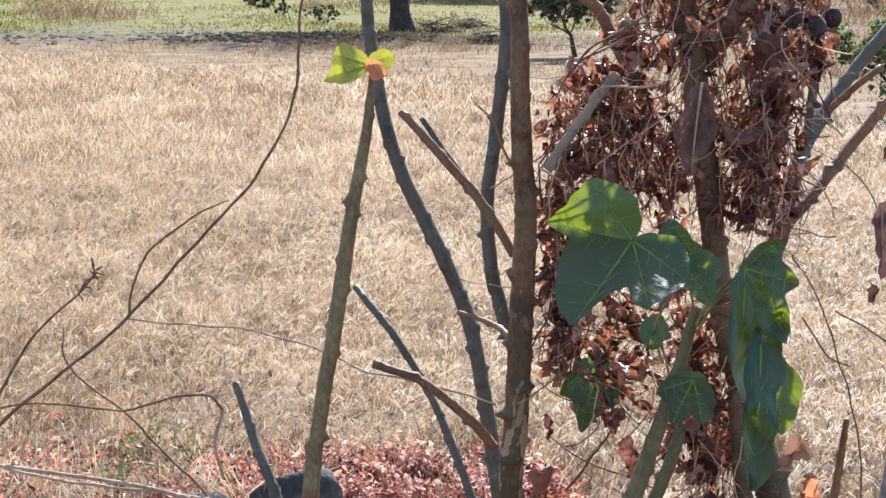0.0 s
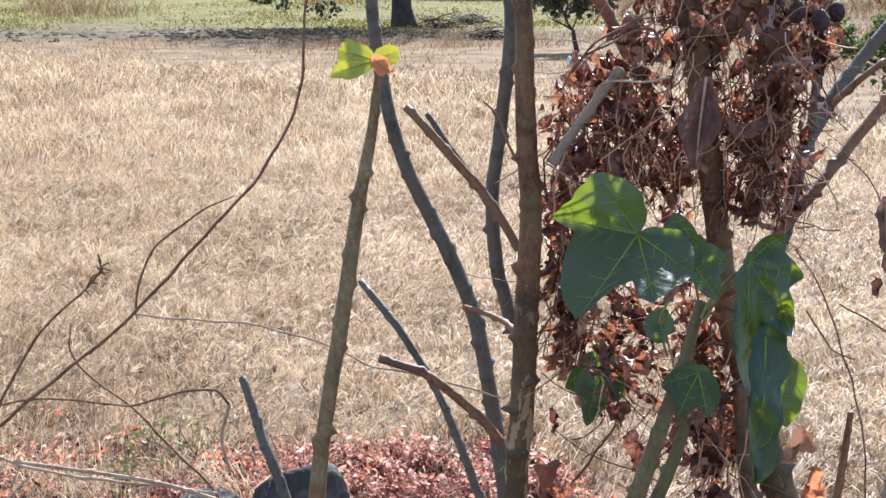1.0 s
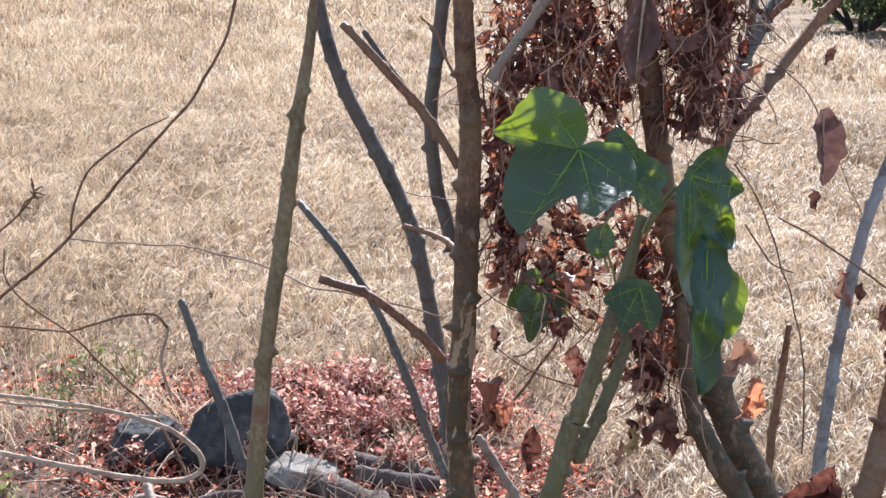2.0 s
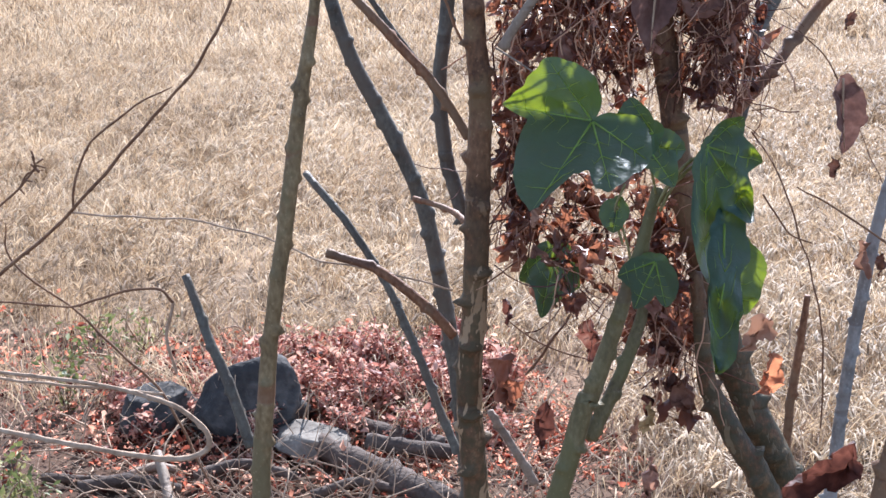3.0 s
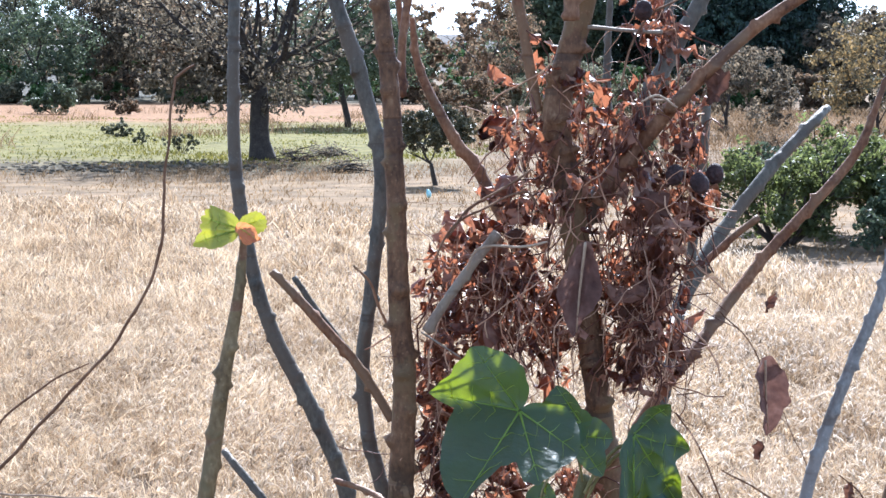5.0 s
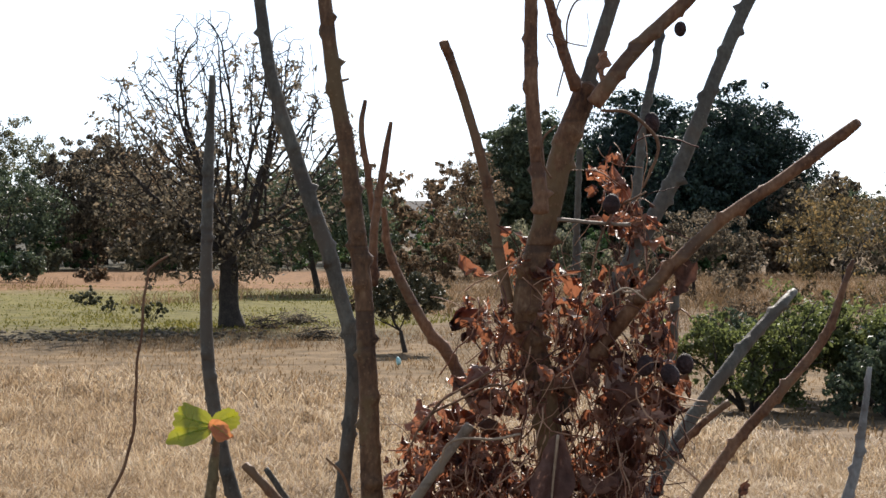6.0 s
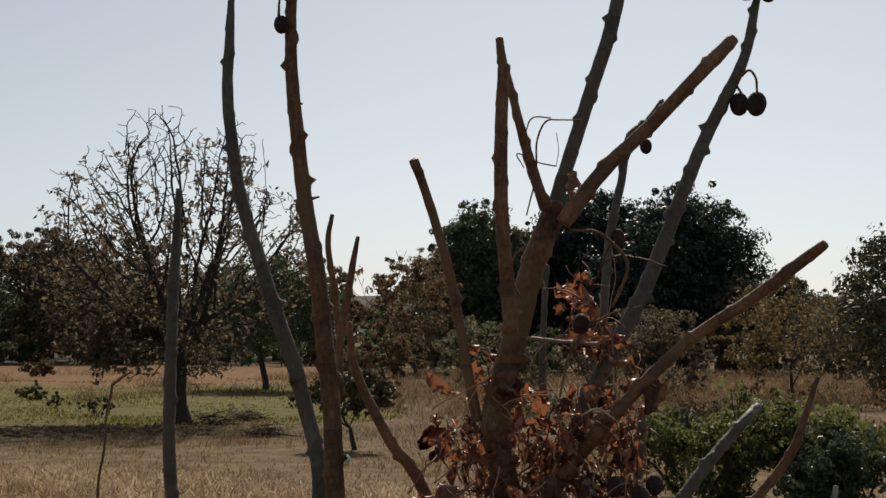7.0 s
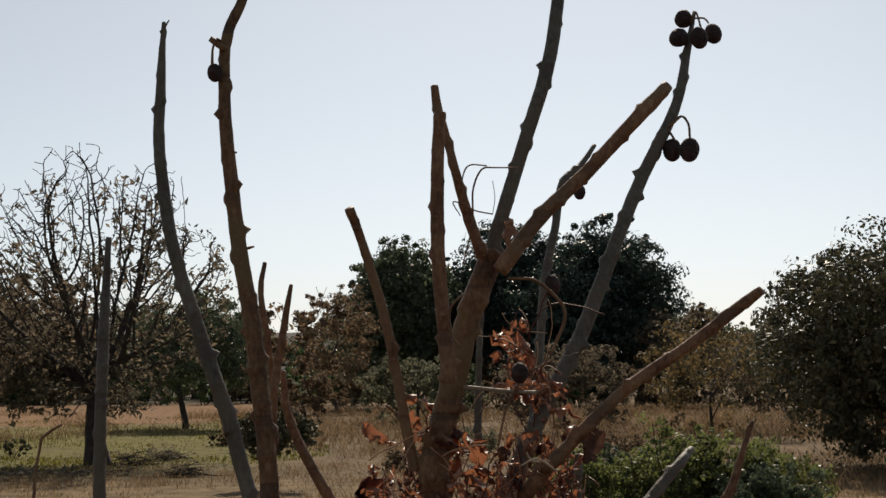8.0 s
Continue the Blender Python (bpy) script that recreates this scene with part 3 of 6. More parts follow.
def bush(seed, at, height, width, leaf, label, size=0.05, leaves=5000, name="bush", stems=7):
    """Arching stems from the ground, forked, with leaf clumps along their upper parts."""
    rng = np.random.default_rng(seed)
    ob = thing(name, at, label, "bush")
    tips = []
    for k in range(stems):
        a = k * 2.39996 + rng.uniform(0, 0.6)
        bm = bmesh.new()
        lean = rng.uniform(0.25, 0.95) * width / height
        grow(rng, bm, (0.06 * math.cos(a) * width, 0.06 * math.sin(a) * width, -0.02), (math.cos(a) * lean, math.sin(a) * lean, 1.0),
             height * rng.uniform(0.34, 0.46), 0.016 * height, 2, tips, 0.3, (2, 3), 0.68, 0.12, 0.0035 * height)
        part("stem", bm, bark_dark, ob)
    tips = np.array(tips)
    tips = tips[tips[:, 2] > 0.05 * height]
    tips[:, 2] = np.clip(tips[:, 2], 0.12 * height, height * 1.02)
    many = max(12, leaves // 24)
    spots = tips[rng.integers(0, len(tips), many)] + rng.normal(0, 0.045 * width, (many, 3))
    spots[:, 2] = np.clip(spots[:, 2], 0.08 * height, None)
    v, f = clump_leaves(rng, spots, rng.uniform(0.02, 0.075, many) * width, 22, size, 0.1)
    mesh_part("foliage", raw_mesh("foliage", v, f, leaf), ob)
    return ob


def big_half_bare_tree(at):
    """Limbs fan out from a low fork and divide towards a domed crown of fine twigs; few leaves are left."""
    rng = np.random.default_rng(43)
    ob = thing("tree", at, "large half-bare tree with dark trunk and sparse rusty leaves", "tree")
    # spots in the dome that the twigs grow towards
    goal = rng.uniform(-1, 1, (14000, 3))
    far = np.linalg.norm(goal, axis=1)
    rim = np.array([1 + 0.32 * noise.noise(Vector(g / (f + 1e-6)) * 2.3) for g, f in zip(goal, far)])
    goal = goal[(far < rim * 0.97) & (rng.random(len(goal)) < 0.45 + 0.55 * far)][:3600]
    goal = goal * np.array([3.05, 2.7, 3.15]) + np.array([-0.2, 0, 3.75])
    goal = goal[(goal[:, 2] > 1.9 - 0.3 * goal[:, 0]) | (rng.random(len(goal)) < 0.3)]
    goal = goal[goal[:, 2] > 0.9]
    points, parent = [np.array([0.0, 0, 1.0])], [-1]
    for k in range(4):
        points.append(np.array([0.0, 0, 1.15 + 0.15 * k]))
        parent.append(k)
    for k in range(7):
        a = k * 0.9 + rng.uniform(-0.25, 0.25)
        reach, lift = (0.45, 1.0) if k % 2 else (0.8, 0.75)
        last = 4 - k % 3
        for i in range(6):
            d = np.array([math.cos(a) * reach, math.sin(a) * reach, lift * (1 - 0.02 * i)])
            points.append(points[last] + d / np.linalg.norm(d) * 0.16 + rng.normal(0, 0.018, 3))
            parent.append(last)
            last = len(points) - 1
    nearest, best = np.zeros(len(goal), dtype=int), np.full(len(goal), 1e9)
    alive = np.ones(len(goal), dtype=bool)
    fresh, sprung = 0, {}
    for round_ in range(90):
        for i in range(fresh, len(points)):
            d = np.linalg.norm(goal - points[i], axis=1)
            closer = d < best
            best[closer], nearest[closer] = d[closer], i
        fresh = len(points)
        alive &= best > 0.14
        use = alive & (best < 2.2)
        if not use.any():
            break
        for i in np.unique(nearest[use]):
            pull = goal[use & (nearest == i)] - points[i]
            d = (pull / np.linalg.norm(pull, axis=1)[:, None]).mean(0)
            d = d / (np.linalg.norm(d) + 1e-9) + rng.normal(0, 0.07, 3) + np.array([0, 0, 0.06])
            spot = points[i] + d / np.linalg.norm(d) * 0.105
            if any(np.linalg.norm(spot - points[j]) < 0.05 for j in sprung.get(int(i), ())):
                alive[use & (nearest == i)] = False
                continue
            sprung.setdefault(int(i), []).append(len(points))
            points.append(spot)
            parent.append(int(i))
        if len(points) > 11000:
            break
    points = np.array(points)
    kids = [[] for p in points]
    for i, p in enumerate(parent):
        if p >= 0:
            kids[p].append(i)
    flow = np.zeros(len(points))
    for i in range(len(points) - 1, -1, -1):
        flow[i] = sum(flow[k] for k in kids[i]) if kids[i] else 1.0
    radius = np.clip(0.0078 * flow ** 0.44, 0.0085, 0.19)
    bm = bmesh.new()
    tube(bm, spline([(0.05, 0, -0.1, 0.34), (0, 0, 0.25, 0.25), (-0.02, 0, 0.7, 0.21), (0.0, 0, 1.2, 0.2), (0, 0, 1.6, 0.18)], 0.15), 10, random.Random(2), 0, 0.15)
    verts, faces = [], []
    starts = [(0, k) for k in kids[0]]
    while starts:
        a, b = starts.pop()
        chain = [a, b]
        while kids[chain[-1]]:
            order = sorted(kids[chain[-1]], key=lambda i: -flow[i])
            starts += [(chain[-1], i) for i in order[1:]]
            chain.append(order[0])
        rows = np.column_stack([points[chain], radius[chain]])
        rows[0, 3] = min(rows[0, 3], rows[1, 3] * 1.25)
        sides = 6 if rows[1, 3] > 0.04 else 4
        way = np.gradient(rows[:, :3], axis=0)
        side = np.cross(way, (0.37, 0.81, 0.45))
        side /= np.linalg.norm(side, axis=1)[:, None] + 1e-9
        other = np.cross(way, side)
        other /= np.linalg.norm(other, axis=1)[:, None] + 1e-9
        first = sum(len(v) for v in verts)
        ring = [rows[:, :3] + (side * math.cos(q) + other * math.sin(q)) * rows[:, 3:4] for q in np.arange(sides) * 2 * math.pi / sides]
        verts.append(np.stack(ring, 1).reshape(-1, 3))
        i, q = np.meshgrid(np.arange(len(rows) - 1), np.arange(sides), indexing="ij")
        i, q = i.ravel(), q.ravel()
        nxt = (q + 1) % sides
        faces.append(first + np.stack([i * sides + q, i * sides + nxt, (i + 1) * sides + nxt, (i + 1) * sides + q], 1))
    part("trunk", bm, bark_dark, ob)
    mesh_part("branchwork", raw_mesh("branchwork", np.concatenate(verts), np.concatenate(faces), bark_dark, True), ob, "bare dark branches that divide into fine twigs")
    tips = points[[i for i in range(len(points)) if flow[i] <= 3]]
    low = np.clip((3.3 - tips[:, 2]) * 0.5, 0, 1)
    patch = np.array([noise.noise(Vector(p * 0.9) + Vector((4, 0, 0))) for p in tips])
    pick = tips[rng.random(len(tips)) < np.clip(0.42 + 1.1 * patch, 0, 1) * np.clip(1.5 - 0.22 * tips[:, 2], 0.1, 1) + 0.35 * low]
    v, f = leaf_cloud(rng, pick, 0.07, 5, 0.075)
    mesh_part("crown", raw_mesh("crown", v, f, leaf_thicket), ob, "sparse rusty brown leaves")
    # leafy boughs hang low on one side
    low_bough = []
    for k in range(8):
        end = np.array([rng.uniform(-2.5, -0.9), rng.uniform(-1.0, 0.6), rng.uniform(0.95, 2.0)])
        start = np.array([0, 0, rng.uniform(1.3, 1.8)])
        mid = (start + end) / 2 + np.array([0, 0, 0.4])
        bm = bmesh.new()
        rows = spline([(*start, 0.045), (*mid, 0.03), (*end, 0.01)], 0.15)
        tube(bm, rows, 5, random.Random(k))
        part("bough", bm, bark_dark, ob)
        for m in range(len(rows) // 2, len(rows)):
            low_bough.append(rows[m, :3] + rng.normal(0, 0.16, (5, 3)))
    low_bough = np.concatenate(low_bough)
    v, f = clump_leaves(rng, low_bough, np.full(len(low_bough), 0.09), 13, 0.06)
    mesh_part("low_crown", raw_mesh("low_crown", v, f, leaf_thicket), ob, "drooping clumps of brown leaves")
    return ob


big_half_bare_tree((-3.66, 35.6, 0))
crown_tree(3, (0.18, 26.6, 0), 1.28, 1.5, leaf_shade, "small flat-crowned tree alone at the field's edge", 0.028, 0.05, 16, 15000, 0.42)
crown_tree(4, (-3.0, 60, 0), 4.9, 5.4, leaf_grove, "round green tree behind the bare tree", 0.07, 0.14, 16, 24000, 0.2)
# lighter leaf colour than the trees beside it, for sunlight on this crown
crown_tree(5, (7.9, 100, 0), 10.6, 6.4, leaf_grove, "tall dense dark green tree with domed crown", 0.13, 0.3, 26, 42000, 0.06)
crown_tree(6, (15.6, 103, 0), 11.7, 7.4, leaf_mango, "tall dense dark green tree with domed crown", 0.13, 0.3, 30, 50000, 0.06)
crown_tree(7, (21.2, 99, 0), 11.9, 7.8, leaf_mango, "broad dense dark green tree with domed crown", 0.13, 0.35, 34, 56000, 0.03)
crown_tree(35, (11.8, 104, 0), 9.4, 5.6, leaf_mango, "dense dark green tree between two taller ones", 0.13, 0.3, 20, 26000, 0.03)
crown_tree(36, (17.8, 96, 0), 8.6, 6.6, leaf_mango, "dense dark green tree before taller ones", 0.13, 0.3, 20, 26000, 0.0)
crown_tree(8, (3.6, 84, 0), 7.0, 4.4, leaf_rust, "thin brownish tree with half its leaves gone", 0.085, 0.12, 14, 8000, 0.12, 0.45)
crown_tree(9, (-26.0, 138, 0), 11.6, 9.5, leaf_thicket, "bushy brown-green tree at the meadow's edge", 0.17, 0.3, 22, 20000, 0.0, 0.1)
crown_tree(10, (-34.5, 146, 0), 14.0, 10.5, leaf_olive, "pale green tree with an open crown", 0.16, 0.3, 18, 11000, 0.1, 0.35)
crown_tree(11, (-18.5, 132, 0), 10.4, 10.5, leaf_rust, "brownish tree with thin foliage", 0.16, 0.28, 20, 15000, 0.0, 0.25)
crown_tree(12, (12.75, 29, 0), 4.45, 7.4, leaf_shade, "large dark bushy tree beside the field", 0.054, 0.16, 60, 135000, 0.0)
crown_tree(13, (12.6, 45, 0), 3.55, 4.6, leaf_yellow, "sparse shrubby tree with yellowing leaves", 0.065, 0.06, 18, 5200, 0.03, 0.5)
crown_tree(37, (30.5, 110, 0), 6.6, 3.6, leaf_grove, "small distant tree with a pointed crown", 0.12, 0.12, 10, 6000, 0.1)
bush(21, (3.75, 16.9, 0), 1.55, 1.45, leaf_bright, "green leafy bush at the field's edge", 0.028, 15000, stems=11)
bush(22, (5.0, 17.4, 0), 1.42, 1.7, leaf_bright, "green leafy bush at the field's edge", 0.028, 18000, stems=12)
bush(23, (5.05, 16.2, 0), 1.0, 1.2, leaf_grove, "low dark green bush at the field's edge", 0.028, 14000, stems=10)
bush(38, (4.3, 18.3, 0), 1.25, 1.2, leaf_grove, "dark green leafy bush at the field's edge", 0.03, 13000, stems=10)
crown_tree(14, (9.6, 52, 0), 3.0, 4.6, leaf_thicket, "brown scrubby thicket beyond the meadow", 0.06, 0.07, 14, 12000, 0.0, 0.25)
crown_tree(15, (5.6, 60, 0), 2.6, 5.0, leaf_olive, "olive scrubby thicket beyond the meadow", 0.065, 0.07, 14, 11000, 0.0, 0.3)
crown_tree(16, (16.5, 50, 0), 3.4, 5.5, leaf_thicket, "brown scrubby thicket beyond the meadow", 0.06, 0.07, 14, 13000, 0.0, 0.25)
crown_tree(17, (1.6, 72, 0), 2.2, 4.2, leaf_rust, "brown scrubby thicket beyond the meadow", 0.07, 0.07, 12, 8000, 0.0, 0.3)
bush(30, (2.6, 31, 0), 0.6, 1.2, leaf_rust, "dry brown bush on the mown strip", 0.03, 2500)
bush(31, (4.6, 36, 0), 0.8, 1.6, leaf_olive, "olive bush beyond the mown strip", 0.035, 3000)
bush(32, (7.2, 33, 0), 0.9, 1.7, leaf_rust, "dry brown bush beyond the mown strip", 0.035, 3500)
bush(33, (-1.2, 44, 0), 0.5, 1.0, leaf_rust, "low brown bush in the meadow", 0.04, 1500)
bush(34, (-9.6, 50, 0), 0.6, 1.1, leaf_olive, "low olive bush in the meadow", 0.05, 1500)
bush(24, (-19.6, 85, 0), 2.0, 3.2, leaf_grove, "rounded dark bush in the meadow", 0.08, 5000)
bush(25, (-16.0, 85, 0), 1.0, 2.4, leaf_rust, "low brown bush in the meadow", 0.08, 2000)
bush(26, (-5.9, 39, 0), 0.6, 0.7, leaf_olive, "small scrubby bush in the meadow", 0.04, 900)
bush(27, (-7.8, 44, 0), 0.5, 0.6, leaf_olive, "small scrubby bush in the meadow", 0.04, 700)


def brush_heap(at, height, width, seed, label):
    """A heap of thin dead branches laid across one another."""
    rng = random.Random(seed)
    ob = thing("brush_heap", at, label, "brushwood")
    for k in range(26):
        bm = bmesh.new()
        a, long = rng.uniform(0, 6.28), width * rng.uniform(0.3, 0.6)
        x, y = rng.gauss(0, 0.16) * width, rng.gauss(0, 0.16) * width
        z = height * rng.uniform(0.05, 0.75) * max(0.15, 1 - math.hypot(x, y) / width * 2)
        tilt = rng.uniform(-0.25, 0.4)
        rows = [(x + math.cos(a) * long * t, y + math.sin(a) * long * t, max(0.01, z + tilt * long * t - 0.25 * z * abs(t) + rng.gauss(0, 0.015)), 0.012 * (1.1 - abs(t))) for t in (-0.9, -0.45, 0, 0.45, 0.9)]
        tube(bm, np.array(rows), 4, rng)
        part("branch", bm, bark_dark, ob)
    spots = np.array([(rng.gauss(0, 0.2) * width, rng.gauss(0, 0.2) * width, abs(rng.gauss(0, 0.4)) * height * 0.8) for k in range(90)])
    v, f = leaf_cloud(np.random.default_rng(seed), spots, 0.03, 7, 0.05)
    mesh_part("dead_leaves", raw_mesh("dead_leaves", v, f, leaf_thicket), ob)


brush_heap((-2.8, 34.6, 0), 0.42, 1.1, 28, "heap of dry brushwood below the tree")
brush_heap((-1.5, 30.4, 0), 0.45, 0.95, 29, "heap of dry brushwood on the mown strip")
brush_heap((-2.2, 37.0, 0), 0.36, 0.9, 30, "low heap of dry brushwood in the meadow")


for k, (a, b, c, w) in enumerate(((-40, 150, 11.5, 10), (-31, 128, 8.2, 9), (-22.5, 150, 10.0, 9), (-12.5, 136, 8.6, 9), (-7, 150, 8.2, 8), (24, 92, 6, 6), (-29, 160, 12.5, 8), (-2.5, 140, 5.6, 7))):
    crown_tree(320 + k, (a, b, 0), c, w, (leaf_olive, leaf_grove, leaf_thicket)[k % 3], "scrubby tree in the belt behind the meadow", 0.15, 0.2, 16, 11000, 0.0, 0.15)


def far_treeline():
    rng = np.random.default_rng(77)
    for x in np.arange(-62, 66, 2.2):
        y = rng.uniform(125, 175)
        h = rng.uniform(4.5, 8.6)
        crown_tree(int(rng.integers(100, 9999)), (x + rng.uniform(-1.5, 1.5), y, ground_height(0, y)), h, rng.uniform(5, 8), rng.choice([leaf_olive, leaf_rust, leaf_olive, leaf_deep]),
                   "hazy scrub tree along the far field boundary", 0.30, 0.14, 8, 1500, 0.05, 0.2)


far_treeline()


def hedge():
    rng = np.random.default_rng(15)
    for x in np.arange(-44, 38, 1.2):
        y = rng.uniform(116, 140) if x < 0 else rng.uniform(80, 112)
        bush(int(rng.integers(100, 9999)), (x + rng.uniform(-1, 1), y, 0), rng.uniform(1.6, 3.4), rng.uniform(2.8, 4.4), rng.choice([leaf_olive, leaf_rust, leaf_deep]),
             "dense scrub at the foot of the trees", 0.16, 2200, stems=3)


hedge()


def scrub_band():
    """Tall dry weeds and scrub between the field and the trees."""
    rng = np.random.default_rng(5)
    n = 5200
    y = rng.uniform(22, 95, n)
    x = y * rng.uniform(-0.45, 0.45, n)
    patch = np.array([noise.noise(Vector((a * 0.2, b * 0.12, 2))) for a, b in zip(x, y)])
    keep = (patch + np.clip((x - 0.5) * 0.14, -0.32, 0.35) > 0.0) & (np.hypot(x - 0.2, y - 27.1) > 1.0)
    x, y = x[keep], y[keep]
    many = 16
    bx, by = np.repeat(x, many) + rng.normal(0, 0.25, len(x) * many), np.repeat(y, many) + rng.normal(0, 0.25, len(x) * many)
    h = np.repeat(rng.uniform(0.14, 0.55, len(x)), many) * rng.uniform(0.5, 1.2, len(bx)) * np.where(by < 40, np.where(bx < 1, 0.35, 0.6), 1.0)
    v, f = blades(rng, bx, by, np.zeros(len(bx)), h, h * 0.9, np.where(by < 40, 0.009, 0.018), rng.uniform(0, 1, len(bx)))
    weed = mix_material("weed", [(0.12, 0.08, 0.042), (0.235, 0.15, 0.08), (0.36, 0.245, 0.14)], 0.15, 0.8, 0.0, 3, spec=0.05, through_light=0.3, island=0.6)
    ob = new("weeds", raw_mesh("weeds", v, f, weed))
    tagged(ob, "tall brown and olive weeds along the field edge", "weeds", kind="stuff")


scrub_band()


def ridge():
    """The low brown hill on the skyline."""
    xs = np.linspace(-900, 900, 90)
    rows = []
    for j, (y, k) in enumerate(((900, 0.0), (1150, 0.55), (1400, 1.0), (1700, 0.6))):
        for x in xs:
            top = 44 + 7 * noise.noise(Vector((x * 0.004, 0, 0))) + 3 * noise.noise(Vector((x * 0.02, y, 0)))
            rows.append((x, y, ground_height(0, y) * (1 - k) + k * top - 1))
    w = len(xs)
    faces = [(j * w + i, j * w + i + 1, (j + 1) * w + i + 1, (j + 1) * w + i) for j in range(3) for i in range(w - 1)]
    ob = new("backdrop_hill", raw_mesh("backdrop_hill", rows, faces, hill_scrub, True))
    tagged(ob, "low brown scrubby ridge on the skyline", "hill", kind="structure")


ridge()


def clods():
    """Dark clods and rubble along the low bund."""
    rng = random.Random(33)
    bm = bmesh.new()
    for k in range(620):
        x = rng.uniform(-12.5, -2.6)
        y = 32.4 + rng.gauss(0, 1.2) + 0.05 * x
        r = rng.uniform(0.01, 0.055)
        made = bmesh.ops.create_icosphere(bm, subdivisions=1, radius=r)
        for v in made["verts"]:
            v.co = Vector((v.co.x * 1.5, v.co.y, v.co.z * 0.8)) * (1 + 0.35 * noise.noise(v.co * 9 + Vector((k, 0, 0)))) + Vector((x, y, r * 0.3))
    soil = mix_material("clod_soil", [(0.07, 0.056, 0.04), (0.13, 0.105, 0.072), (0.20, 0.16, 0.11)], 4, 0.95, 0.5, 20)
    ob = mesh_object("clods", bm, soil, False)
    tagged(ob, "dark earth clods along a low bund", "clods", kind="stuff")


clods()

# ---- verge: rocks, wood, fallen leaves ----
rock_grey = mix_material("rock_grey", [(0.02, 0.018, 0.017), (0.048, 0.043, 0.039), (0.12, 0.106, 0.092)], 7, 0.85, 1.0, 45)
rock_pale = mix_material("rock_pale", [(0.09, 0.077, 0.062), (0.175, 0.152, 0.125), (0.28, 0.248, 0.205)], 8, 0.9, 0.6, 40)
log_bark = mix_material("log_bark", [(0.045, 0.032, 0.026), (0.09, 0.066, 0.052), (0.16, 0.12, 0.095)], 10, 0.9, 0.8, 60)
litter_red = mix_material("litter_red", [(0.05, 0.013, 0.009), (0.45, 0.13, 0.075), (0.69, 0.275, 0.165), (0.76, 0.46, 0.32)], 3, 0.5, 0.0, 12, through_light=0.62, island=0.6)


def rock(at, size, material, label, seed, turn=0, lean=0.0, sink=0.03):
    bm = bmesh.new()
    bmesh.ops.create_icosphere(bm, subdivisions=4, radius=1.0)
    off = Vector((seed * 3.1, 0, 0))
    cuts = []
    rng = random.Random(seed)
    for k in range(16):
        d = Vector((rng.gauss(0, 1), rng.gauss(0, 1), rng.gauss(0, 0.8))).normalized()
        cuts.append((d, rng.uniform(0.60, 0.86)))
    for v in bm.verts:
        p = v.co.copy()
        for d, k in cuts:
            over = p.dot(d) - k
            if over > 0:
                p -= d * over
        p *= 1 + 0.12 * noise.noise(p * 1.5 + off) + 0.05 * noise.noise(p * 5 + off) + 0.02 * noise.noise(p * 14 + off)
        foot = 1 + 0.35 * max(0.0, 0.2 - p.z)
        v.co = Vector((p.x * foot * size[0], p.y * foot * size[1], p.z * size[2] + p.x * lean * size[2]))
    ob = mesh_object("rock", bm, material)
    low = min(v.co.z for v in ob.data.vertices)
    ob.matrix_basis = pose(at[0], at[1], at[2] - low - sink, 0, 0, turn)
    return tagged(ob, label, "rock", "rocks on the verge")


rock((-0.62, 4.42, 0), (0.17, 0.14, 0.145), rock_grey, "large rounded dark grey boulder among red leaves", 3, 0, 0.12)
rock((-0.885, 4.45, 0.03), (0.13, 0.09, 0.08), rock_grey, "small dark grey stone beside the boulder", 5, 30)
rock((-0.45, 4.27, 0.03), (0.135, 0.10, 0.052), rock_pale, "flat pale stone leaning on the boulder", 8, -20)


def log(points, label, material=log_bark):
    bm = bmesh.new()
    tube(bm, spline(points, 0.02), 12, random.Random(len(points)), 0.12, 0.3, "cut")
    ob = mesh_object("log", bm, material)
    return tagged(ob, label, "log", "old wood on the verge")


log([(-0.43, 4.25, 0.045, 0.034), (-0.32, 4.14, 0.045, 0.036), (-0.2, 4.02, 0.045, 0.037), (-0.05, 3.86, 0.045, 0.037)], "weathered dark log lying on the verge")
log([(-0.38, 4.42, 0.04, 0.03), (-0.26, 4.33, 0.05, 0.03), (-0.16, 4.27, 0.045, 0.029), (-0.08, 4.24, 0.04, 0.028)], "short dark broken log behind the stones")
log([(-0.81, 4.05, 0.10, 0.011), (-0.775, 3.97, 0.05, 0.014), (-0.74, 3.88, -0.01, 0.016)], "short pale cut stump", bark_pale)
log([(-0.90, 4.08, 0.02, 0.012), (-0.84, 4.12, 0.03, 0.014), (-0.78, 4.12, 0.025, 0.010)], "small pale broken branch on the litter", bark_pale)
log([(-1.12, 4.07, 0.02, 0.012), (-0.95, 4.04, 0.025, 0.013), (-0.85, 4.0, 0.02, 0.011)], "small dark fallen branch on the litter")


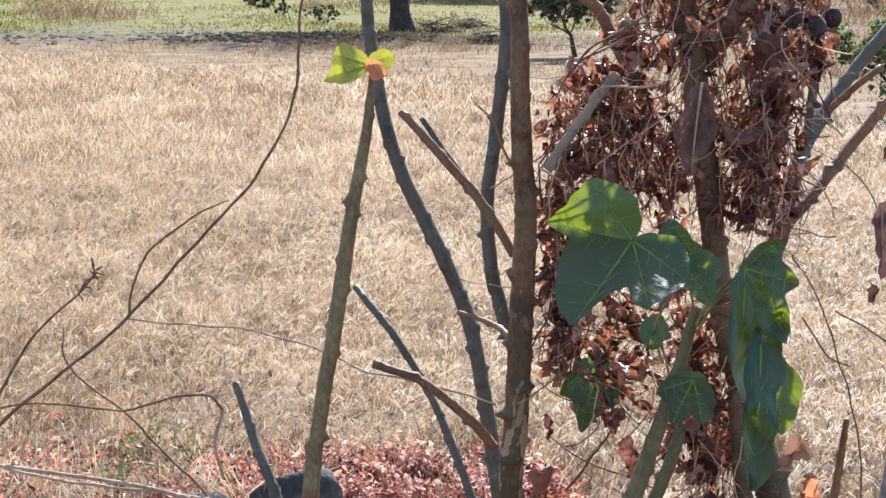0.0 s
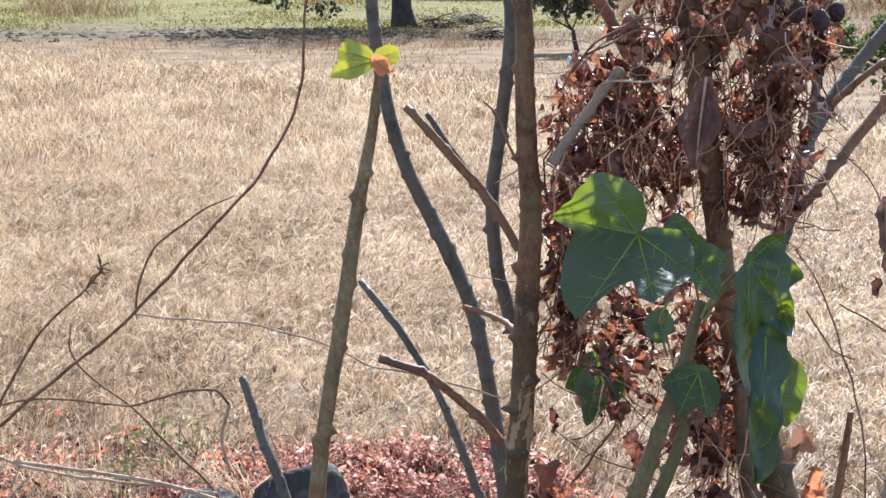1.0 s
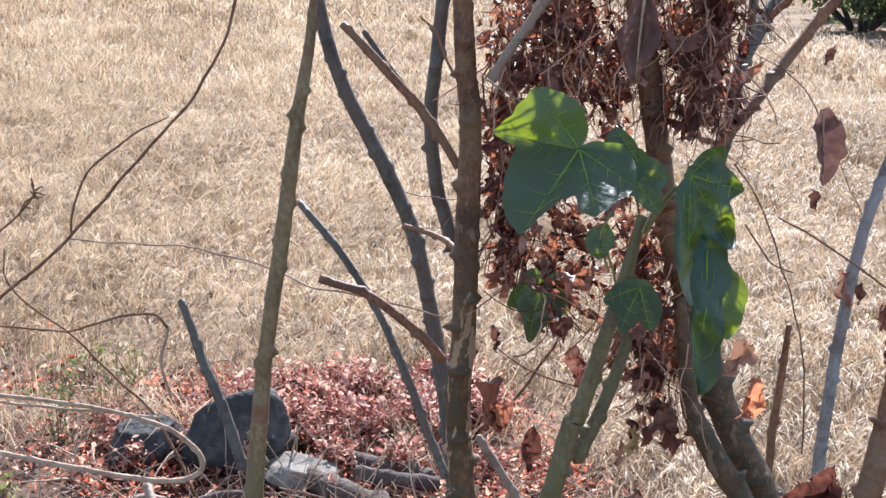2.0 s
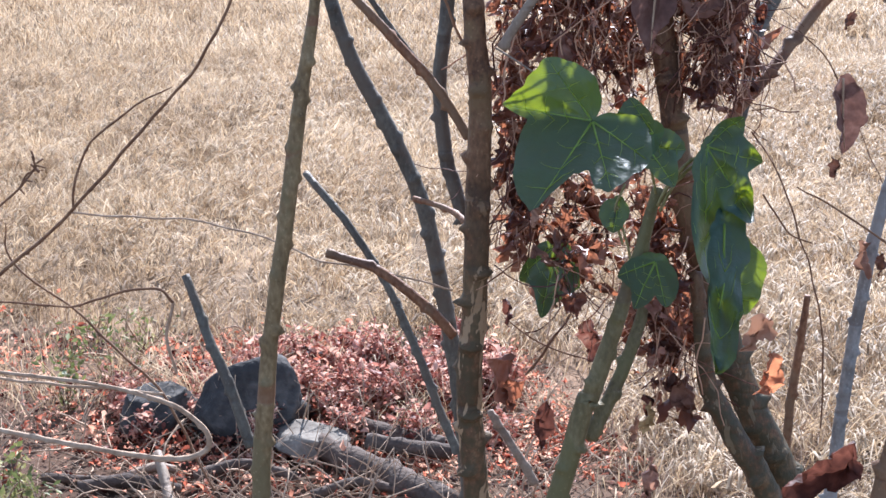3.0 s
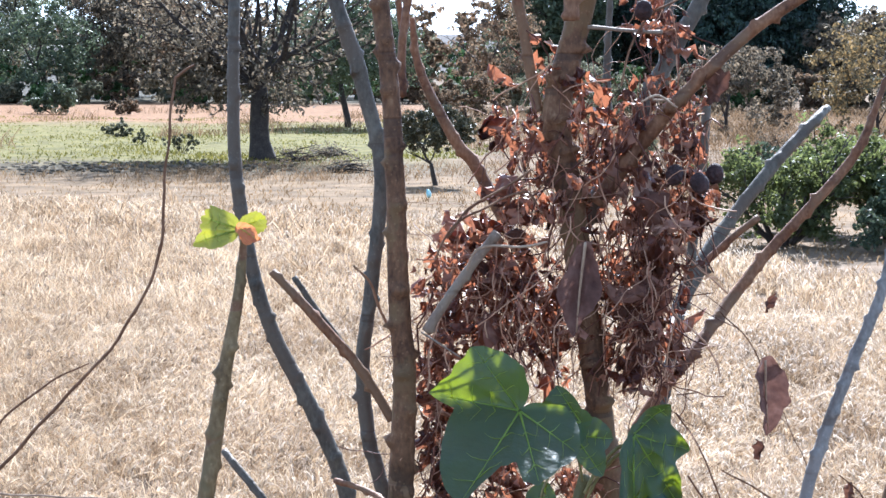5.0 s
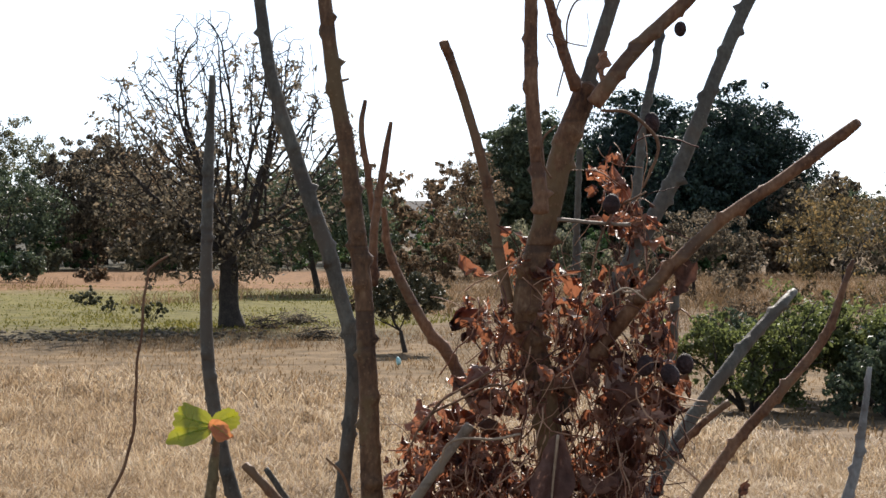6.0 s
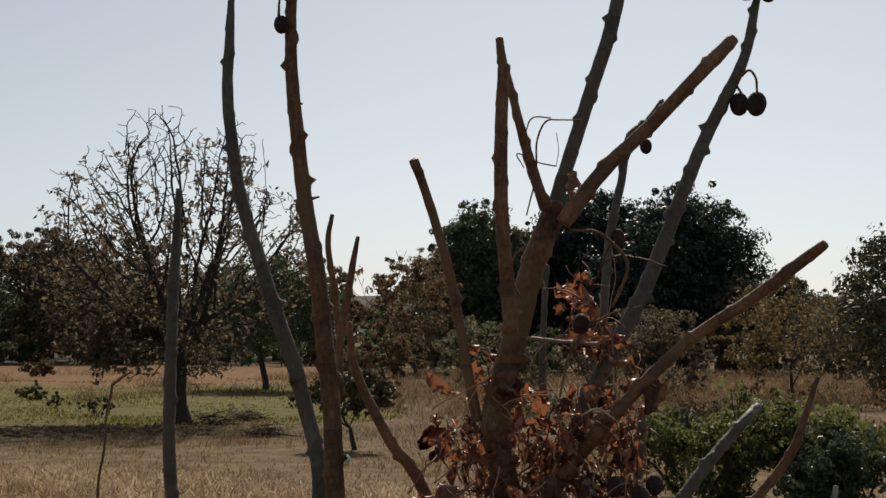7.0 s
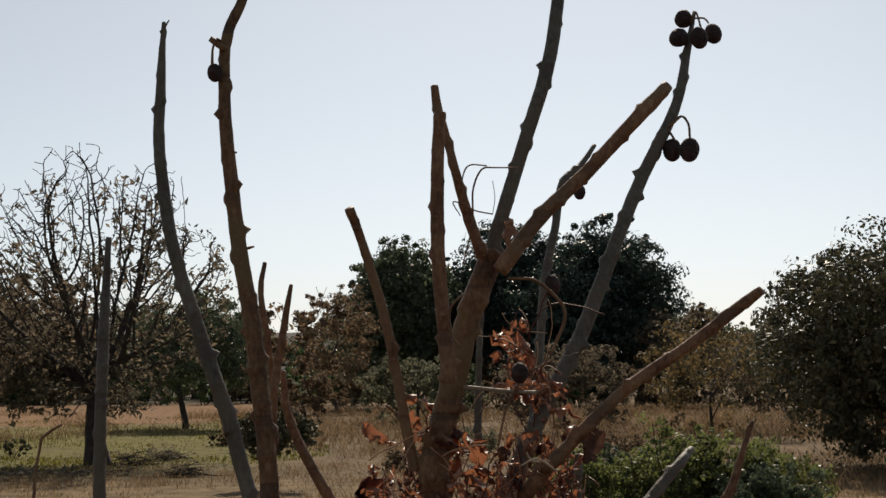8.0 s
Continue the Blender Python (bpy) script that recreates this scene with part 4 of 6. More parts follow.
def curled_leaves(rng, c, size):
    """Ovate leaves of six faces, cupped across and curled along. Verts and quads."""
    n = len(c)
    a = rng.normal(0, 1, (n, 3))
    a[:, 2] *= 0.6
    a /= np.linalg.norm(a, axis=1)[:, None]
    b = np.cross(a, rng.normal(0, 1, (n, 3)))
    b /= np.linalg.norm(b, axis=1)[:, None] + 1e-9
    up = np.cross(a, b)
    s = (size * rng.lognormal(0, 0.35, n))[:, None]
    curl, cup = rng.normal(0, 0.6, n)[:, None], rng.uniform(0.0, 0.7, n)[:, None]
    wide = rng.uniform(0.35, 0.65, n)[:, None]
    rows = []
    for t, w in ((-1.0, 0.06), (-0.35, 0.9), (0.3, 0.8), (1.0, 0.04)):
        for e in (-1, 0, 1):
            rows.append(c + a * s * t + b * s * e * w * wide + up * s * (curl * t * t + cup * abs(e) * w))
    v = np.stack(rows, 1)
    base = (np.arange(n) * 12)[:, None]
    quads = [base + np.array([[3 * i + j, 3 * i + j + 1, 3 * i + j + 4, 3 * i + j + 3]]) for i in range(3) for j in range(2)]
    return v.reshape(-1, 3), np.concatenate(quads)


def litter():
    """Fallen red leaves, low reddish herbs and fine dead twigs."""
    rng = np.random.default_rng(9)
    verts, faces, total = [], [], 0
    # flat crumbs, then larger curled leaves heaped over them
    for n, size, lift, tall in ((90000, 0.0072, 0.006, 0.10), (98000, 0.0088, 0.012, 0.22)):
        y = rng.uniform(1.4, 5.7, n)
        x = rng.uniform(-2.6, 1.6, n)
        clump = np.array([noise.noise(Vector((a * 5.5, b * 4.0, 9))) for a, b in zip(x, y)])
        thin = np.clip((y - 3.9) * 2.4, 0.14, 1.0) * np.clip(0.95 + 1.3 * clump, 0.2, 1.0) * np.clip((x + 1.25) * 2.2, 0.25, 1.0) * np.clip((1.6 - x) * 0.9, 0.0, 1.0) * np.clip((x + 2.6) * 1.2, 0.0, 1.0)
        keep = (y < np.array([verge_edge(a) for a in x]) + rng.normal(0.05, 0.13, n)) & (rng.random(n) < thin)
        x, y = x[keep], y[keep]
        hump = np.array([max(0.0, noise.noise(Vector((a * 3.4, b * 2.6, 4))) + 0.12) for a, b in zip(x, y)])
        z = np.abs(rng.normal(0, 0.02, len(x))) + lift + hump * tall * rng.uniform(0, 1, len(x)) ** 1.3 * np.clip(y - 3.9, 0.05, 1.0)
        v, f = curled_leaves(rng, np.stack([x, y, z], 1), size)
        verts.append(v)
        faces.append(f + total)
        total += len(v)
    v, f = np.concatenate(verts), np.concatenate(faces)
    ob = new("leaf_litter", raw_mesh("leaf_litter", v, f, litter_red))
    tagged(ob, "carpet of small reddish dry leaves and herbs", "leaf litter", kind="stuff")
    bm = bmesh.new()
    twigs = random.Random(12)
    for k in range(1100):
        a, b = twigs.triangular(-2.0, 1.5, -0.4), twigs.triangular(3.3, 5.4, 4.0)
        p, d = Vector((a, b, 0.01)), Vector((twigs.gauss(0, 1), twigs.gauss(0, 0.5), abs(twigs.gauss(0, 0.6)))).normalized()
        rows = []
        r = twigs.choice((0.0012, 0.0018, 0.0025, 0.004)) * twigs.uniform(0.7, 1.2)
        for i in range(6):
            rows.append((*p, r * (1 - 0.12 * i)))
            d = (d + Vector((twigs.gauss(0, 0.2), twigs.gauss(0, 0.2), twigs.gauss(0.0, 0.15)))).normalized()
            p = p + d * twigs.uniform(0.025, 0.06)
            p.z = max(p.z, 0.008)
        tube(bm, np.array(rows), 4, twigs)
    ob = mesh_object("fallen_twigs", bm, twig_pale)
    tagged(ob, "scattered thin dead twigs on the litter", "twigs", kind="stuff")


litter()
leaf_herb = mix_material("leaf_herb", [(0.12, 0.14, 0.045), (0.22, 0.235, 0.075), (0.38, 0.33, 0.14)], 8, 0.5, 0.0, 30, through_light=0.35, island=0.6)


def herb(at, height, seed):
    """A small green weed: thin stalks with pointed leaves."""
    rng = np.random.default_rng(seed)
    ob = thing("weed", at, "small green weed with pointed leaves among litter", "weed", "weeds on the verge")
    tips = []
    for k in range(4):
        bm = bmesh.new()
        w = np.array([rng.normal(0, 0.35), rng.normal(0, 0.35), 1.0])
        grow(rng, bm, (0, 0, -0.01), w / np.linalg.norm(w), height * 0.6, 0.0022, 1, tips, 0.2, (2, 2), 0.7, 0.2, 0.0012)
        part("stalk", bm, twig_brown, ob)
    v, f = leaf_cloud(rng, np.array(tips), 0.013, 2, 0.02)
    mesh_part("foliage", raw_mesh("foliage", v, f, leaf_herb), ob)


for k, (a, b, c) in enumerate(((-1.12, 4.8, 0.28), (-1.2, 4.6, 0.24), (-1.05, 5.0, 0.2), (-1.17, 3.95, 0.14), (-1.08, 3.85, 0.12))):
    herb((a, b, 0), c, 60 + k)

leaf_red = mix_material("leaf_red", [(0.22, 0.075, 0.055), (0.48, 0.22, 0.16), (0.66, 0.42, 0.32)], 8, 0.5, 0.0, 30, through_light=0.5, island=0.7)


def red_herb(at, height, seed):
    """A dry reddish weed: thin stalks with curled leaves."""
    rng = np.random.default_rng(seed)
    ob = thing("dry_weed", at, "dry reddish weed with curled leaves among litter", "weed", "red weeds on the verge")
    tips = []
    for k in range(4):
        bm = bmesh.new()
        w = np.array([rng.normal(0, 0.3), rng.normal(0, 0.3), 1.0])
        grow(rng, bm, (0, 0, -0.01), w / np.linalg.norm(w), height * 0.6, 0.0018, 1, tips, 0.2, (2, 2), 0.7, 0.2, 0.0011)
        part("stalk", bm, twig_brown, ob)
    spots = np.repeat(np.array(tips), 3, axis=0) + rng.normal(0, 0.016, (len(tips) * 3, 3))
    v, f = curled_leaves(rng, np.repeat(spots, 2, axis=0) + rng.normal(0, 0.01, (len(spots) * 2, 3)), 0.0088)
    mesh_part("foliage", raw_mesh("foliage", v, f, leaf_red), ob)


herb_rng = random.Random(88)
for k in range(34):
    a = herb_rng.triangular(-1.2, 0.15, -0.4)
    red_herb((a, verge_edge(a) + herb_rng.uniform(-0.8, -0.1), 0), herb_rng.uniform(0.07, 0.15), 200 + k)
for k in range(26):
    red_herb((herb_rng.uniform(-0.55, 0.06), herb_rng.uniform(4.5, 5.0), 0), herb_rng.uniform(0.10, 0.17), 300 + k)
for points in (((-0.72, 4.06, 0.03, 0.013), (-0.6, 4.1, 0.05, 0.014), (-0.45, 4.06, 0.03, 0.012)), ((-1.0, 3.98, 0.03, 0.015), (-0.88, 4.0, 0.045, 0.016), (-0.74, 3.98, 0.03, 0.013)),
               ((-0.28, 4.16, 0.09, 0.02), (-0.17, 4.14, 0.08, 0.021), (-0.06, 4.16, 0.06, 0.02)), ((-0.4, 3.94, 0.03, 0.012), (-0.28, 3.98, 0.05, 0.013), (-0.12, 3.93, 0.03, 0.011))):
    log(points, "short dark fallen branch among litter")

# ---- the cut-back shrubs in front ----
shrubA = thing("pruned_shrub", (-0.05, 2.2, 0), "pruned shrub with knobbly grey-brown stems and cut stubs", "shrub", "cut-back shrubs")
shrubB = thing("pruned_shrub", (0.75, 2.15, 0), "pruned shrub with forked stems, green leaves and dark dry fruits", "shrub", "cut-back shrubs")
shrubC = thing("pruned_shrub", (0.95, 2.2, 0), "pale grey bare stem of a pruned shrub", "shrub", "cut-back shrubs")
vineL = thing("dry_vine", (-0.8, 2.3, 0), "thin bare brown vine with looping twigs", "vine")
vineR = thing("dry_vine", (0.7, 2.3, 0), "thin dry creeper strands with shrivelled leaves", "vine")
creeper = thing("dry_creeper", (0.35, 2.1, 0), "dead creeper with crumpled red-brown leaves wound round the stems", "creeper")
petiole_green = mix_material("petiole_green", [(0.16, 0.15, 0.05), (0.28, 0.24, 0.09), (0.38, 0.30, 0.14)], 30, 0.5, 0.1, 120, through_light=0.2)
limb("stem", shrubA, bark_tan, "none", [(-0.085, 1.88, 1.519, 0.0043), (-0.092, 1.88, 1.464, 0.0069), (-0.108, 1.88, 1.376, 0.0092), (-0.124, 1.88, 1.274, 0.0104), (-0.149, 1.88, 1.127, 0.0105), (-0.16, 1.88, 1.035, 0.0117), (-0.171, 1.88, 0.913, 0.0126), (-0.2, 1.88, 0.456, 0.0145), (-0.212, 1.88, -0.02, 0.0176)])
limb("stem", shrubA, bark_grey, "cut", [(-0.149, 2.4, 1.942, 0.0045), (-0.155, 2.4, 1.818, 0.0094), (-0.158, 2.4, 1.713, 0.0102), (-0.158, 2.4, 1.601, 0.011), (-0.152, 2.4, 1.522, 0.0118), (-0.136, 2.4, 1.431, 0.0125), (-0.11, 2.4, 1.346, 0.0129), (-0.057, 2.4, 1.237, 0.0137), (-0.017, 2.4, 1.142, 0.014), (0.004, 2.4, 1.046, 0.0144), (0.023, 2.4, 0.929, 0.015), (0.035, 2.4, 0.826, 0.0153), (0.069, 2.4, 0.413, 0.0176), (0.083, 2.4, -0.02, 0.0214)])
limb("stem", shrubA, bark_mossy, "none", [(0.036, 2.08, 2.225, 0.0057), (0.03, 2.08, 2.186, 0.0064), (0.01, 2.08, 2.13, 0.007), (0.013, 2.08, 2.023, 0.0086), (0.027, 2.08, 1.902, 0.0102), (0.04, 2.08, 1.826, 0.0109), (0.05, 2.08, 1.742, 0.0116), (0.06, 2.08, 1.64, 0.0119), (0.057, 2.08, 1.638, 0.0122), (0.065, 2.08, 1.516, 0.0131), (0.068, 2.08, 1.425, 0.0141), (0.074, 2.08, 1.341, 0.0152), (0.069, 2.08, 1.2, 0.0168), (0.065, 2.08, 1.091, 0.017), (0.057, 2.08, 0.975, 0.0177), (0.065, 2.08, 0.824, 0.0183), (0.08, 2.08, 0.412, 0.021), (0.087, 2.08, -0.02, 0.0256)])
limb("stem", shrubA, bark_grey, "none", [(-0.069, 2.25, 2.196, 0.0032), (-0.073, 2.25, 2.123, 0.0077), (-0.074, 2.25, 2.038, 0.0095), (-0.057, 2.25, 1.918, 0.0105), (-0.023, 2.25, 1.806, 0.0119), (0.013, 2.25, 1.702, 0.013), (0.018, 2.25, 1.683, 0.0126), (0.04, 2.25, 1.593, 0.0123), (0.04, 2.25, 1.522, 0.0116), (0.028, 2.25, 1.416, 0.0116), (0.018, 2.25, 1.316, 0.0119), (0.027, 2.25, 1.222, 0.0123), (0.032, 2.25, 1.208, 0.0124), (0.048, 2.25, 1.149, 0.012)])
limb("stem", shrubA, bark_brown, "dark", [(0.089, 2.4, 1.879, 0.0034), (0.081, 2.4, 1.833, 0.006), (0.069, 2.4, 1.758, 0.0072), (0.065, 2.4, 1.721, 0.0075), (0.065, 2.4, 1.661, 0.0075)])
limb("stem", shrubA, bark_brown, "dark", [(0.054, 2.42, 1.91, 0.0038), (0.049, 2.42, 1.872, 0.005), (0.057, 2.42, 1.811, 0.0057), (0.065, 2.42, 1.75, 0.0057)])
limb("stem", shrubA, bark_brown, "cut", [(0.078, 2.45, 1.766, 0.0046), (0.088, 2.45, 1.697, 0.0077), (0.135, 2.45, 1.604, 0.01), (0.163, 2.45, 1.569, 0.0108), (0.189, 2.45, 1.52, 0.0109), (0.217, 2.45, 1.466, 0.0109), (0.249, 2.45, 1.404, 0.0109), (0.293, 2.45, 1.317, 0.0101)])
limb("stem", shrubA, bark_brown, "cut", [(-0.082, 2.13, 1.458, 0.0053), (-0.062, 2.13, 1.437, 0.0066), (-0.029, 2.13, 1.4, 0.0073), (0.018, 2.13, 1.346, 0.0073), (0.058, 2.13, 1.281, 0.0073)])
limb("stem", shrubA, bark_grey, "cut", [(-0.064, 2.21, 1.442, 0.0041), (-0.035, 2.21, 1.399, 0.0055), (-0.007, 2.21, 1.361, 0.0055), (0.028, 2.21, 1.304, 0.0055)])
limb("stem", shrubA, bark_brown, "cut", [(-0.013, 2.18, 1.195, 0.0041), (0.023, 2.153, 1.191, 0.0044), (0.045, 2.127, 1.186, 0.005), (0.062, 2.1, 1.177, 0.0059)])
limb("stem", shrubA, bark_brown, "cut", [(-0.118, 2.13, 1.139, 0.0067), (-0.094, 2.13, 1.131, 0.0064), (-0.052, 2.13, 1.115, 0.0074), (0.003, 2.13, 1.07, 0.0081), (0.037, 2.13, 1.031, 0.0084)])
limb("stem", shrubA, bark_grey, "cut", [(-0.173, 2.37, 1.188, 0.0057), (-0.153, 2.35, 1.17, 0.0071), (-0.114, 2.33, 1.127, 0.0071), (-0.061, 2.31, 1.048, 0.007), (-0.02, 2.29, 0.958, 0.0077), (0.013, 2.27, 0.875, 0.0079), (0.036, 2.25, 0.826, 0.0079)])
limb("stem", shrubA, bark_grey, "cut", [(-0.302, 2.16, 1.102, 0.0061), (-0.286, 2.145, 1.068, 0.0078), (-0.27, 2.13, 1.028, 0.0084), (-0.242, 2.115, 0.965, 0.0093), (-0.218, 2.1, 0.895, 0.0096)])
limb("stem", shrubA, bark_pale, "cut", [(0.178, 2.03, 1.513, 0.0066), (0.138, 2.04, 1.460, 0.0068), (0.099, 2.05, 1.400, 0.007)])
limb("twig", shrubA, bark_brown, "none", [(0.014, 2.1, 1.468, 0.0016), (0.036, 2.1, 1.444, 0.002), (0.054, 2.1, 1.398, 0.0023)])
limb("twig", shrubA, bark_pale, "none", [(0.093, 2, 1.406, 0.0015), (0.115, 2, 1.394, 0.0015), (0.138, 2, 1.38, 0.0012)])
limb("stem", shrubA, bark_pale, "none", [(0.078, 2.3, 0.868, 0.0066), (0.108, 2.3, 0.818, 0.0073), (0.139, 2.3, 0.763, 0.0081)])
limb("trunk", shrubB, bark_old, "none", [(0.324, 2.15, 1.901, 0.0167), (0.297, 2.15, 1.83, 0.016), (0.27, 2.15, 1.729, 0.0174), (0.247, 2.15, 1.649, 0.018), (0.251, 2.15, 1.65, 0.0186), (0.255, 2.15, 1.604, 0.018), (0.269, 2.15, 1.544, 0.018), (0.284, 2.15, 1.433, 0.0174), (0.295, 2.15, 1.364, 0.0168), (0.307, 2.15, 1.281, 0.0174), (0.313, 2.15, 1.233, 0.019), (0.346, 2.15, 1.118, 0.0204), (0.398, 2.15, 0.956, 0.0224), (0.474, 2.15, 0.786, 0.0245), (0.597, 2.15, 0.393, 0.0282), (0.65, 2.15, -0.02, 0.0343)])
limb("stem", shrubB, bark_brown, "cut", [(0.255, 2.08, 2.058, 0.0084), (0.252, 2.08, 1.989, 0.0097), (0.252, 2.08, 1.904, 0.0103), (0.256, 2.08, 1.833, 0.0106), (0.263, 2.08, 1.749, 0.0116)])
limb("stem", shrubB, bark_brown, "dark", [(0.253, 2.12, 2.096, 0.0059), (0.257, 2.12, 2.068, 0.0072), (0.269, 2.12, 2.028, 0.0062), (0.284, 2.12, 1.968, 0.0076), (0.307, 2.12, 1.895, 0.0092)])
limb("stem", shrubB, bark_grey, "none", [(0.413, 2.17, 2.249, 0.0094), (0.411, 2.17, 2.214, 0.01), (0.397, 2.17, 2.13, 0.0111), (0.368, 2.17, 2.039, 0.0111), (0.339, 2.17, 1.95, 0.0114), (0.322, 2.17, 1.895, 0.0121)])
limb("stem", shrubB, bark_brown, "cut", [(0.534, 2.12, 2.1, 0.0079), (0.513, 2.12, 2.078, 0.0112), (0.492, 2.12, 2.057, 0.0105), (0.431, 2.12, 1.993, 0.0105), (0.377, 2.12, 1.942, 0.0112), (0.327, 2.12, 1.878, 0.0125)])
limb("stem", shrubB, bark_brown, "cut", [(0.151, 2.1, 1.949, 0.0065), (0.162, 2.112, 1.923, 0.0069), (0.177, 2.124, 1.881, 0.0072), (0.198, 2.136, 1.809, 0.0076), (0.216, 2.148, 1.716, 0.008), (0.23, 2.16, 1.646, 0.0087)])
limb("stem", shrubB, bark_grey, "none", [(0.629, 2.35, 2.243, 0.0033), (0.62, 2.336, 2.211, 0.0047), (0.611, 2.323, 2.181, 0.0072), (0.59, 2.309, 2.106, 0.0093), (0.536, 2.295, 2, 0.0114), (0.502, 2.282, 1.925, 0.0117), (0.453, 2.268, 1.809, 0.0127), (0.41, 2.255, 1.732, 0.0133), (0.373, 2.241, 1.663, 0.014), (0.344, 2.227, 1.594, 0.0152), (0.309, 2.214, 1.539, 0.0158), (0.28, 2.2, 1.492, 0.0137)])
limb("stem", shrubB, bark_brown, "cut", [(0.619, 2.05, 1.851, 0.0057), (0.603, 2.064, 1.837, 0.0086), (0.54, 2.079, 1.788, 0.0087), (0.464, 2.093, 1.735, 0.0091), (0.387, 2.107, 1.658, 0.0098), (0.377, 2.121, 1.644, 0.0112), (0.336, 2.136, 1.591, 0.0119), (0.302, 2.15, 1.537, 0.0127)])
limb("stem", shrubB, bark_grey, "dark", [(0.521, 2.5, 2.083, 0.004), (0.494, 2.475, 2.049, 0.0055), (0.465, 2.45, 2.022, 0.007), (0.449, 2.425, 1.96, 0.0073), (0.429, 2.4, 1.881, 0.0076), (0.415, 2.375, 1.774, 0.0078), (0.402, 2.35, 1.691, 0.0081)])
limb("stem", shrubB, bark_grey, "none", [(0.348, 2.45, 1.845, 0.0054), (0.344, 2.45, 1.744, 0.0058), (0.343, 2.45, 1.699, 0.0069), (0.345, 2.45, 1.538, 0.0069)])
limb("twig", shrubB, bark_pale, "cut", [(0.368, 2.1, 1.737, 0.0026), (0.329, 2.115, 1.738, 0.0026), (0.284, 2.13, 1.742, 0.003)])
limb("stem", shrubB, bark_grey, "cut", [(0.706, 2.7, 1.641, 0.0069), (0.675, 2.656, 1.622, 0.0102), (0.609, 2.613, 1.561, 0.0117), (0.53, 2.569, 1.473, 0.0123), (0.483, 2.525, 1.412, 0.0144), (0.45, 2.481, 1.361, 0.0142), (0.434, 2.438, 1.288, 0.0116), (0.399, 2.394, 1.193, 0.0113), (0.361, 2.35, 1.125, 0.0111)])
limb("stem", shrubB, bark_brown, "cut", [(0.564, 2.5, 1.492, 0.0056), (0.533, 2.5, 1.467, 0.0063), (0.491, 2.5, 1.429, 0.0067)])
limb("stem", shrubB, bark_brown, "dark", [(0.713, 2.4, 1.692, 0.0035), (0.702, 2.4, 1.664, 0.005), (0.675, 2.4, 1.592, 0.0078), (0.634, 2.4, 1.539, 0.0085), (0.561, 2.4, 1.457, 0.0092), (0.495, 2.37, 1.382, 0.0098), (0.442, 2.32, 1.325, 0.0098), (0.382, 2.275, 1.265, 0.0095), (0.344, 2.25, 1.195, 0.0095)])
limb("stem", shrubB, bark_grey, "none", [(0.462, 2.35, 1.652, 0.0074), (0.458, 2.35, 1.572, 0.0081), (0.449, 2.35, 1.484, 0.0081), (0.442, 2.35, 1.416, 0.0081)])
limb("stem", shrubB, bark_green, "cut", [(0.272, 1.97, 1.254, 0.0061), (0.265, 1.97, 1.229, 0.0073), (0.252, 1.97, 1.177, 0.0086), (0.236, 1.97, 1.124, 0.0098), (0.218, 1.97, 1.067, 0.0113), (0.199, 1.97, 1.01, 0.0125), (0.181, 1.97, 0.958, 0.0135), (0.065, 1.97, 0.479, 0.0155), (0.015, 1.97, -0.02, 0.0189)])
limb("stem", shrubB, bark_green, "none", [(0.269, 2.06, 1.109, 0.0058), (0.258, 2.04, 1.073, 0.0083), (0.234, 2.02, 1.01, 0.0095), (0.2, 2, 0.947, 0.0107)])
limb("stem", shrubB, bark_old, "none", [(0.330, 2.1, 1.12, 0.009), (0.346, 2.1, 0.996, 0.0125), (0.357, 2.1, 0.959, 0.0146), (0.389, 2.1, 0.899, 0.0165), (0.437, 2.1, 0.809, 0.0179), (0.588, 2.1, 0.404, 0.0206), (0.653, 2.1, -0.02, 0.0251)])
limb("stem", shrubB, bark_brown, "cut", [(0.521, 2.4, 1.003, 0.005), (0.514, 2.4, 0.942, 0.0069), (0.505, 2.4, 0.858, 0.0081), (0.501, 2.4, 0.807, 0.0081), (0.479, 2.4, 0.404, 0.0093), (0.469, 2.4, -0.02, 0.0113)])
limb("stem", shrubC, bark_white, "cut", [(0.704, 2.3, 1.555, 0.0036), (0.697, 2.3, 1.497, 0.0058), (0.672, 2.3, 1.392, 0.0072), (0.684, 2.3, 1.416, 0.008), (0.642, 2.3, 1.305, 0.009), (0.602, 2.3, 1.184, 0.0098), (0.578, 2.3, 1.062, 0.0101), (0.556, 2.3, 0.885, 0.0106), (0.548, 2.3, 0.787, 0.011), (0.526, 2.3, 0.394, 0.0126), (0.516, 2.3, -0.02, 0.0154)])
limb("stem", shrubC, bark_brown, "none", [(0.597, 1.9, 1.266, 0.0169), (0.574, 1.9, 1.179, 0.0175), (0.559, 1.9, 1.116, 0.0181), (0.466, 1.9, 0.558, 0.0208), (0.426, 1.9, -0.02, 0.0253)])
limb("twig", vineL, twig_brown, "none", [(-0.222, 2.3, 1.684, 0.0022), (-0.232, 2.3, 1.622, 0.0022), (-0.228, 2.3, 1.633, 0.0022), (-0.234, 2.3, 1.568, 0.0022), (-0.237, 2.3, 1.504, 0.0025), (-0.248, 2.3, 1.445, 0.0025), (-0.29, 2.3, 1.361, 0.0025), (-0.338, 2.3, 1.305, 0.0025), (-0.409, 2.3, 1.23, 0.0029), (-0.479, 2.3, 1.152, 0.0029), (-0.57, 2.3, 1.077, 0.003), (-0.681, 2.3, 0.987, 0.0034), (-0.794, 2.3, 0.894, 0.0034)])
limb("twig", vineL, twig_brown, "none", [(-0.194, 2.3, 1.701, 0.0014), (-0.208, 2.3, 1.694, 0.0022), (-0.222, 2.3, 1.684, 0.0022)])
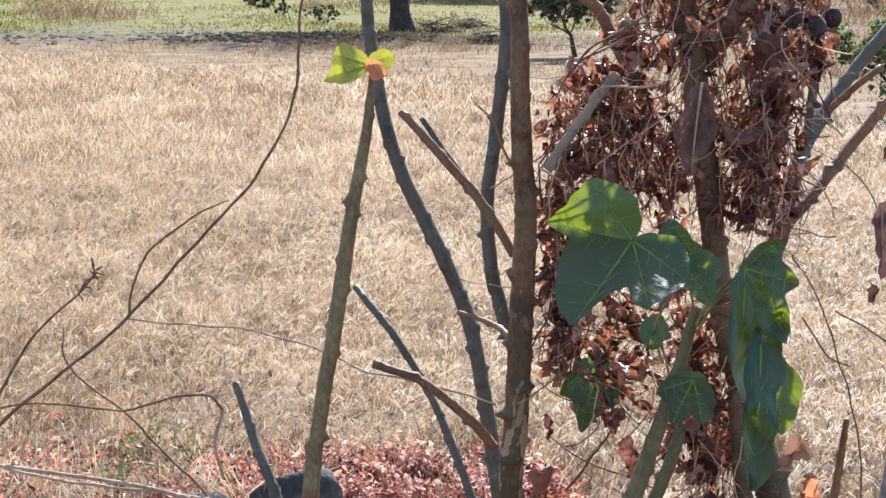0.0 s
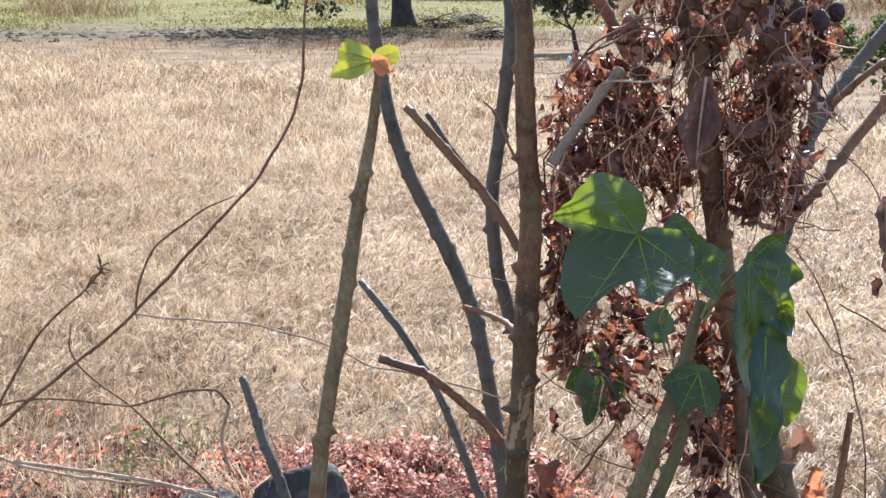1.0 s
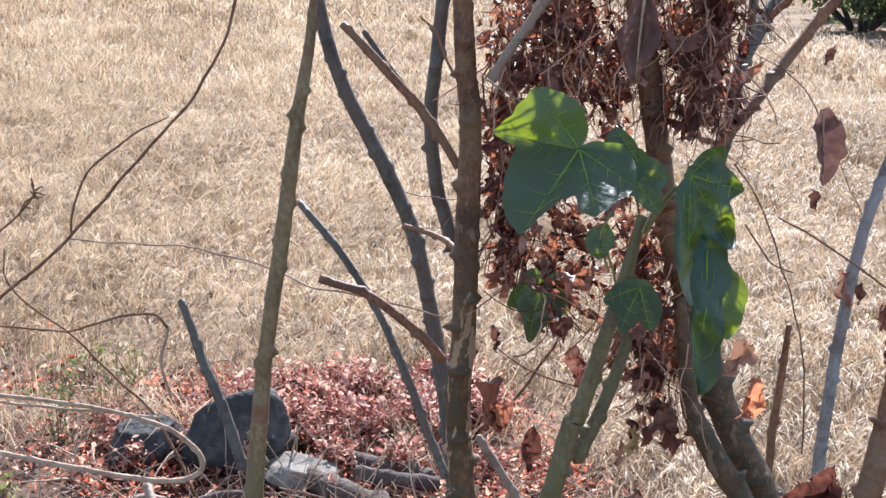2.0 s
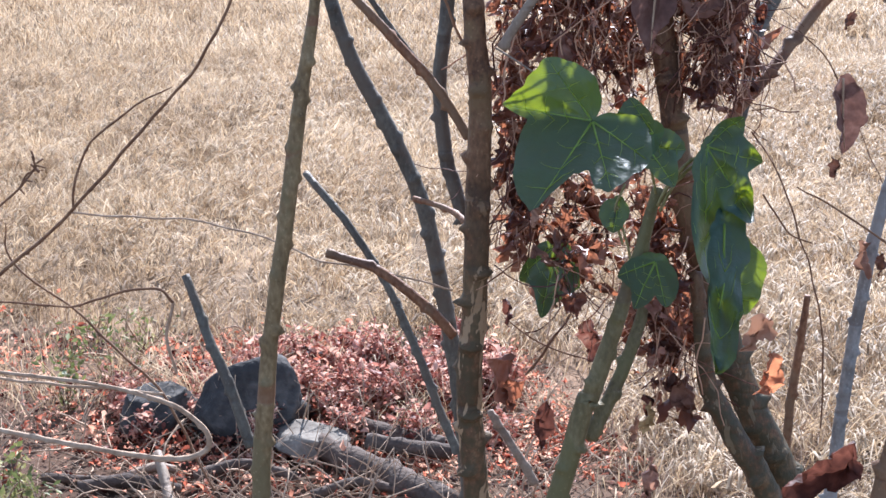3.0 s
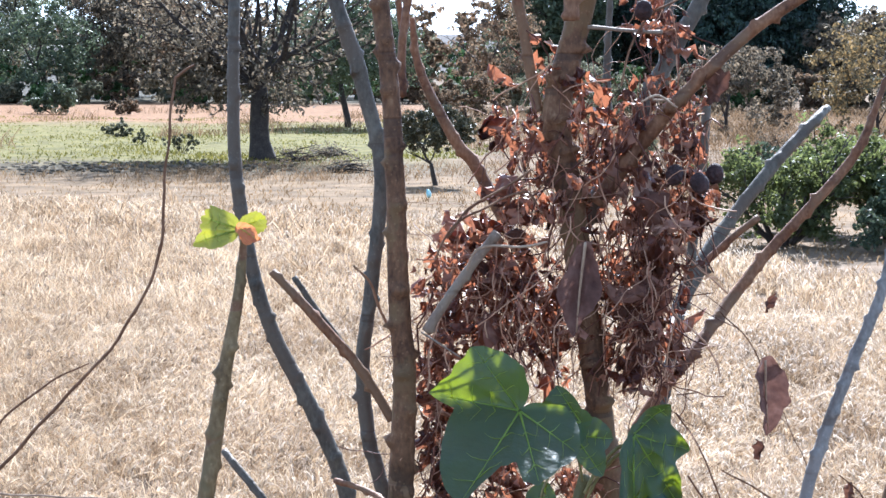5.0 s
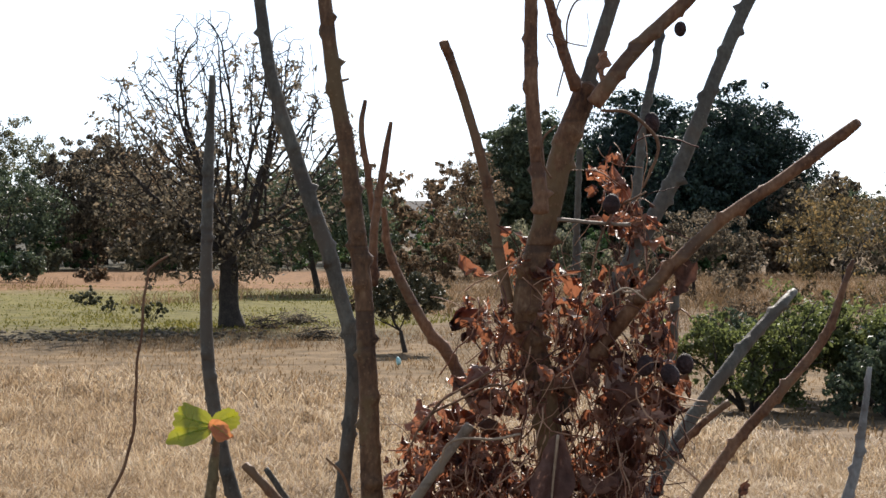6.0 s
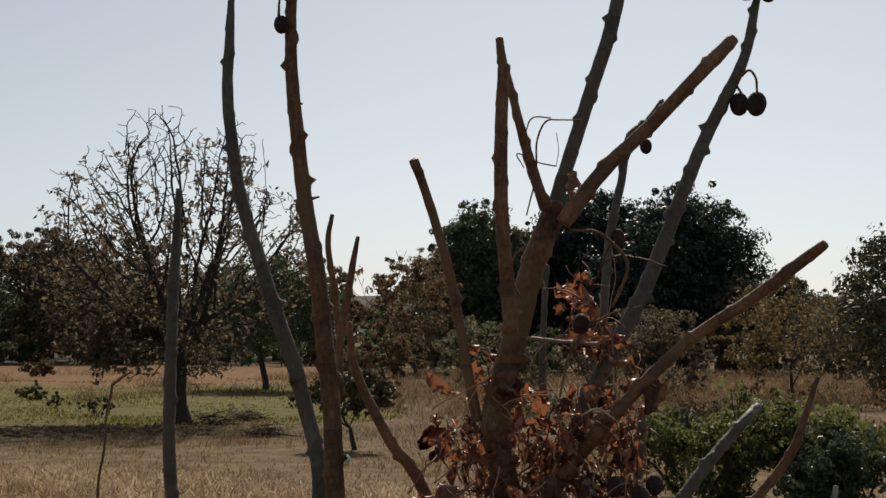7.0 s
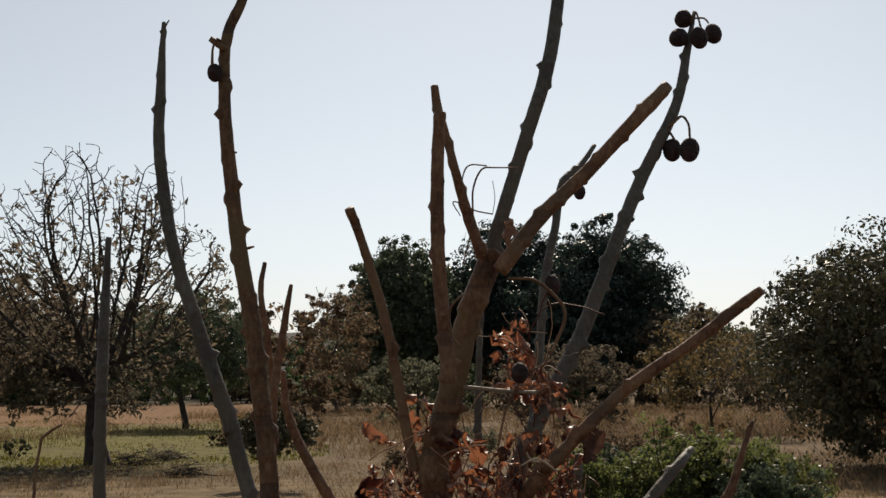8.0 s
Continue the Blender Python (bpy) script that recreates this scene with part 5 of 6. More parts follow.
limb("twig", vineL, twig_brown, "none", [(-0.336, 2.3, 1.319, 0.0011), (-0.407, 2.3, 1.281, 0.0018), (-0.461, 2.3, 1.228, 0.0018), (-0.477, 2.3, 1.152, 0.0022)])
limb("twig", vineL, twig_pale, "none", [(-0.479, 2.3, 1.149, 0.0018), (-0.34, 2.3, 1.141, 0.0018), (-0.264, 2.3, 1.128, 0.0018), (-0.204, 2.3, 1.108, 0.0018), (-0.151, 2.3, 1.084, 0.0018), (-0.09, 2.3, 1.074, 0.0018), (0.031, 2.3, 1.042, 0.0018)])
limb("twig", vineL, twig_brown, "none", [(-0.524, 2.3, 1.213, 0.0019), (-0.549, 2.3, 1.183, 0.0019), (-0.583, 2.3, 1.158, 0.0019), (-0.625, 2.3, 1.109, 0.0023), (-0.679, 2.3, 1.02, 0.0026), (-0.733, 2.3, 0.937, 0.0026)])
limb("twig", vineL, twig_brown, "none", [(-0.59, 2.35, 1.125, 0.0012), (-0.584, 2.35, 1.068, 0.0019), (-0.506, 2.35, 1.004, 0.0019), (-0.442, 2.35, 0.936, 0.0023), (-0.382, 2.35, 0.87, 0.0023), (-0.32, 2.35, 0.726, 0.0022)])
limb("twig", vineL, twig_pale, "none", [(-0.635, 2.2, 0.891, 0.0042), (-0.453, 2.2, 0.854, 0.0043), (-0.348, 2.2, 0.838, 0.0044), (-0.301, 2.2, 0.847, 0.0047), (-0.291, 2.2, 0.867, 0.0046), (-0.306, 2.2, 0.891, 0.0042), (-0.35, 2.2, 0.919, 0.0037), (-0.446, 2.2, 0.944, 0.0032), (-0.627, 2.2, 0.967, 0.003)])
limb("twig", vineL, twig_brown, "none", [(-0.729, 2.3, 1.004, 0.0019), (-0.654, 2.3, 1.021, 0.0019), (-0.573, 2.3, 1.024, 0.0019), (-0.492, 2.3, 1.019, 0.0019), (-0.418, 2.3, 1.039, 0.0023), (-0.37, 2.3, 1.046, 0.0025), (-0.351, 2.3, 1.027, 0.0028)])
limb("twig", vineL, twig_pale, "none", [(-0.351, 2.3, 1.027, 0.0028), (-0.36, 2.3, 0.979, 0.0031), (-0.354, 2.3, 0.921, 0.0028)])
limb("twig", vineR, twig_brown, "none", [(0.422, 2.3, 1.255, 0.0014), (0.457, 2.3, 1.199, 0.0014), (0.486, 2.3, 1.123, 0.0014), (0.513, 2.3, 1.03, 0.0014), (0.528, 2.3, 0.926, 0.0015), (0.527, 2.3, 0.845, 0.0015)])
limb("twig", vineR, twig_brown, "none", [(0.439, 2.3, 1.169, 0.0015), (0.473, 2.3, 1.123, 0.0015), (0.505, 2.3, 1.105, 0.0011)])
limb("twig", vineR, twig_brown, "none", [(0.466, 2.2, 1.204, 0.0014), (0.509, 2.2, 1.178, 0.0017), (0.567, 2.2, 1.139, 0.0017), (0.626, 2.2, 1.095, 0.0017), (0.685, 2.2, 1.047, 0.0017)])
limb("twig", vineR, twig_brown, "none", [(0.619, 2.25, 1.183, 0.0011), (0.65, 2.25, 1.159, 0.0014), (0.663, 2.25, 1.122, 0.0014)])
limb("twig", vineR, twig_brown, "none", [(0.486, 2.35, 1.379, 0.0011), (0.517, 2.35, 1.349, 0.0011), (0.537, 2.35, 1.319, 0.0011), (0.538, 2.35, 1.296, 0.0011)])
limb("twig", vineR, twig_brown, "none", [(0.57, 2.35, 1.25, 0.0007), (0.59, 2.35, 1.204, 0.0007), (0.607, 2.35, 1.165, 0.0007)])
limb("twig", vineR, twig_brown, "none", [(0.187, 2.3, 1.009, 0.0018), (0.152, 2.3, 0.953, 0.0022), (0.125, 2.3, 0.921, 0.0022)])
limb("twig", vineR, twig_brown, "none", [(0.099, 2.3, 1.002, 0.0011), (0.144, 2.3, 0.969, 0.0015), (0.205, 2.3, 0.944, 0.0015), (0.244, 2.3, 0.928, 0.0015)])
limb("twig", creeper, twig_brown, "none", [(0.348, 2.1, 1.997, 0.001), (0.321, 2.1, 1.998, 0.001), (0.305, 2.1, 1.995, 0.0013), (0.295, 2.1, 1.972, 0.0013), (0.293, 2.1, 1.939, 0.0013), (0.285, 2.1, 1.886, 0.001)])
limb("twig", creeper, twig_brown, "none", [(0.311, 2.1, 2, 0.001), (0.291, 2.1, 1.999, 0.001), (0.283, 2.1, 1.985, 0.001), (0.281, 2.1, 1.966, 0.0007)])
limb("twig", creeper, twig_brown, "none", [(0.318, 2.1, 1.945, 0.001), (0.295, 2.1, 1.947, 0.001), (0.271, 2.1, 1.956, 0.001), (0.262, 2.1, 1.942, 0.001), (0.278, 2.1, 1.939, 0.0007)])
limb("twig", creeper, twig_brown, "none", [(0.318, 2.1, 1.982, 0.0005), (0.321, 2.1, 1.963, 0.0005), (0.318, 2.1, 1.946, 0.0005)])
limb("twig", creeper, twig_brown, "none", [(0.33, 2.08, 1.869, 0.0019), (0.364, 2.08, 1.864, 0.0023), (0.39, 2.08, 1.846, 0.0023), (0.398, 2.08, 1.827, 0.0023), (0.39, 2.08, 1.801, 0.0019), (0.38, 2.08, 1.781, 0.0016)])
limb("twig", creeper, twig_brown, "none", [(0.276, 2.05, 1.847, 0.0013), (0.26, 2.05, 1.831, 0.0016), (0.262, 2.05, 1.806, 0.0013), (0.272, 2.05, 1.787, 0.0013)])
limb("twig", creeper, twig_brown, "none", [(0.386, 2.1, 1.775, 0.0013), (0.353, 2.1, 1.756, 0.0016), (0.333, 2.1, 1.717, 0.0016), (0.323, 2.1, 1.677, 0.0016)])
limb("twig", creeper, twig_pale, "none", [(0.371, 2.05, 1.661, 0.0019), (0.352, 2.05, 1.661, 0.0016), (0.333, 2.05, 1.666, 0.0013), (0.346, 2.05, 1.671, 0.0009)])
limb("twig", creeper, twig_brown, "none", [(0.121, 2, 1.511, 0.0015), (0.145, 2, 1.542, 0.0015), (0.176, 2, 1.561, 0.0015), (0.212, 2, 1.585, 0.0015)])
limb("twig", creeper, twig_brown, "none", [(0.108, 2, 1.486, 0.0012), (0.127, 2, 1.523, 0.0015), (0.164, 2, 1.542, 0.0015), (0.206, 2, 1.561, 0.0015), (0.225, 2, 1.536, 0.0012)])
limb("twig", creeper, twig_pale, "none", [(0.146, 2.02, 1.472, 0.0016), (0.158, 2.02, 1.497, 0.0019), (0.202, 2.02, 1.497, 0.0016), (0.233, 2.02, 1.503, 0.0016)])
limb("twig", creeper, twig_pale, "none", [(0.331, 2, 1.659, 0.0012), (0.349, 2, 1.668, 0.0015), (0.371, 2, 1.653, 0.0012)])
limb("twig", creeper, twig_brown, "none", [(0.389, 2.1, 1.32, 0.0013), (0.415, 2.1, 1.32, 0.001)])
limb("twig", creeper, twig_brown, "none", [(0.329, 2.05, 1.242, 0.001), (0.32, 2.05, 1.209, 0.001), (0.333, 2.05, 1.182, 0.001), (0.327, 2.05, 1.154, 0.001)])
limb("petiole", shrubB, petiole_green, "none", [(0.269, 1.96, 1.25, 0.0018), (0.26, 1.943, 1.286, 0.0018), (0.235, 1.927, 1.32, 0.0015), (0.211, 1.91, 1.339, 0.0012)])
limb("petiole", shrubB, petiole_green, "none", [(0.272, 1.96, 1.237, 0.0027), (0.287, 1.952, 1.268, 0.0027), (0.304, 1.945, 1.288, 0.0024), (0.321, 1.938, 1.296, 0.0021), (0.347, 1.93, 1.311, 0.0015)])
limb("petiole", shrubB, petiole_green, "none", [(0.274, 1.96, 1.231, 0.0024), (0.293, 1.953, 1.267, 0.0024), (0.313, 1.947, 1.283, 0.0021), (0.337, 1.94, 1.273, 0.0018)])
limb("petiole", shrubB, petiole_green, "none", [(0.235, 2, 1.182, 0.0019), (0.228, 2, 1.222, 0.0019), (0.237, 2, 1.254, 0.0016)])
limb("petiole", shrubB, petiole_green, "none", [(0.248, 2, 1.142, 0.0019), (0.24, 2, 1.182, 0.0019), (0.231, 2, 1.228, 0.0016)])
limb("twig", vineL, twig_pale, "none", [(-0.712, 2.25, 0.966, 0.0026), (-0.585, 2.25, 0.934, 0.0026), (-0.466, 2.25, 0.922, 0.0026), (-0.363, 2.25, 0.912, 0.0026)])
limb("twig", vineL, twig_brown, "none", [(-0.515, 2.3, 1.208, 0.0008), (-0.525, 2.3, 1.219, 0.0015), (-0.536, 2.3, 1.203, 0.0015), (-0.549, 2.3, 1.183, 0.0015)])
limb("bud", vineL, twig_brown, "none", [(-0.517, 2.29, 1.207, 0.0026), (-0.523, 2.29, 1.212, 0.0037), (-0.527, 2.29, 1.218, 0.0019)])
limb("bud", vineL, twig_brown, "none", [(-0.524, 2.29, 1.228, 0.0019), (-0.523, 2.29, 1.22, 0.0034), (-0.521, 2.29, 1.213, 0.0019)])
limb("twig", shrubA, bark_grey, "none", [(-0.062, 2.25, 2.198, 0.0007), (-0.068, 2.25, 2.199, 0.001), (-0.071, 2.25, 2.193, 0.0017), (-0.072, 2.25, 2.182, 0.0031)])
limb("stem", shrubA, bark_brown, "cut", [(-0.006, 2.07, 2.138, 0.0038), (0.001, 2.07, 2.137, 0.0048), (0.01, 2.07, 2.126, 0.0051)])
limb("twig", shrubB, twig_brown, "none", [(0.62, 2.33, 2.225, 0.0015), (0.627, 2.33, 2.238, 0.0015), (0.636, 2.33, 2.234, 0.0015), (0.634, 2.33, 2.217, 0.0015)])
limb("twig", shrubB, twig_brown, "none", [(0.624, 2.34, 2.231, 0.0015), (0.64, 2.34, 2.233, 0.0015), (0.646, 2.34, 2.226, 0.0015)])
limb("twig", shrubB, bark_grey, "none", [(0.024, 2.08, 2.012, 0.0016), (0.019, 2.08, 2.009, 0.0019), (0.013, 2.08, 2.008, 0.0023)])
limb("twig", shrubB, bark_brown, "none", [(0.044, 2.08, 1.902, 0.0013), (0.037, 2.08, 1.9, 0.0023), (0.032, 2.08, 1.899, 0.0026)])
limb("bud", vineL, twig_brown, "none", [(-0.524, 2.29, 1.235, 0.0018), (-0.522, 2.29, 1.23, 0.0033), (-0.522, 2.29, 1.224, 0.0018)])
limb("bud", vineL, twig_brown, "none", [(-0.511, 2.29, 1.225, 0.0015), (-0.515, 2.29, 1.221, 0.0029), (-0.52, 2.29, 1.219, 0.0018)])
limb("bud", vineL, twig_brown, "none", [(-0.509, 2.29, 1.213, 0.0015), (-0.514, 2.29, 1.215, 0.0029), (-0.52, 2.29, 1.216, 0.0015)])
limb("bud", vineL, twig_brown, "none", [(-0.527, 2.29, 1.193, 0.0015), (-0.531, 2.29, 1.195, 0.0025), (-0.535, 2.29, 1.196, 0.0015)])
limb("bud", vineL, twig_brown, "none", [(-0.539, 2.29, 1.176, 0.0011), (-0.542, 2.29, 1.181, 0.0025), (-0.545, 2.29, 1.184, 0.0015)])

# ---- dry creeper wound round the stems ----
dry_leaf = mix_material("dry_leaf", [(0.032, 0.014, 0.012), (0.12, 0.048, 0.033), (0.368, 0.2, 0.132)], 18, 0.38, 0.3, 90, through_light=0.42, island=0.95, spec=0.4, shine_through=(0.39, 0.145, 0.07))


russet = mix_material("russet", [(0.085, 0.038, 0.025), (0.20, 0.09, 0.055), (0.36, 0.19, 0.115)], 14, 0.6, 0.4, 60, through_light=0.25, island=0.6)


def crumpled_leaf(seed, long=0.05, around=24, rings=7, material=None, shut=0.0):
    """A withered lobed leaf that hangs from its stalk like a half-closed umbrella, pleated and crumpled."""
    rng = random.Random(seed)
    bm = bmesh.new()
    close, curl = rng.uniform(0.55, 1.2) + shut, rng.uniform(-0.9, 1.1)
    wide, deep = rng.uniform(0.55, 1.0), rng.uniform(0.25, 0.7)
    pleats, phase, drift = rng.choice((4, 5, 6)), rng.uniform(0, 6), rng.gauss(0, 0.35)
    off = Vector((seed * 1.7, seed * 0.9, 0))

    def place(a, t):
        reach = long * (0.78 + 0.22 * abs(math.cos(2.5 * a / 2 + 0.2))) * (1 + 0.6 * noise.noise(Vector((math.cos(a) * 1.4, math.sin(a) * 1.4, seed))))
        fold = close + curl * t * t
        side = reach * t * math.cos(fold) * (1 + 0.3 * math.sin(pleats * a + phase) * t)
        p = Vector((side * math.sin(a) * wide, side * math.cos(a) * deep, -reach * t * math.sin(fold)))
        p.x += drift * p.z
        for scale, big in ((3.2, 0.26), (8.0, 0.17)):
            q = p * (scale / long) + off
            p += Vector((noise.noise(q), noise.noise(q + Vector((7, 3, 1))), noise.noise(q + Vector((2, 9, 5))))) * long * big * t
        return p

    top = bm.verts.new((0, 0, 0))
    grid = [[bm.verts.new(place(i * 2 * math.pi / around, (j + 1) / rings)) for i in range(around)] for j in range(rings)]
    for i in range(around - 2):
        bm.faces.new((top, grid[0][i + 1], grid[0][i]))
        for j in range(rings - 1):
            bm.faces.new((grid[j][i], grid[j][i + 1], grid[j + 1][i + 1], grid[j + 1][i]))
    bmesh.ops.delete(bm, geom=[v for v in bm.verts if not v.link_faces], context="VERTS")
    me = bpy.data.meshes.new("dry_leaf")
    bm.to_mesh(me)
    bm.free()
    me.materials.append(material or dry_leaf)
    me.polygons.foreach_set("use_smooth", [True] * len(me.polygons))
    return me


LEAF_SHAPES = [crumpled_leaf(k, 0.019 + 0.005 * (k % 6), material=dry_leaf if k % 7 else russet) for k in range(18)]
strand_red = mix_material("strand_red", [(0.09, 0.031, 0.02), (0.234, 0.09, 0.049), (0.504, 0.297, 0.18)], 20, 0.6, 0.0, 80, island=0.9)
russet_dark = mix_material("russet_dark", [(0.05, 0.018, 0.013), (0.16, 0.058, 0.038), (0.40, 0.22, 0.15)], 14, 0.6, 0.4, 60, through_light=0.4, island=0.5)
# sunlit copy of russet: orange backlight put into its translucent colour
russet_lit = mix_material("russet_lit", [(0.07, 0.028, 0.02), (0.19, 0.08, 0.05), (0.36, 0.19, 0.125)], 14, 0.5, 0.3, 70, through_light=0.42, shine_through=(0.42, 0.15, 0.075))
# brighter sunlit copy, with the light in both base and translucent colour
copper_sunlit = mix_material("copper_sunlit", [(0.13, 0.055, 0.035), (0.30, 0.135, 0.08), (0.46, 0.25, 0.16)], 14, 0.5, 0.3, 70, through_light=0.5, shine_through=(0.62, 0.24, 0.11))
straw_leaf = mix_material("straw_leaf", [(0.22, 0.14, 0.06), (0.40, 0.27, 0.12), (0.55, 0.42, 0.22)], 20, 0.6, 0.3, 90, through_light=0.45)
tan_leaf = mix_material("tan_leaf", [(0.16, 0.075, 0.05), (0.34, 0.17, 0.115), (0.56, 0.36, 0.26)], 18, 0.6, 0.3, 90, through_light=0.35, island=0.7)
TAN_SHAPES = [crumpled_leaf(k + 80, 0.024 + 0.005 * (k % 4), material=tan_leaf, shut=0.2) for k in range(8)]
tangle_rng = random.Random(31)
strands = bmesh.new()
scraps = []
SCRAPS = []
for shape_mesh in [crumpled_leaf(k + 50, 0.012 + 0.0038 * (k % 5), 14, 4) for k in range(14)]:
    SCRAPS.append((np.array([v.co for v in shape_mesh.vertices]), np.array([[*p.vertices, p.vertices[0]][:4] for p in shape_mesh.polygons if len(p.vertices) == 4])))


def hang(data, parent, at, spin, scale):
    ob = new("dry_leaf", data)
    ob.parent = parent
    ob.matrix_basis = Matrix.LocRotScale(Vector(at) - parent.location, Euler(spin), (scale, scale, scale))
    return ob


def tangle(at, wide, high, count, shapes=None):
    """Withered leaves and thin winding strands about one spot of the creeper."""
    rng = tangle_rng
    for k in range(max(2, int(count * 0.55))):
        p = (at[0] + rng.gauss(0, 0.55) * wide, at[1] + 0.09 + rng.gauss(0, 0.05), at[2] + rng.gauss(0, 0.55) * high + 0.015)
        hang(rng.choice(shapes or LEAF_SHAPES), creeper, p, (rng.gauss(0, 0.5), rng.gauss(0, 0.5), rng.uniform(0, 6.28)), rng.uniform(0.6, 1.25))
    for k in range(int(count * 2.6)):
        shape = rng.choice(SCRAPS)
        spot = (at[0] + rng.gauss(0, 0.52) * wide, at[1] + 0.10 + rng.gauss(0, 0.05), at[2] + rng.gauss(0, 0.52) * high + 0.008)
        turn = np.array(Euler((rng.gauss(0, 0.8), rng.gauss(0, 0.8), rng.uniform(0, 6.28))).to_matrix()) * rng.uniform(0.5, 1.15)
        scraps.append((shape[0] @ turn.T + np.array(spot), shape[1]))
    for k in range(max(8, int(count * 1.3))):
        p = Vector((at[0] + rng.gauss(0, 0.5) * wide, at[1] + 0.07 + rng.gauss(0, 0.05), at[2] + rng.gauss(0.2, 0.5) * high))
        d = Vector((rng.gauss(0, 0.6), rng.gauss(0, 0.3), rng.choice((-1.4, -1.2, 1)))).normalized()
        rows = []
        turn = Vector((rng.gauss(0, 0.8), rng.gauss(0, 0.4), rng.gauss(-0.2, 0.5)))
        r = rng.choice((0.0004, 0.0005, 0.0006, 0.0009))
        for i in range(rng.randint(5, 11)):
            rows.append((*p, r))
            d = (d + turn * 0.2 + Vector((rng.gauss(0, 0.26), rng.gauss(0, 0.2), rng.gauss(0, 0.22)))).normalized()
            p = p + d * 0.011
        tube(strands, spline(rows, 0.006), 4, rng)


def strings(at, wide, high, count):
    """Thin strands that hang down side by side."""
    rng = tangle_rng
    for k in range(int(count * 1.7)):
        x, y = at[0] + rng.uniform(-1, 1) * wide, at[1] + 0.05 + rng.gauss(0, 0.04)
        z, rows = at[2] + high * rng.uniform(0.3, 1.0), []
        drift, r = rng.gauss(0, 0.4), rng.uniform(0.0006, 0.0012)
        while z > at[2] - high * rng.uniform(0.5, 1.0) and len(rows) < 40:
            rows.append((x, y, z, r))
            drift += rng.gauss(0, 0.36)
            drift *= 0.84
            x, y, z = x + drift * 0.012, y + rng.gauss(0, 0.002), z - 0.014
        if len(rows) > 2:
            tube(strands, np.array(rows), 5, rng)


def single_leaf(at, size, parent, lean, shape, material=None):
    long_dry_leaf((at[0], at[1], at[2] + size * 0.6), size * 1.35, parent, lean * 0.5, 40 * (shape % 5) - 80, 0.26 + 0.03 * (shape % 3), 0.2, material or (russet if shape < 10 else russet_dark))


def long_dry_leaf(at, size, parent, lean, fold, wide, crumple=0.08, material=None):
    """A hanging leaf folded along its midrib, which is pale on the large ones."""
    bm = bmesh.new()
    grid = []
    n, w = 16, 8
    for i in range(n + 1):
        t = i / n
        half = size * wide * math.sin(math.pi * (0.06 + 0.94 * t) ** 0.8) ** 0.8 * (1 + 0.12 * math.sin(9 * t + fold))
        row = []
        for j in range(w + 1):
            s = (j / w - 0.5) * 2
            p = Vector((half * s * 0.9, -0.6 * half * abs(s) + 0.02 * size * math.sin(5 * t), -size * t))
            q = p * (4 / size) + Vector((at[0] * 90, at[2] * 70, 0))
            p += Vector((noise.noise(q), noise.noise(q + Vector((9, fold, 0))), noise.noise(q + Vector((0, 9, fold))))) * size * crumple
            q *= 2.6
            p += Vector((noise.noise(q), noise.noise(q + Vector((9, fold, 0))), noise.noise(q + Vector((0, 9, fold))))) * size * crumple * 0.45
            row.append(bm.verts.new(p))
        grid.append(row)
    for a, b in zip(grid, grid[1:]):
        for k in range(w):
            bm.faces.new((a[k], a[k + 1], b[k + 1], b[k]))
    ob = part("dry_leaf", bm, material or long_leaf, parent, "" if material else "large folded brown leaf with pale midrib")
    ob.matrix_basis = Matrix.LocRotScale(Vector(at) - parent.location, Euler((0.12, radians(lean), radians(fold))), None)
    if material:
        return
    rib = bmesh.new()
    tube(rib, spline([(0, -0.004, -0.01 * size, 0.002), (0, -0.003, -0.5 * size, 0.0014), (0.002, -0.003, -0.95 * size, 0.0007)], 0.01), 6, tangle_rng)
    part("midrib", rib, twig_pale, ob)


long_leaf = mix_material("long_leaf", [(0.06, 0.03, 0.025), (0.14, 0.072, 0.055), (0.24, 0.14, 0.11)], 20, 0.7, 0.3, 90, through_light=0.25)
husk = mix_material("husk", [(0.016, 0.009, 0.008), (0.042, 0.022, 0.02), (0.09, 0.048, 0.042)], 60, 0.7, 0.6, 200)


def fruit(at, size, parent, lean):
    """A dry three-sided seed capsule with a short beak."""
    bm = bmesh.new()
    bmesh.ops.create_uvsphere(bm, u_segments=18, v_segments=12, radius=size * 0.44)
    for v in bm.verts:
        a = math.atan2(v.co.y, v.co.x)
        k = 1 - 0.07 * (0.5 + 0.5 * math.cos(3 * a)) ** 6 + 0.03 * noise.noise(v.co * 200)
        v.co.x *= 0.9 * k
        v.co.y *= 0.9 * k
        v.co.z *= 1.12
        if v.co.z < -size * 0.52:
            v.co.z -= size * 0.08
    ob = part("fruit", bm, husk, parent, "dark dry seed capsule")
    ob.matrix_basis = Matrix.LocRotScale(Vector(at) - parent.location, Euler((0.1, radians(lean), lean)), None)


def pedicel(at, size, parent, dx, dz):
    """The thin bent stalk of a fruit."""
    bm = bmesh.new()
    a = Vector(at)
    rows = [(*a, 0.0016), (*(a + Vector((dx * 0.5, -0.005, size * 0.12))), 0.0014), (*(a + Vector((dx * 1.1, -0.006, size * 0.06 + dz * 0.35))), 0.0013), (*(a + Vector((dx * 1.2, -0.004, dz))), 0.0018)]
    tube(bm, spline(rows, 0.003), 6, tangle_rng)
    ob = part("stalk", bm, twig_brown, parent)
    ob.location = -parent.location


def leaf_material(name, dark, light, through_light, rough, glow):
    m = mix_material(name, [dark, tuple((a + b) / 2 for a, b in zip(dark, light)), light], 18, rough, 0.25, 120, through_light=through_light, spec=0.65, shine_through=glow)
    return m


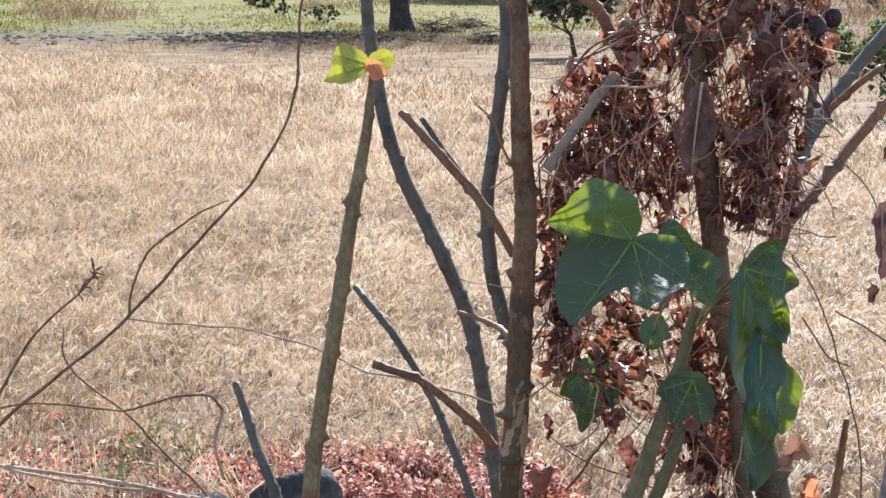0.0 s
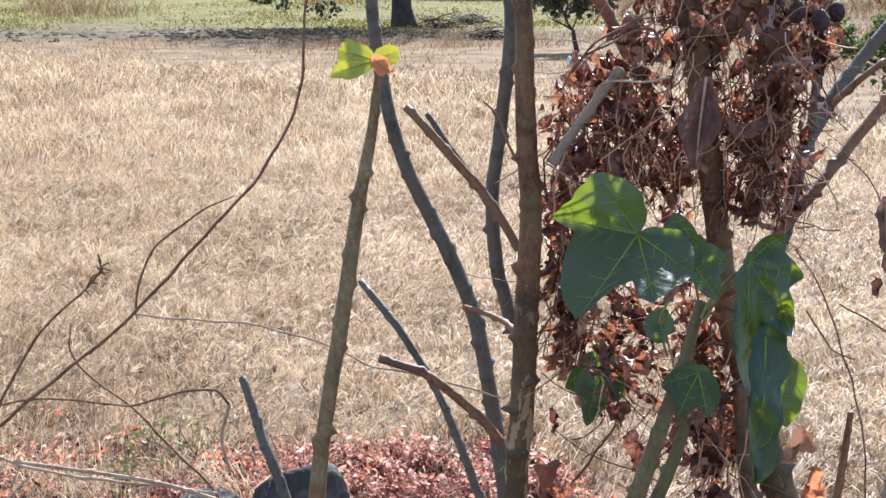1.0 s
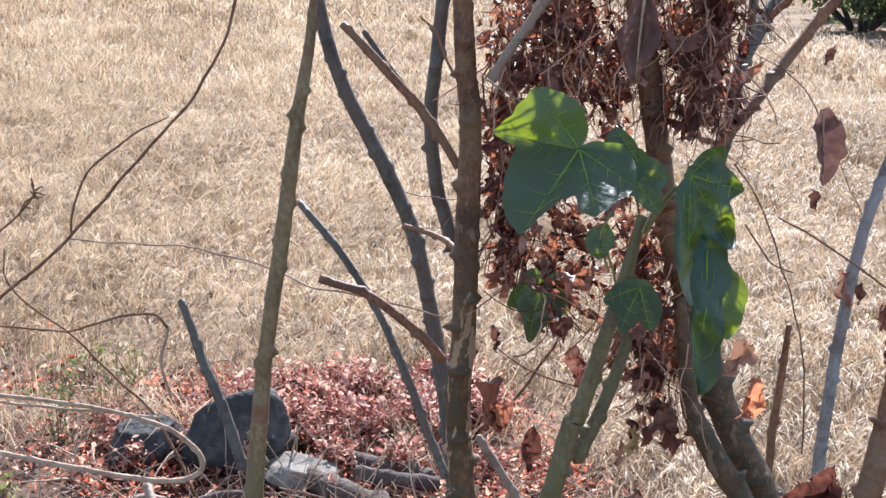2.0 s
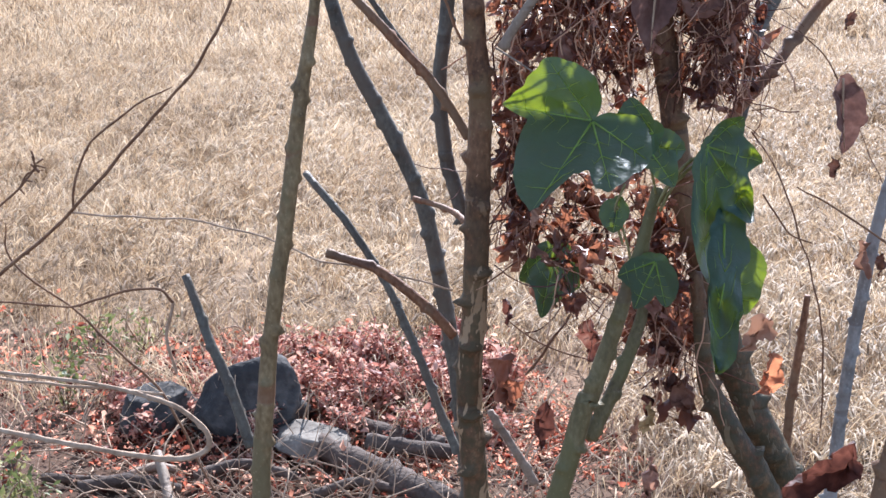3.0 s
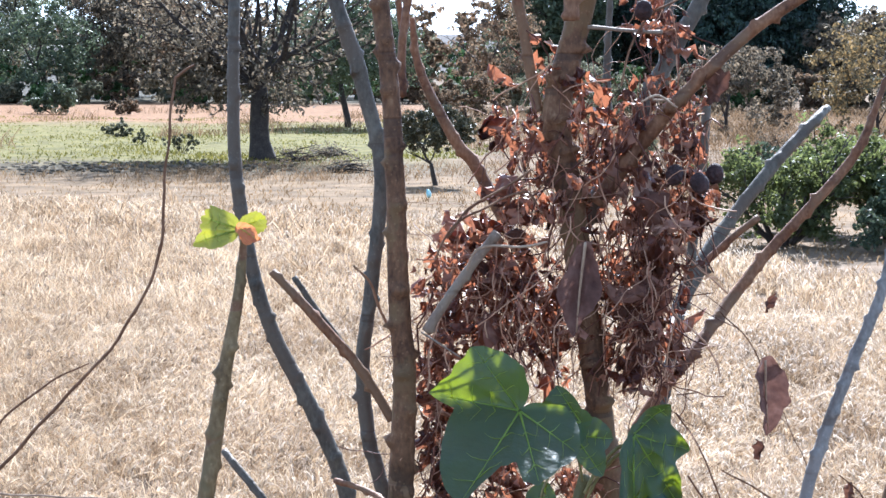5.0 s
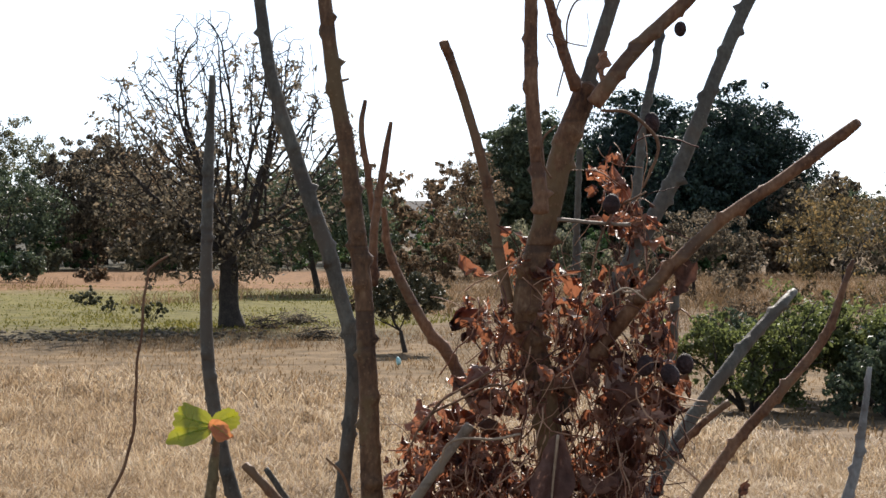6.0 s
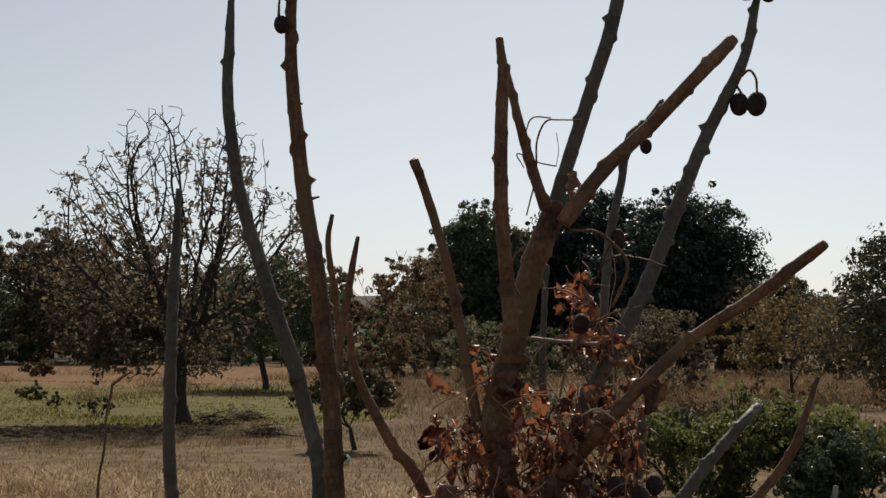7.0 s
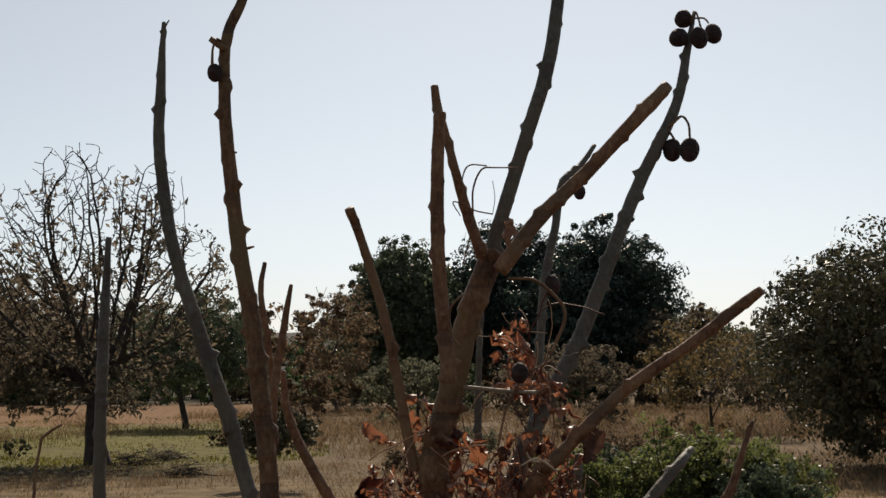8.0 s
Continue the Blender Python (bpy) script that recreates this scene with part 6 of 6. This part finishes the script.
leaf_green = leaf_material("leaf_green", (0.007, 0.04, 0.036), (0.018, 0.07, 0.056), 0.4, 0.47, (0.22, 0.275, 0.006))
leaf_vein = leaf_material("leaf_vein", (0.20, 0.28, 0.12), (0.30, 0.38, 0.18), 0.7, 0.5, (0.75, 0.85, 0.16))
leaf_young = leaf_material("leaf_young", (0.20, 0.22, 0.02), (0.33, 0.33, 0.05), 0.30, 0.4, (0.50, 0.47, 0.02))
leaf_orange = leaf_material("leaf_orange", (0.40, 0.13, 0.05), (0.60, 0.28, 0.14), 0.5, 0.45, (0.85, 0.32, 0.10))
def spread_leaf(at, unit, parent, lobes, lean, side, seed, top=0.3, wave=0.24, shrink=0.16, material=None, name="leaf", label="fresh green lobed leaf", teeth=0.0):
    """A hanging palmate leaf: lobes are (degrees clockwise from up, reach); lean tips its lower half towards the path, top its upper half, side swings it edge-on."""
    rng = random.Random(seed)
    spots = sorted((a % 360, r) for a, r in lobes)
    spots = [(spots[-1][0] - 360, spots[-1][1])] + spots + [(spots[0][0] + 360, spots[0][1])]
    tips = [b for a, b, c in zip(spots, spots[1:], spots[2:]) if b[1] > a[1] and b[1] >= c[1]]

    def reach(a):
        for (a0, r0), (a1, r1) in zip(spots, spots[1:]):
            if a0 <= a <= a1:
                t = (a - a0) / max(1e-6, a1 - a0)
                return r0 + (r1 - r0) * (0.75 * t + 0.25 * t * t * (3 - 2 * t))
        return 0.1

    def place(a, k):
        r = reach(a % 360) * k * (1 + (0.05 * noise.noise(Vector((a * 0.11, seed, 0))) + teeth * abs(math.sin(a * 0.26))) * k)
        u, v = r * math.sin(radians(a)), r * math.cos(radians(a))
        blend = 1 / (1 + math.exp(-v * 9))
        near = -v * (lean * (1 - blend) + top * blend) + side * u
        rib = min(abs((a - c + 180) % 360 - 180) for c, big in tips)
        near += r * (0.15 * min(1, rib / 20) + wave * noise.noise(Vector((u, v, seed)) * 2.0)) + 0.03 * r * math.sin(a * 0.12 + seed)
        drop = 1.0 - shrink * min(1.6, lean) * (1 - blend)
        return Vector((u * (0.6 + 0.4 * drop), -near * drop, v * drop)) * unit

    bm = bmesh.new()
    rings, around = 14, 144
    middle = bm.verts.new((0, 0, 0))
    grid = [[bm.verts.new(place(i * 360 / around, (j + 1) / rings)) for i in range(around)] for j in range(rings)]
    for i in range(around):
        bm.faces.new((middle, grid[0][(i + 1) % around], grid[0][i]))
        for j in range(rings - 1):
            bm.faces.new((grid[j][i], grid[j][(i + 1) % around], grid[j + 1][(i + 1) % around], grid[j + 1][i]))
    ob = part(name, bm, material or leaf_green, parent, label)
    ob.matrix_basis = Matrix.Translation(Vector(at) - parent.location)
    for c, big in tips:
        vb = bmesh.new()
        thick = unit * 0.02 * min(1.0, big)
        tube(vb, np.array([(*(place(c, k) + Vector((0, -0.0004, 0.0003))), thick * (1.15 - k)) for k in (0.02, 0.2, 0.4, 0.6, 0.8, 0.95)]), 5, rng)
        for k in (0.3, 0.52, 0.74):
            for sd in (-1, 1):
                tube(vb, np.array([(*(place(c + sd * f * 30 * (1.15 - k), min(0.97, k + f * 0.16)) + Vector((0, -0.0004, 0.0003))), thick * 0.36 * (1.2 - f)) for f in (0, 0.4, 0.75, 1)]), 4, rng)
        part("vein", vb, leaf_vein, ob, "pale leaf vein")


def plastic_scrap(at, size):
    bm = bmesh.new()
    bmesh.ops.create_icosphere(bm, subdivisions=3, radius=size * 0.55)
    for v in bm.verts:
        v.co *= 1 + 0.5 * noise.noise(v.co * 12)
        v.co.x *= 0.6
    ob = mesh_object("plastic_scrap", bm, mix_material("plastic", [(0.10, 0.40, 0.42), (0.35, 0.62, 0.62), (0.7, 0.8, 0.8)], 12, 0.4, 0.1, 40))
    ob.location = (at[0], at[1], size * 0.7)
    tagged(ob, "crumpled turquoise scrap of plastic in the stubble", "litter")


tangle((0.226, 2.080, 1.590), 0.029, 0.039, 10)
tangle((0.300, 2.080, 1.606), 0.036, 0.039, 12)
tangle((0.262, 2.080, 1.545), 0.032, 0.039, 13)
tangle((0.208, 2.080, 1.532), 0.032, 0.029, 12)
tangle((0.157, 2.080, 1.467), 0.048, 0.036, 26)
tangle((0.118, 2.080, 1.437), 0.026, 0.023, 9)
tangle((0.222, 2.080, 1.441), 0.039, 0.045, 22)
tangle((0.177, 2.080, 1.381), 0.065, 0.039, 29)
tangle((0.118, 2.080, 1.361), 0.026, 0.045, 16)
tangle((0.115, 2.080, 1.288), 0.025, 0.052, 17)
tangle((0.165, 2.080, 1.261), 0.039, 0.045, 16)
tangle((0.243, 2.080, 1.362), 0.032, 0.039, 13)
tangle((0.376, 2.080, 1.533), 0.039, 0.045, 22)
tangle((0.371, 2.080, 1.448), 0.036, 0.045, 20)
tangle((0.341, 2.080, 1.376), 0.032, 0.045, 14)
tangle((0.384, 2.080, 1.349), 0.019, 0.039, 10)
tangle((0.406, 2.080, 1.597), 0.026, 0.039, 13)
tangle((0.303, 2.080, 1.441), 0.026, 0.052, 8)
tangle((0.291, 2.080, 1.539), 0.026, 0.039, 5)
tangle((0.312, 2.080, 1.342), 0.023, 0.052, 6)
tangle((0.431, 2.080, 1.526), 0.014, 0.032, 6)
tangle((0.113, 2.080, 1.223), 0.026, 0.052, 12)
tangle((0.203, 2.080, 1.118), 0.036, 0.039, 13)
tangle((0.309, 2.080, 1.039), 0.029, 0.059, 26)
tangle((0.150, 2.080, 1.250), 0.029, 0.033, 9)
tangle((0.190, 2.080, 1.181), 0.033, 0.033, 10)
tangle((0.270, 2.080, 1.221), 0.026, 0.039, 9)
tangle((0.277, 2.080, 1.145), 0.026, 0.039, 9)
tangle((0.126, 2.080, 1.154), 0.023, 0.029, 14)
tangle((0.170, 2.080, 1.104), 0.029, 0.026, 12)
tangle((0.291, 2.080, 1.089), 0.026, 0.036, 14)
tangle((0.158, 2.080, 1.403), 0.039, 0.033, 10)
tangle((0.268, 2.080, 1.401), 0.039, 0.033, 10)
tangle((0.296, 2.080, 0.959), 0.020, 0.033, 6)
tangle((0.354, 2.080, 1.781), 0.016, 0.039, 9)
tangle((0.386, 2.080, 1.736), 0.023, 0.026, 10)
tangle((0.259, 2.080, 1.678), 0.032, 0.039, 13)
tangle((0.201, 2.080, 1.614), 0.029, 0.026, 10)
tangle((0.399, 2.080, 1.652), 0.029, 0.045, 12)
tangle((0.330, 2.080, 1.627), 0.039, 0.039, 12)
tangle((0.271, 2.080, 1.062), 0.026, 0.046, 16)
tangle((0.310, 2.080, 0.998), 0.025, 0.036, 14)
tangle((0.297, 2.080, 1.146), 0.026, 0.039, 14)
tangle((0.172, 1.940, 1.150), 0.016, 0.030, 12)
for tan_x, tan_z in ((0.352, 1.56), (0.356, 1.51), (0.362, 1.47), (0.352, 1.43), (0.348, 1.39), (0.36, 1.35)):
    tangle((tan_x, 2.04, tan_z), 0.022, 0.03, 10, TAN_SHAPES)
strings((0.350, 2.100, 1.379), 0.039, 0.085, 20)
strings((0.373, 2.100, 1.492), 0.036, 0.072, 16)
strings((0.237, 2.100, 1.392), 0.052, 0.091, 13)
strings((0.145, 2.100, 1.378), 0.046, 0.072, 11)
strings((0.295, 2.100, 1.459), 0.033, 0.098, 15)
strings((0.280, 2.100, 1.550), 0.039, 0.046, 5)
strings((0.333, 2.100, 1.639), 0.046, 0.052, 7)
strings((0.261, 2.100, 1.619), 0.039, 0.039, 4)
strings((0.314, 2.100, 1.010), 0.030, 0.073, 10)
strings((0.123, 2.100, 1.184), 0.026, 0.073, 8)
single_leaf((0.105, 2.250, 1.021), 0.0286, creeper, 20, 10)
single_leaf((0.210, 2.200, 1.005), 0.0418, creeper, -10, 11)
single_leaf((0.090, 2.000, 1.008), 0.0640, creeper, -40, 3, russet_lit)
single_leaf((0.274, 2.050, 0.955), 0.030, creeper, 15, 3, straw_leaf)
single_leaf((0.279, 2.100, 0.941), 0.0298, creeper, 60, 15)
single_leaf((0.260, 2.100, 0.919), 0.0265, creeper, 0, 4)
single_leaf((0.277, 2.100, 0.842), 0.054, creeper, -30, 14)
single_leaf((0.150, 2.200, 0.889), 0.0453, creeper, 15, 13)
single_leaf((0.404, 2.000, 1.074), 0.0376, creeper, 70, 7)
single_leaf((0.411, 2.050, 1.008), 0.0483, creeper, -20, 8, copper_sunlit)
single_leaf((0.515, 2.000, 0.888), 0.076, creeper, 104, 12)
single_leaf((0.311, 2.000, 1.002), 0.0439, creeper, 5, 1)
single_leaf((0.135, 1.950, 1.223), 0.0256, creeper, -40, 9)
single_leaf((0.544, 2.300, 1.397), 0.0217, vineR, 60, 3)
single_leaf((0.532, 2.300, 1.205), 0.0231, vineR, 10, 6)
single_leaf((0.562, 2.250, 1.099), 0.0353, vineR, -20, 5)
single_leaf((0.588, 2.250, 1.088), 0.0247, vineR, 20, 6)
single_leaf((0.636, 2.250, 1.159), 0.0254, vineR, 0, 0)
single_leaf((0.653, 2.250, 1.125), 0.0311, vineR, 15, 1)
single_leaf((0.618, 2.250, 1.058), 0.0325, vineR, -15, 7)
single_leaf((0.619, 2.250, 1.058), 0.0313, vineR, 0, 8)
single_leaf((0.625, 2.250, 1.010), 0.0256, vineR, 40, 9)
single_leaf((0.335, 2.080, 1.921), 0.0270, creeper, 10, 3)
single_leaf((0.434, 2.100, 1.677), 0.0324, creeper, 30, 2)
long_dry_leaf((0.271, 1.980, 1.509), 0.1069, creeper, 6, -4, 0.22, 0.07)
long_dry_leaf((0.532, 2.300, 1.325), 0.1085, vineR, -14, 40, 0.27, 0.09)
fruit((0.612, 2.340, 2.231), 0.0306, shrubB, 80)
fruit((0.600, 2.320, 2.201), 0.0318, shrubB, 70)
fruit((0.622, 2.300, 2.197), 0.0301, shrubB, 10)
fruit((0.658, 2.360, 2.216), 0.0295, shrubB, -20)
fruit((0.583, 2.300, 2.048), 0.0315, shrubB, 8)
fruit((0.598, 2.270, 2.044), 0.0324, shrubB, -5)
fruit((-0.001, 2.070, 2.099), 0.0216, shrubA, 5)
fruit((0.439, 2.400, 1.877), 0.0302, shrubB, 0)
fruit((0.378, 2.060, 1.576), 0.0254, shrubB, 20)
fruit((0.400, 2.020, 1.569), 0.0261, shrubB, 40)
fruit((0.427, 2.080, 1.576), 0.0257, shrubB, 0)
fruit((0.339, 2.050, 1.759), 0.0252, shrubB, 30)
fruit((0.479, 2.400, 2.004), 0.0212, shrubB, 0)
limb("twig", shrubB, twig_brown, "none", [(0.574, 2.3, 2.078, 0.0024), (0.584, 2.298, 2.088, 0.002), (0.589, 2.298, 2.08, 0.0018), (0.584, 2.3, 2.063, 0.0018)])
limb("twig", shrubB, twig_brown, "none", [(0.576, 2.3, 2.08, 0.0024), (0.592, 2.285, 2.09, 0.002), (0.6, 2.275, 2.078, 0.0018), (0.599, 2.27, 2.06, 0.0018)])
pedicel((0.006, 2.070, 2.134), 0.0222, shrubA, -0.008, -0.028)
plastic_scrap((0.055, 23.500, -0.033), 0.1143)
spread_leaf((-0.088, 1.868, 1.532), 0.0576, shrubA, ((0, 0.08), (45, 0.1), (120, 0.1), (190, 0.1), (217, 0.27), (233, 0.52), (252, 0.84), (266, 0.66), (285, 0.68), (306, 0.62), (322, 0.34)), 0.5, 0.2, 11, 0.3, 0.2, 0.0,
            leaf_young, "young_leaf", "young yellow-green leaf with toothed edge", 0.1)
spread_leaf((-0.087, 1.874, 1.534), 0.0576, shrubA, ((20, 0.2), (48, 0.36), (72, 0.42), (95, 0.4), (130, 0.2), (200, 0.08), (280, 0.08), (340, 0.1)), 0.3, -0.2, 12, 0.3, 0.2, 0.0,
            leaf_young, "young_leaf", "small young yellow leaf", 0.1)
spread_leaf((-0.088, 1.862, 1.534), 0.0576, shrubA, ((30, 0.1), (66, 0.16), (98, 0.3), (122, 0.4), (146, 0.2), (190, 0.1), (300, 0.06)), 0.4, 0.2, 13, 0.3, 0.3, 0.0,
            leaf_orange, "young_leaf", "small young orange leaf", 0.06)
spread_leaf((-0.085, 1.866, 1.524), 0.0576, shrubA, ((60, 0.1), (92, 0.34), (115, 0.2), (200, 0.06), (300, 0.06)), 0.9, 0.5, 14, 0.3, 0.3, 0.0,
            leaf_orange, "young_leaf", "tiny dark unfolding leaf")
spread_leaf((0.191, 1.800, 1.360), 0.0548, shrubB, ((-36, 1.42), (-21, 1.16), (2, 0.83), (14, 0.55), (45, 0.1), (74, 0.5), (83, 0.85), (104, 1.11), (123, 1.23), (145, 1.1), (166, 1.14), (180, 1.1), (188, 0.78), (206, 0.95),
            (214, 1.29), (219, 1.92), (234, 1.82), (259, 1.45), (272, 1.18), (280, 1.65), (299, 1.4)), 1.5, 0.05, 1, 0.12, 0.12, 0.1)
spread_leaf((0.256, 1.850, 1.337), 0.0602, shrubB, ((-80, 0.95), (-60, 0.7), (-35, 0.72), (0, 0.25), (60, 0.2), (130, 0.1), (-120, 0.6)), 0.3, 0.2, 2)
spread_leaf((0.250, 1.860, 1.323), 0.0598, shrubB, ((62, 0.5), (100, 0.72), (118, 0.6), (146, 0.9), (175, 0.4), (-90, 0.1), (0, 0.15)), 0.3, -0.3, 3)
spread_leaf((0.318, 1.920, 1.310), 0.0594, shrubB, ((15, 0.2), (55, 0.85), (78, 0.7), (108, 1.1), (124, 0.9), (148, 1.6), (166, 1.15), (181, 2.3), (205, 0.6), (-110, 0.12), (-40, 0.1)), 0.25, -0.2, 4, 0.3, 0.6)
spread_leaf((0.337, 1.900, 1.233), 0.0587, shrubB, ((5, 0.3), (60, 0.35), (120, 0.45), (150, 0.8), (168, 0.95), (189, 2.75), (206, 0.95), (235, 0.4), (-70, 0.2)), 1.4, -0.4, 5, 0.3, 0.55)
spread_leaf((0.357, 1.960, 1.188), 0.0609, shrubB, ((0, 0.3), (70, 0.3), (140, 0.75), (172, 1.25), (200, 0.7), (-90, 0.2)), 0.2, 0.3, 6)
spread_leaf((0.163, 2.060, 1.166), 0.0600, shrubB, ((0, 0.2), (70, 0.2), (120, 0.35), (150, 0.85), (170, 0.9), (193, 1.45), (207, 1.0), (228, 1.05), (250, 0.5), (-70, 0.2)), 0.3, 0.4, 7, 0.3, 0.6)
spread_leaf((0.269, 1.950, 1.175), 0.0605, shrubB, ((0, 0.15), (90, 0.25), (140, 0.6), (170, 0.8), (185, 0.6), (210, 0.95), (228, 0.7), (250, 0.8), (-70, 0.3)), 1.3, 0.2, 8)
spread_leaf((0.231, 2.000, 1.233), 0.0623, shrubB, ((0, 0.1), (90, 0.1), (160, 0.35), (190, 0.62), (225, 0.5), (-70, 0.1)), 0.3, 0.5, 9)
winding = part("strand_tangle", strands, strand_red, creeper, "thin winding dry strands")
winding.location = -creeper.location
tagged(winding, kind="stuff")

scrap_verts, scrap_faces, scrap_total = [], [], 0
for scrap_v, scrap_f in scraps:
    scrap_verts.append(scrap_v)
    scrap_faces.append(scrap_f + scrap_total)
    scrap_total += len(scrap_v)
rest = new("leaf_mass", raw_mesh("leaf_mass", np.concatenate(scrap_verts), np.concatenate(scrap_faces), dry_leaf, True))
rest.parent = creeper
rest.location = -creeper.location
tagged(rest, "dense mass of crumpled dry leaf scraps", kind="stuff")
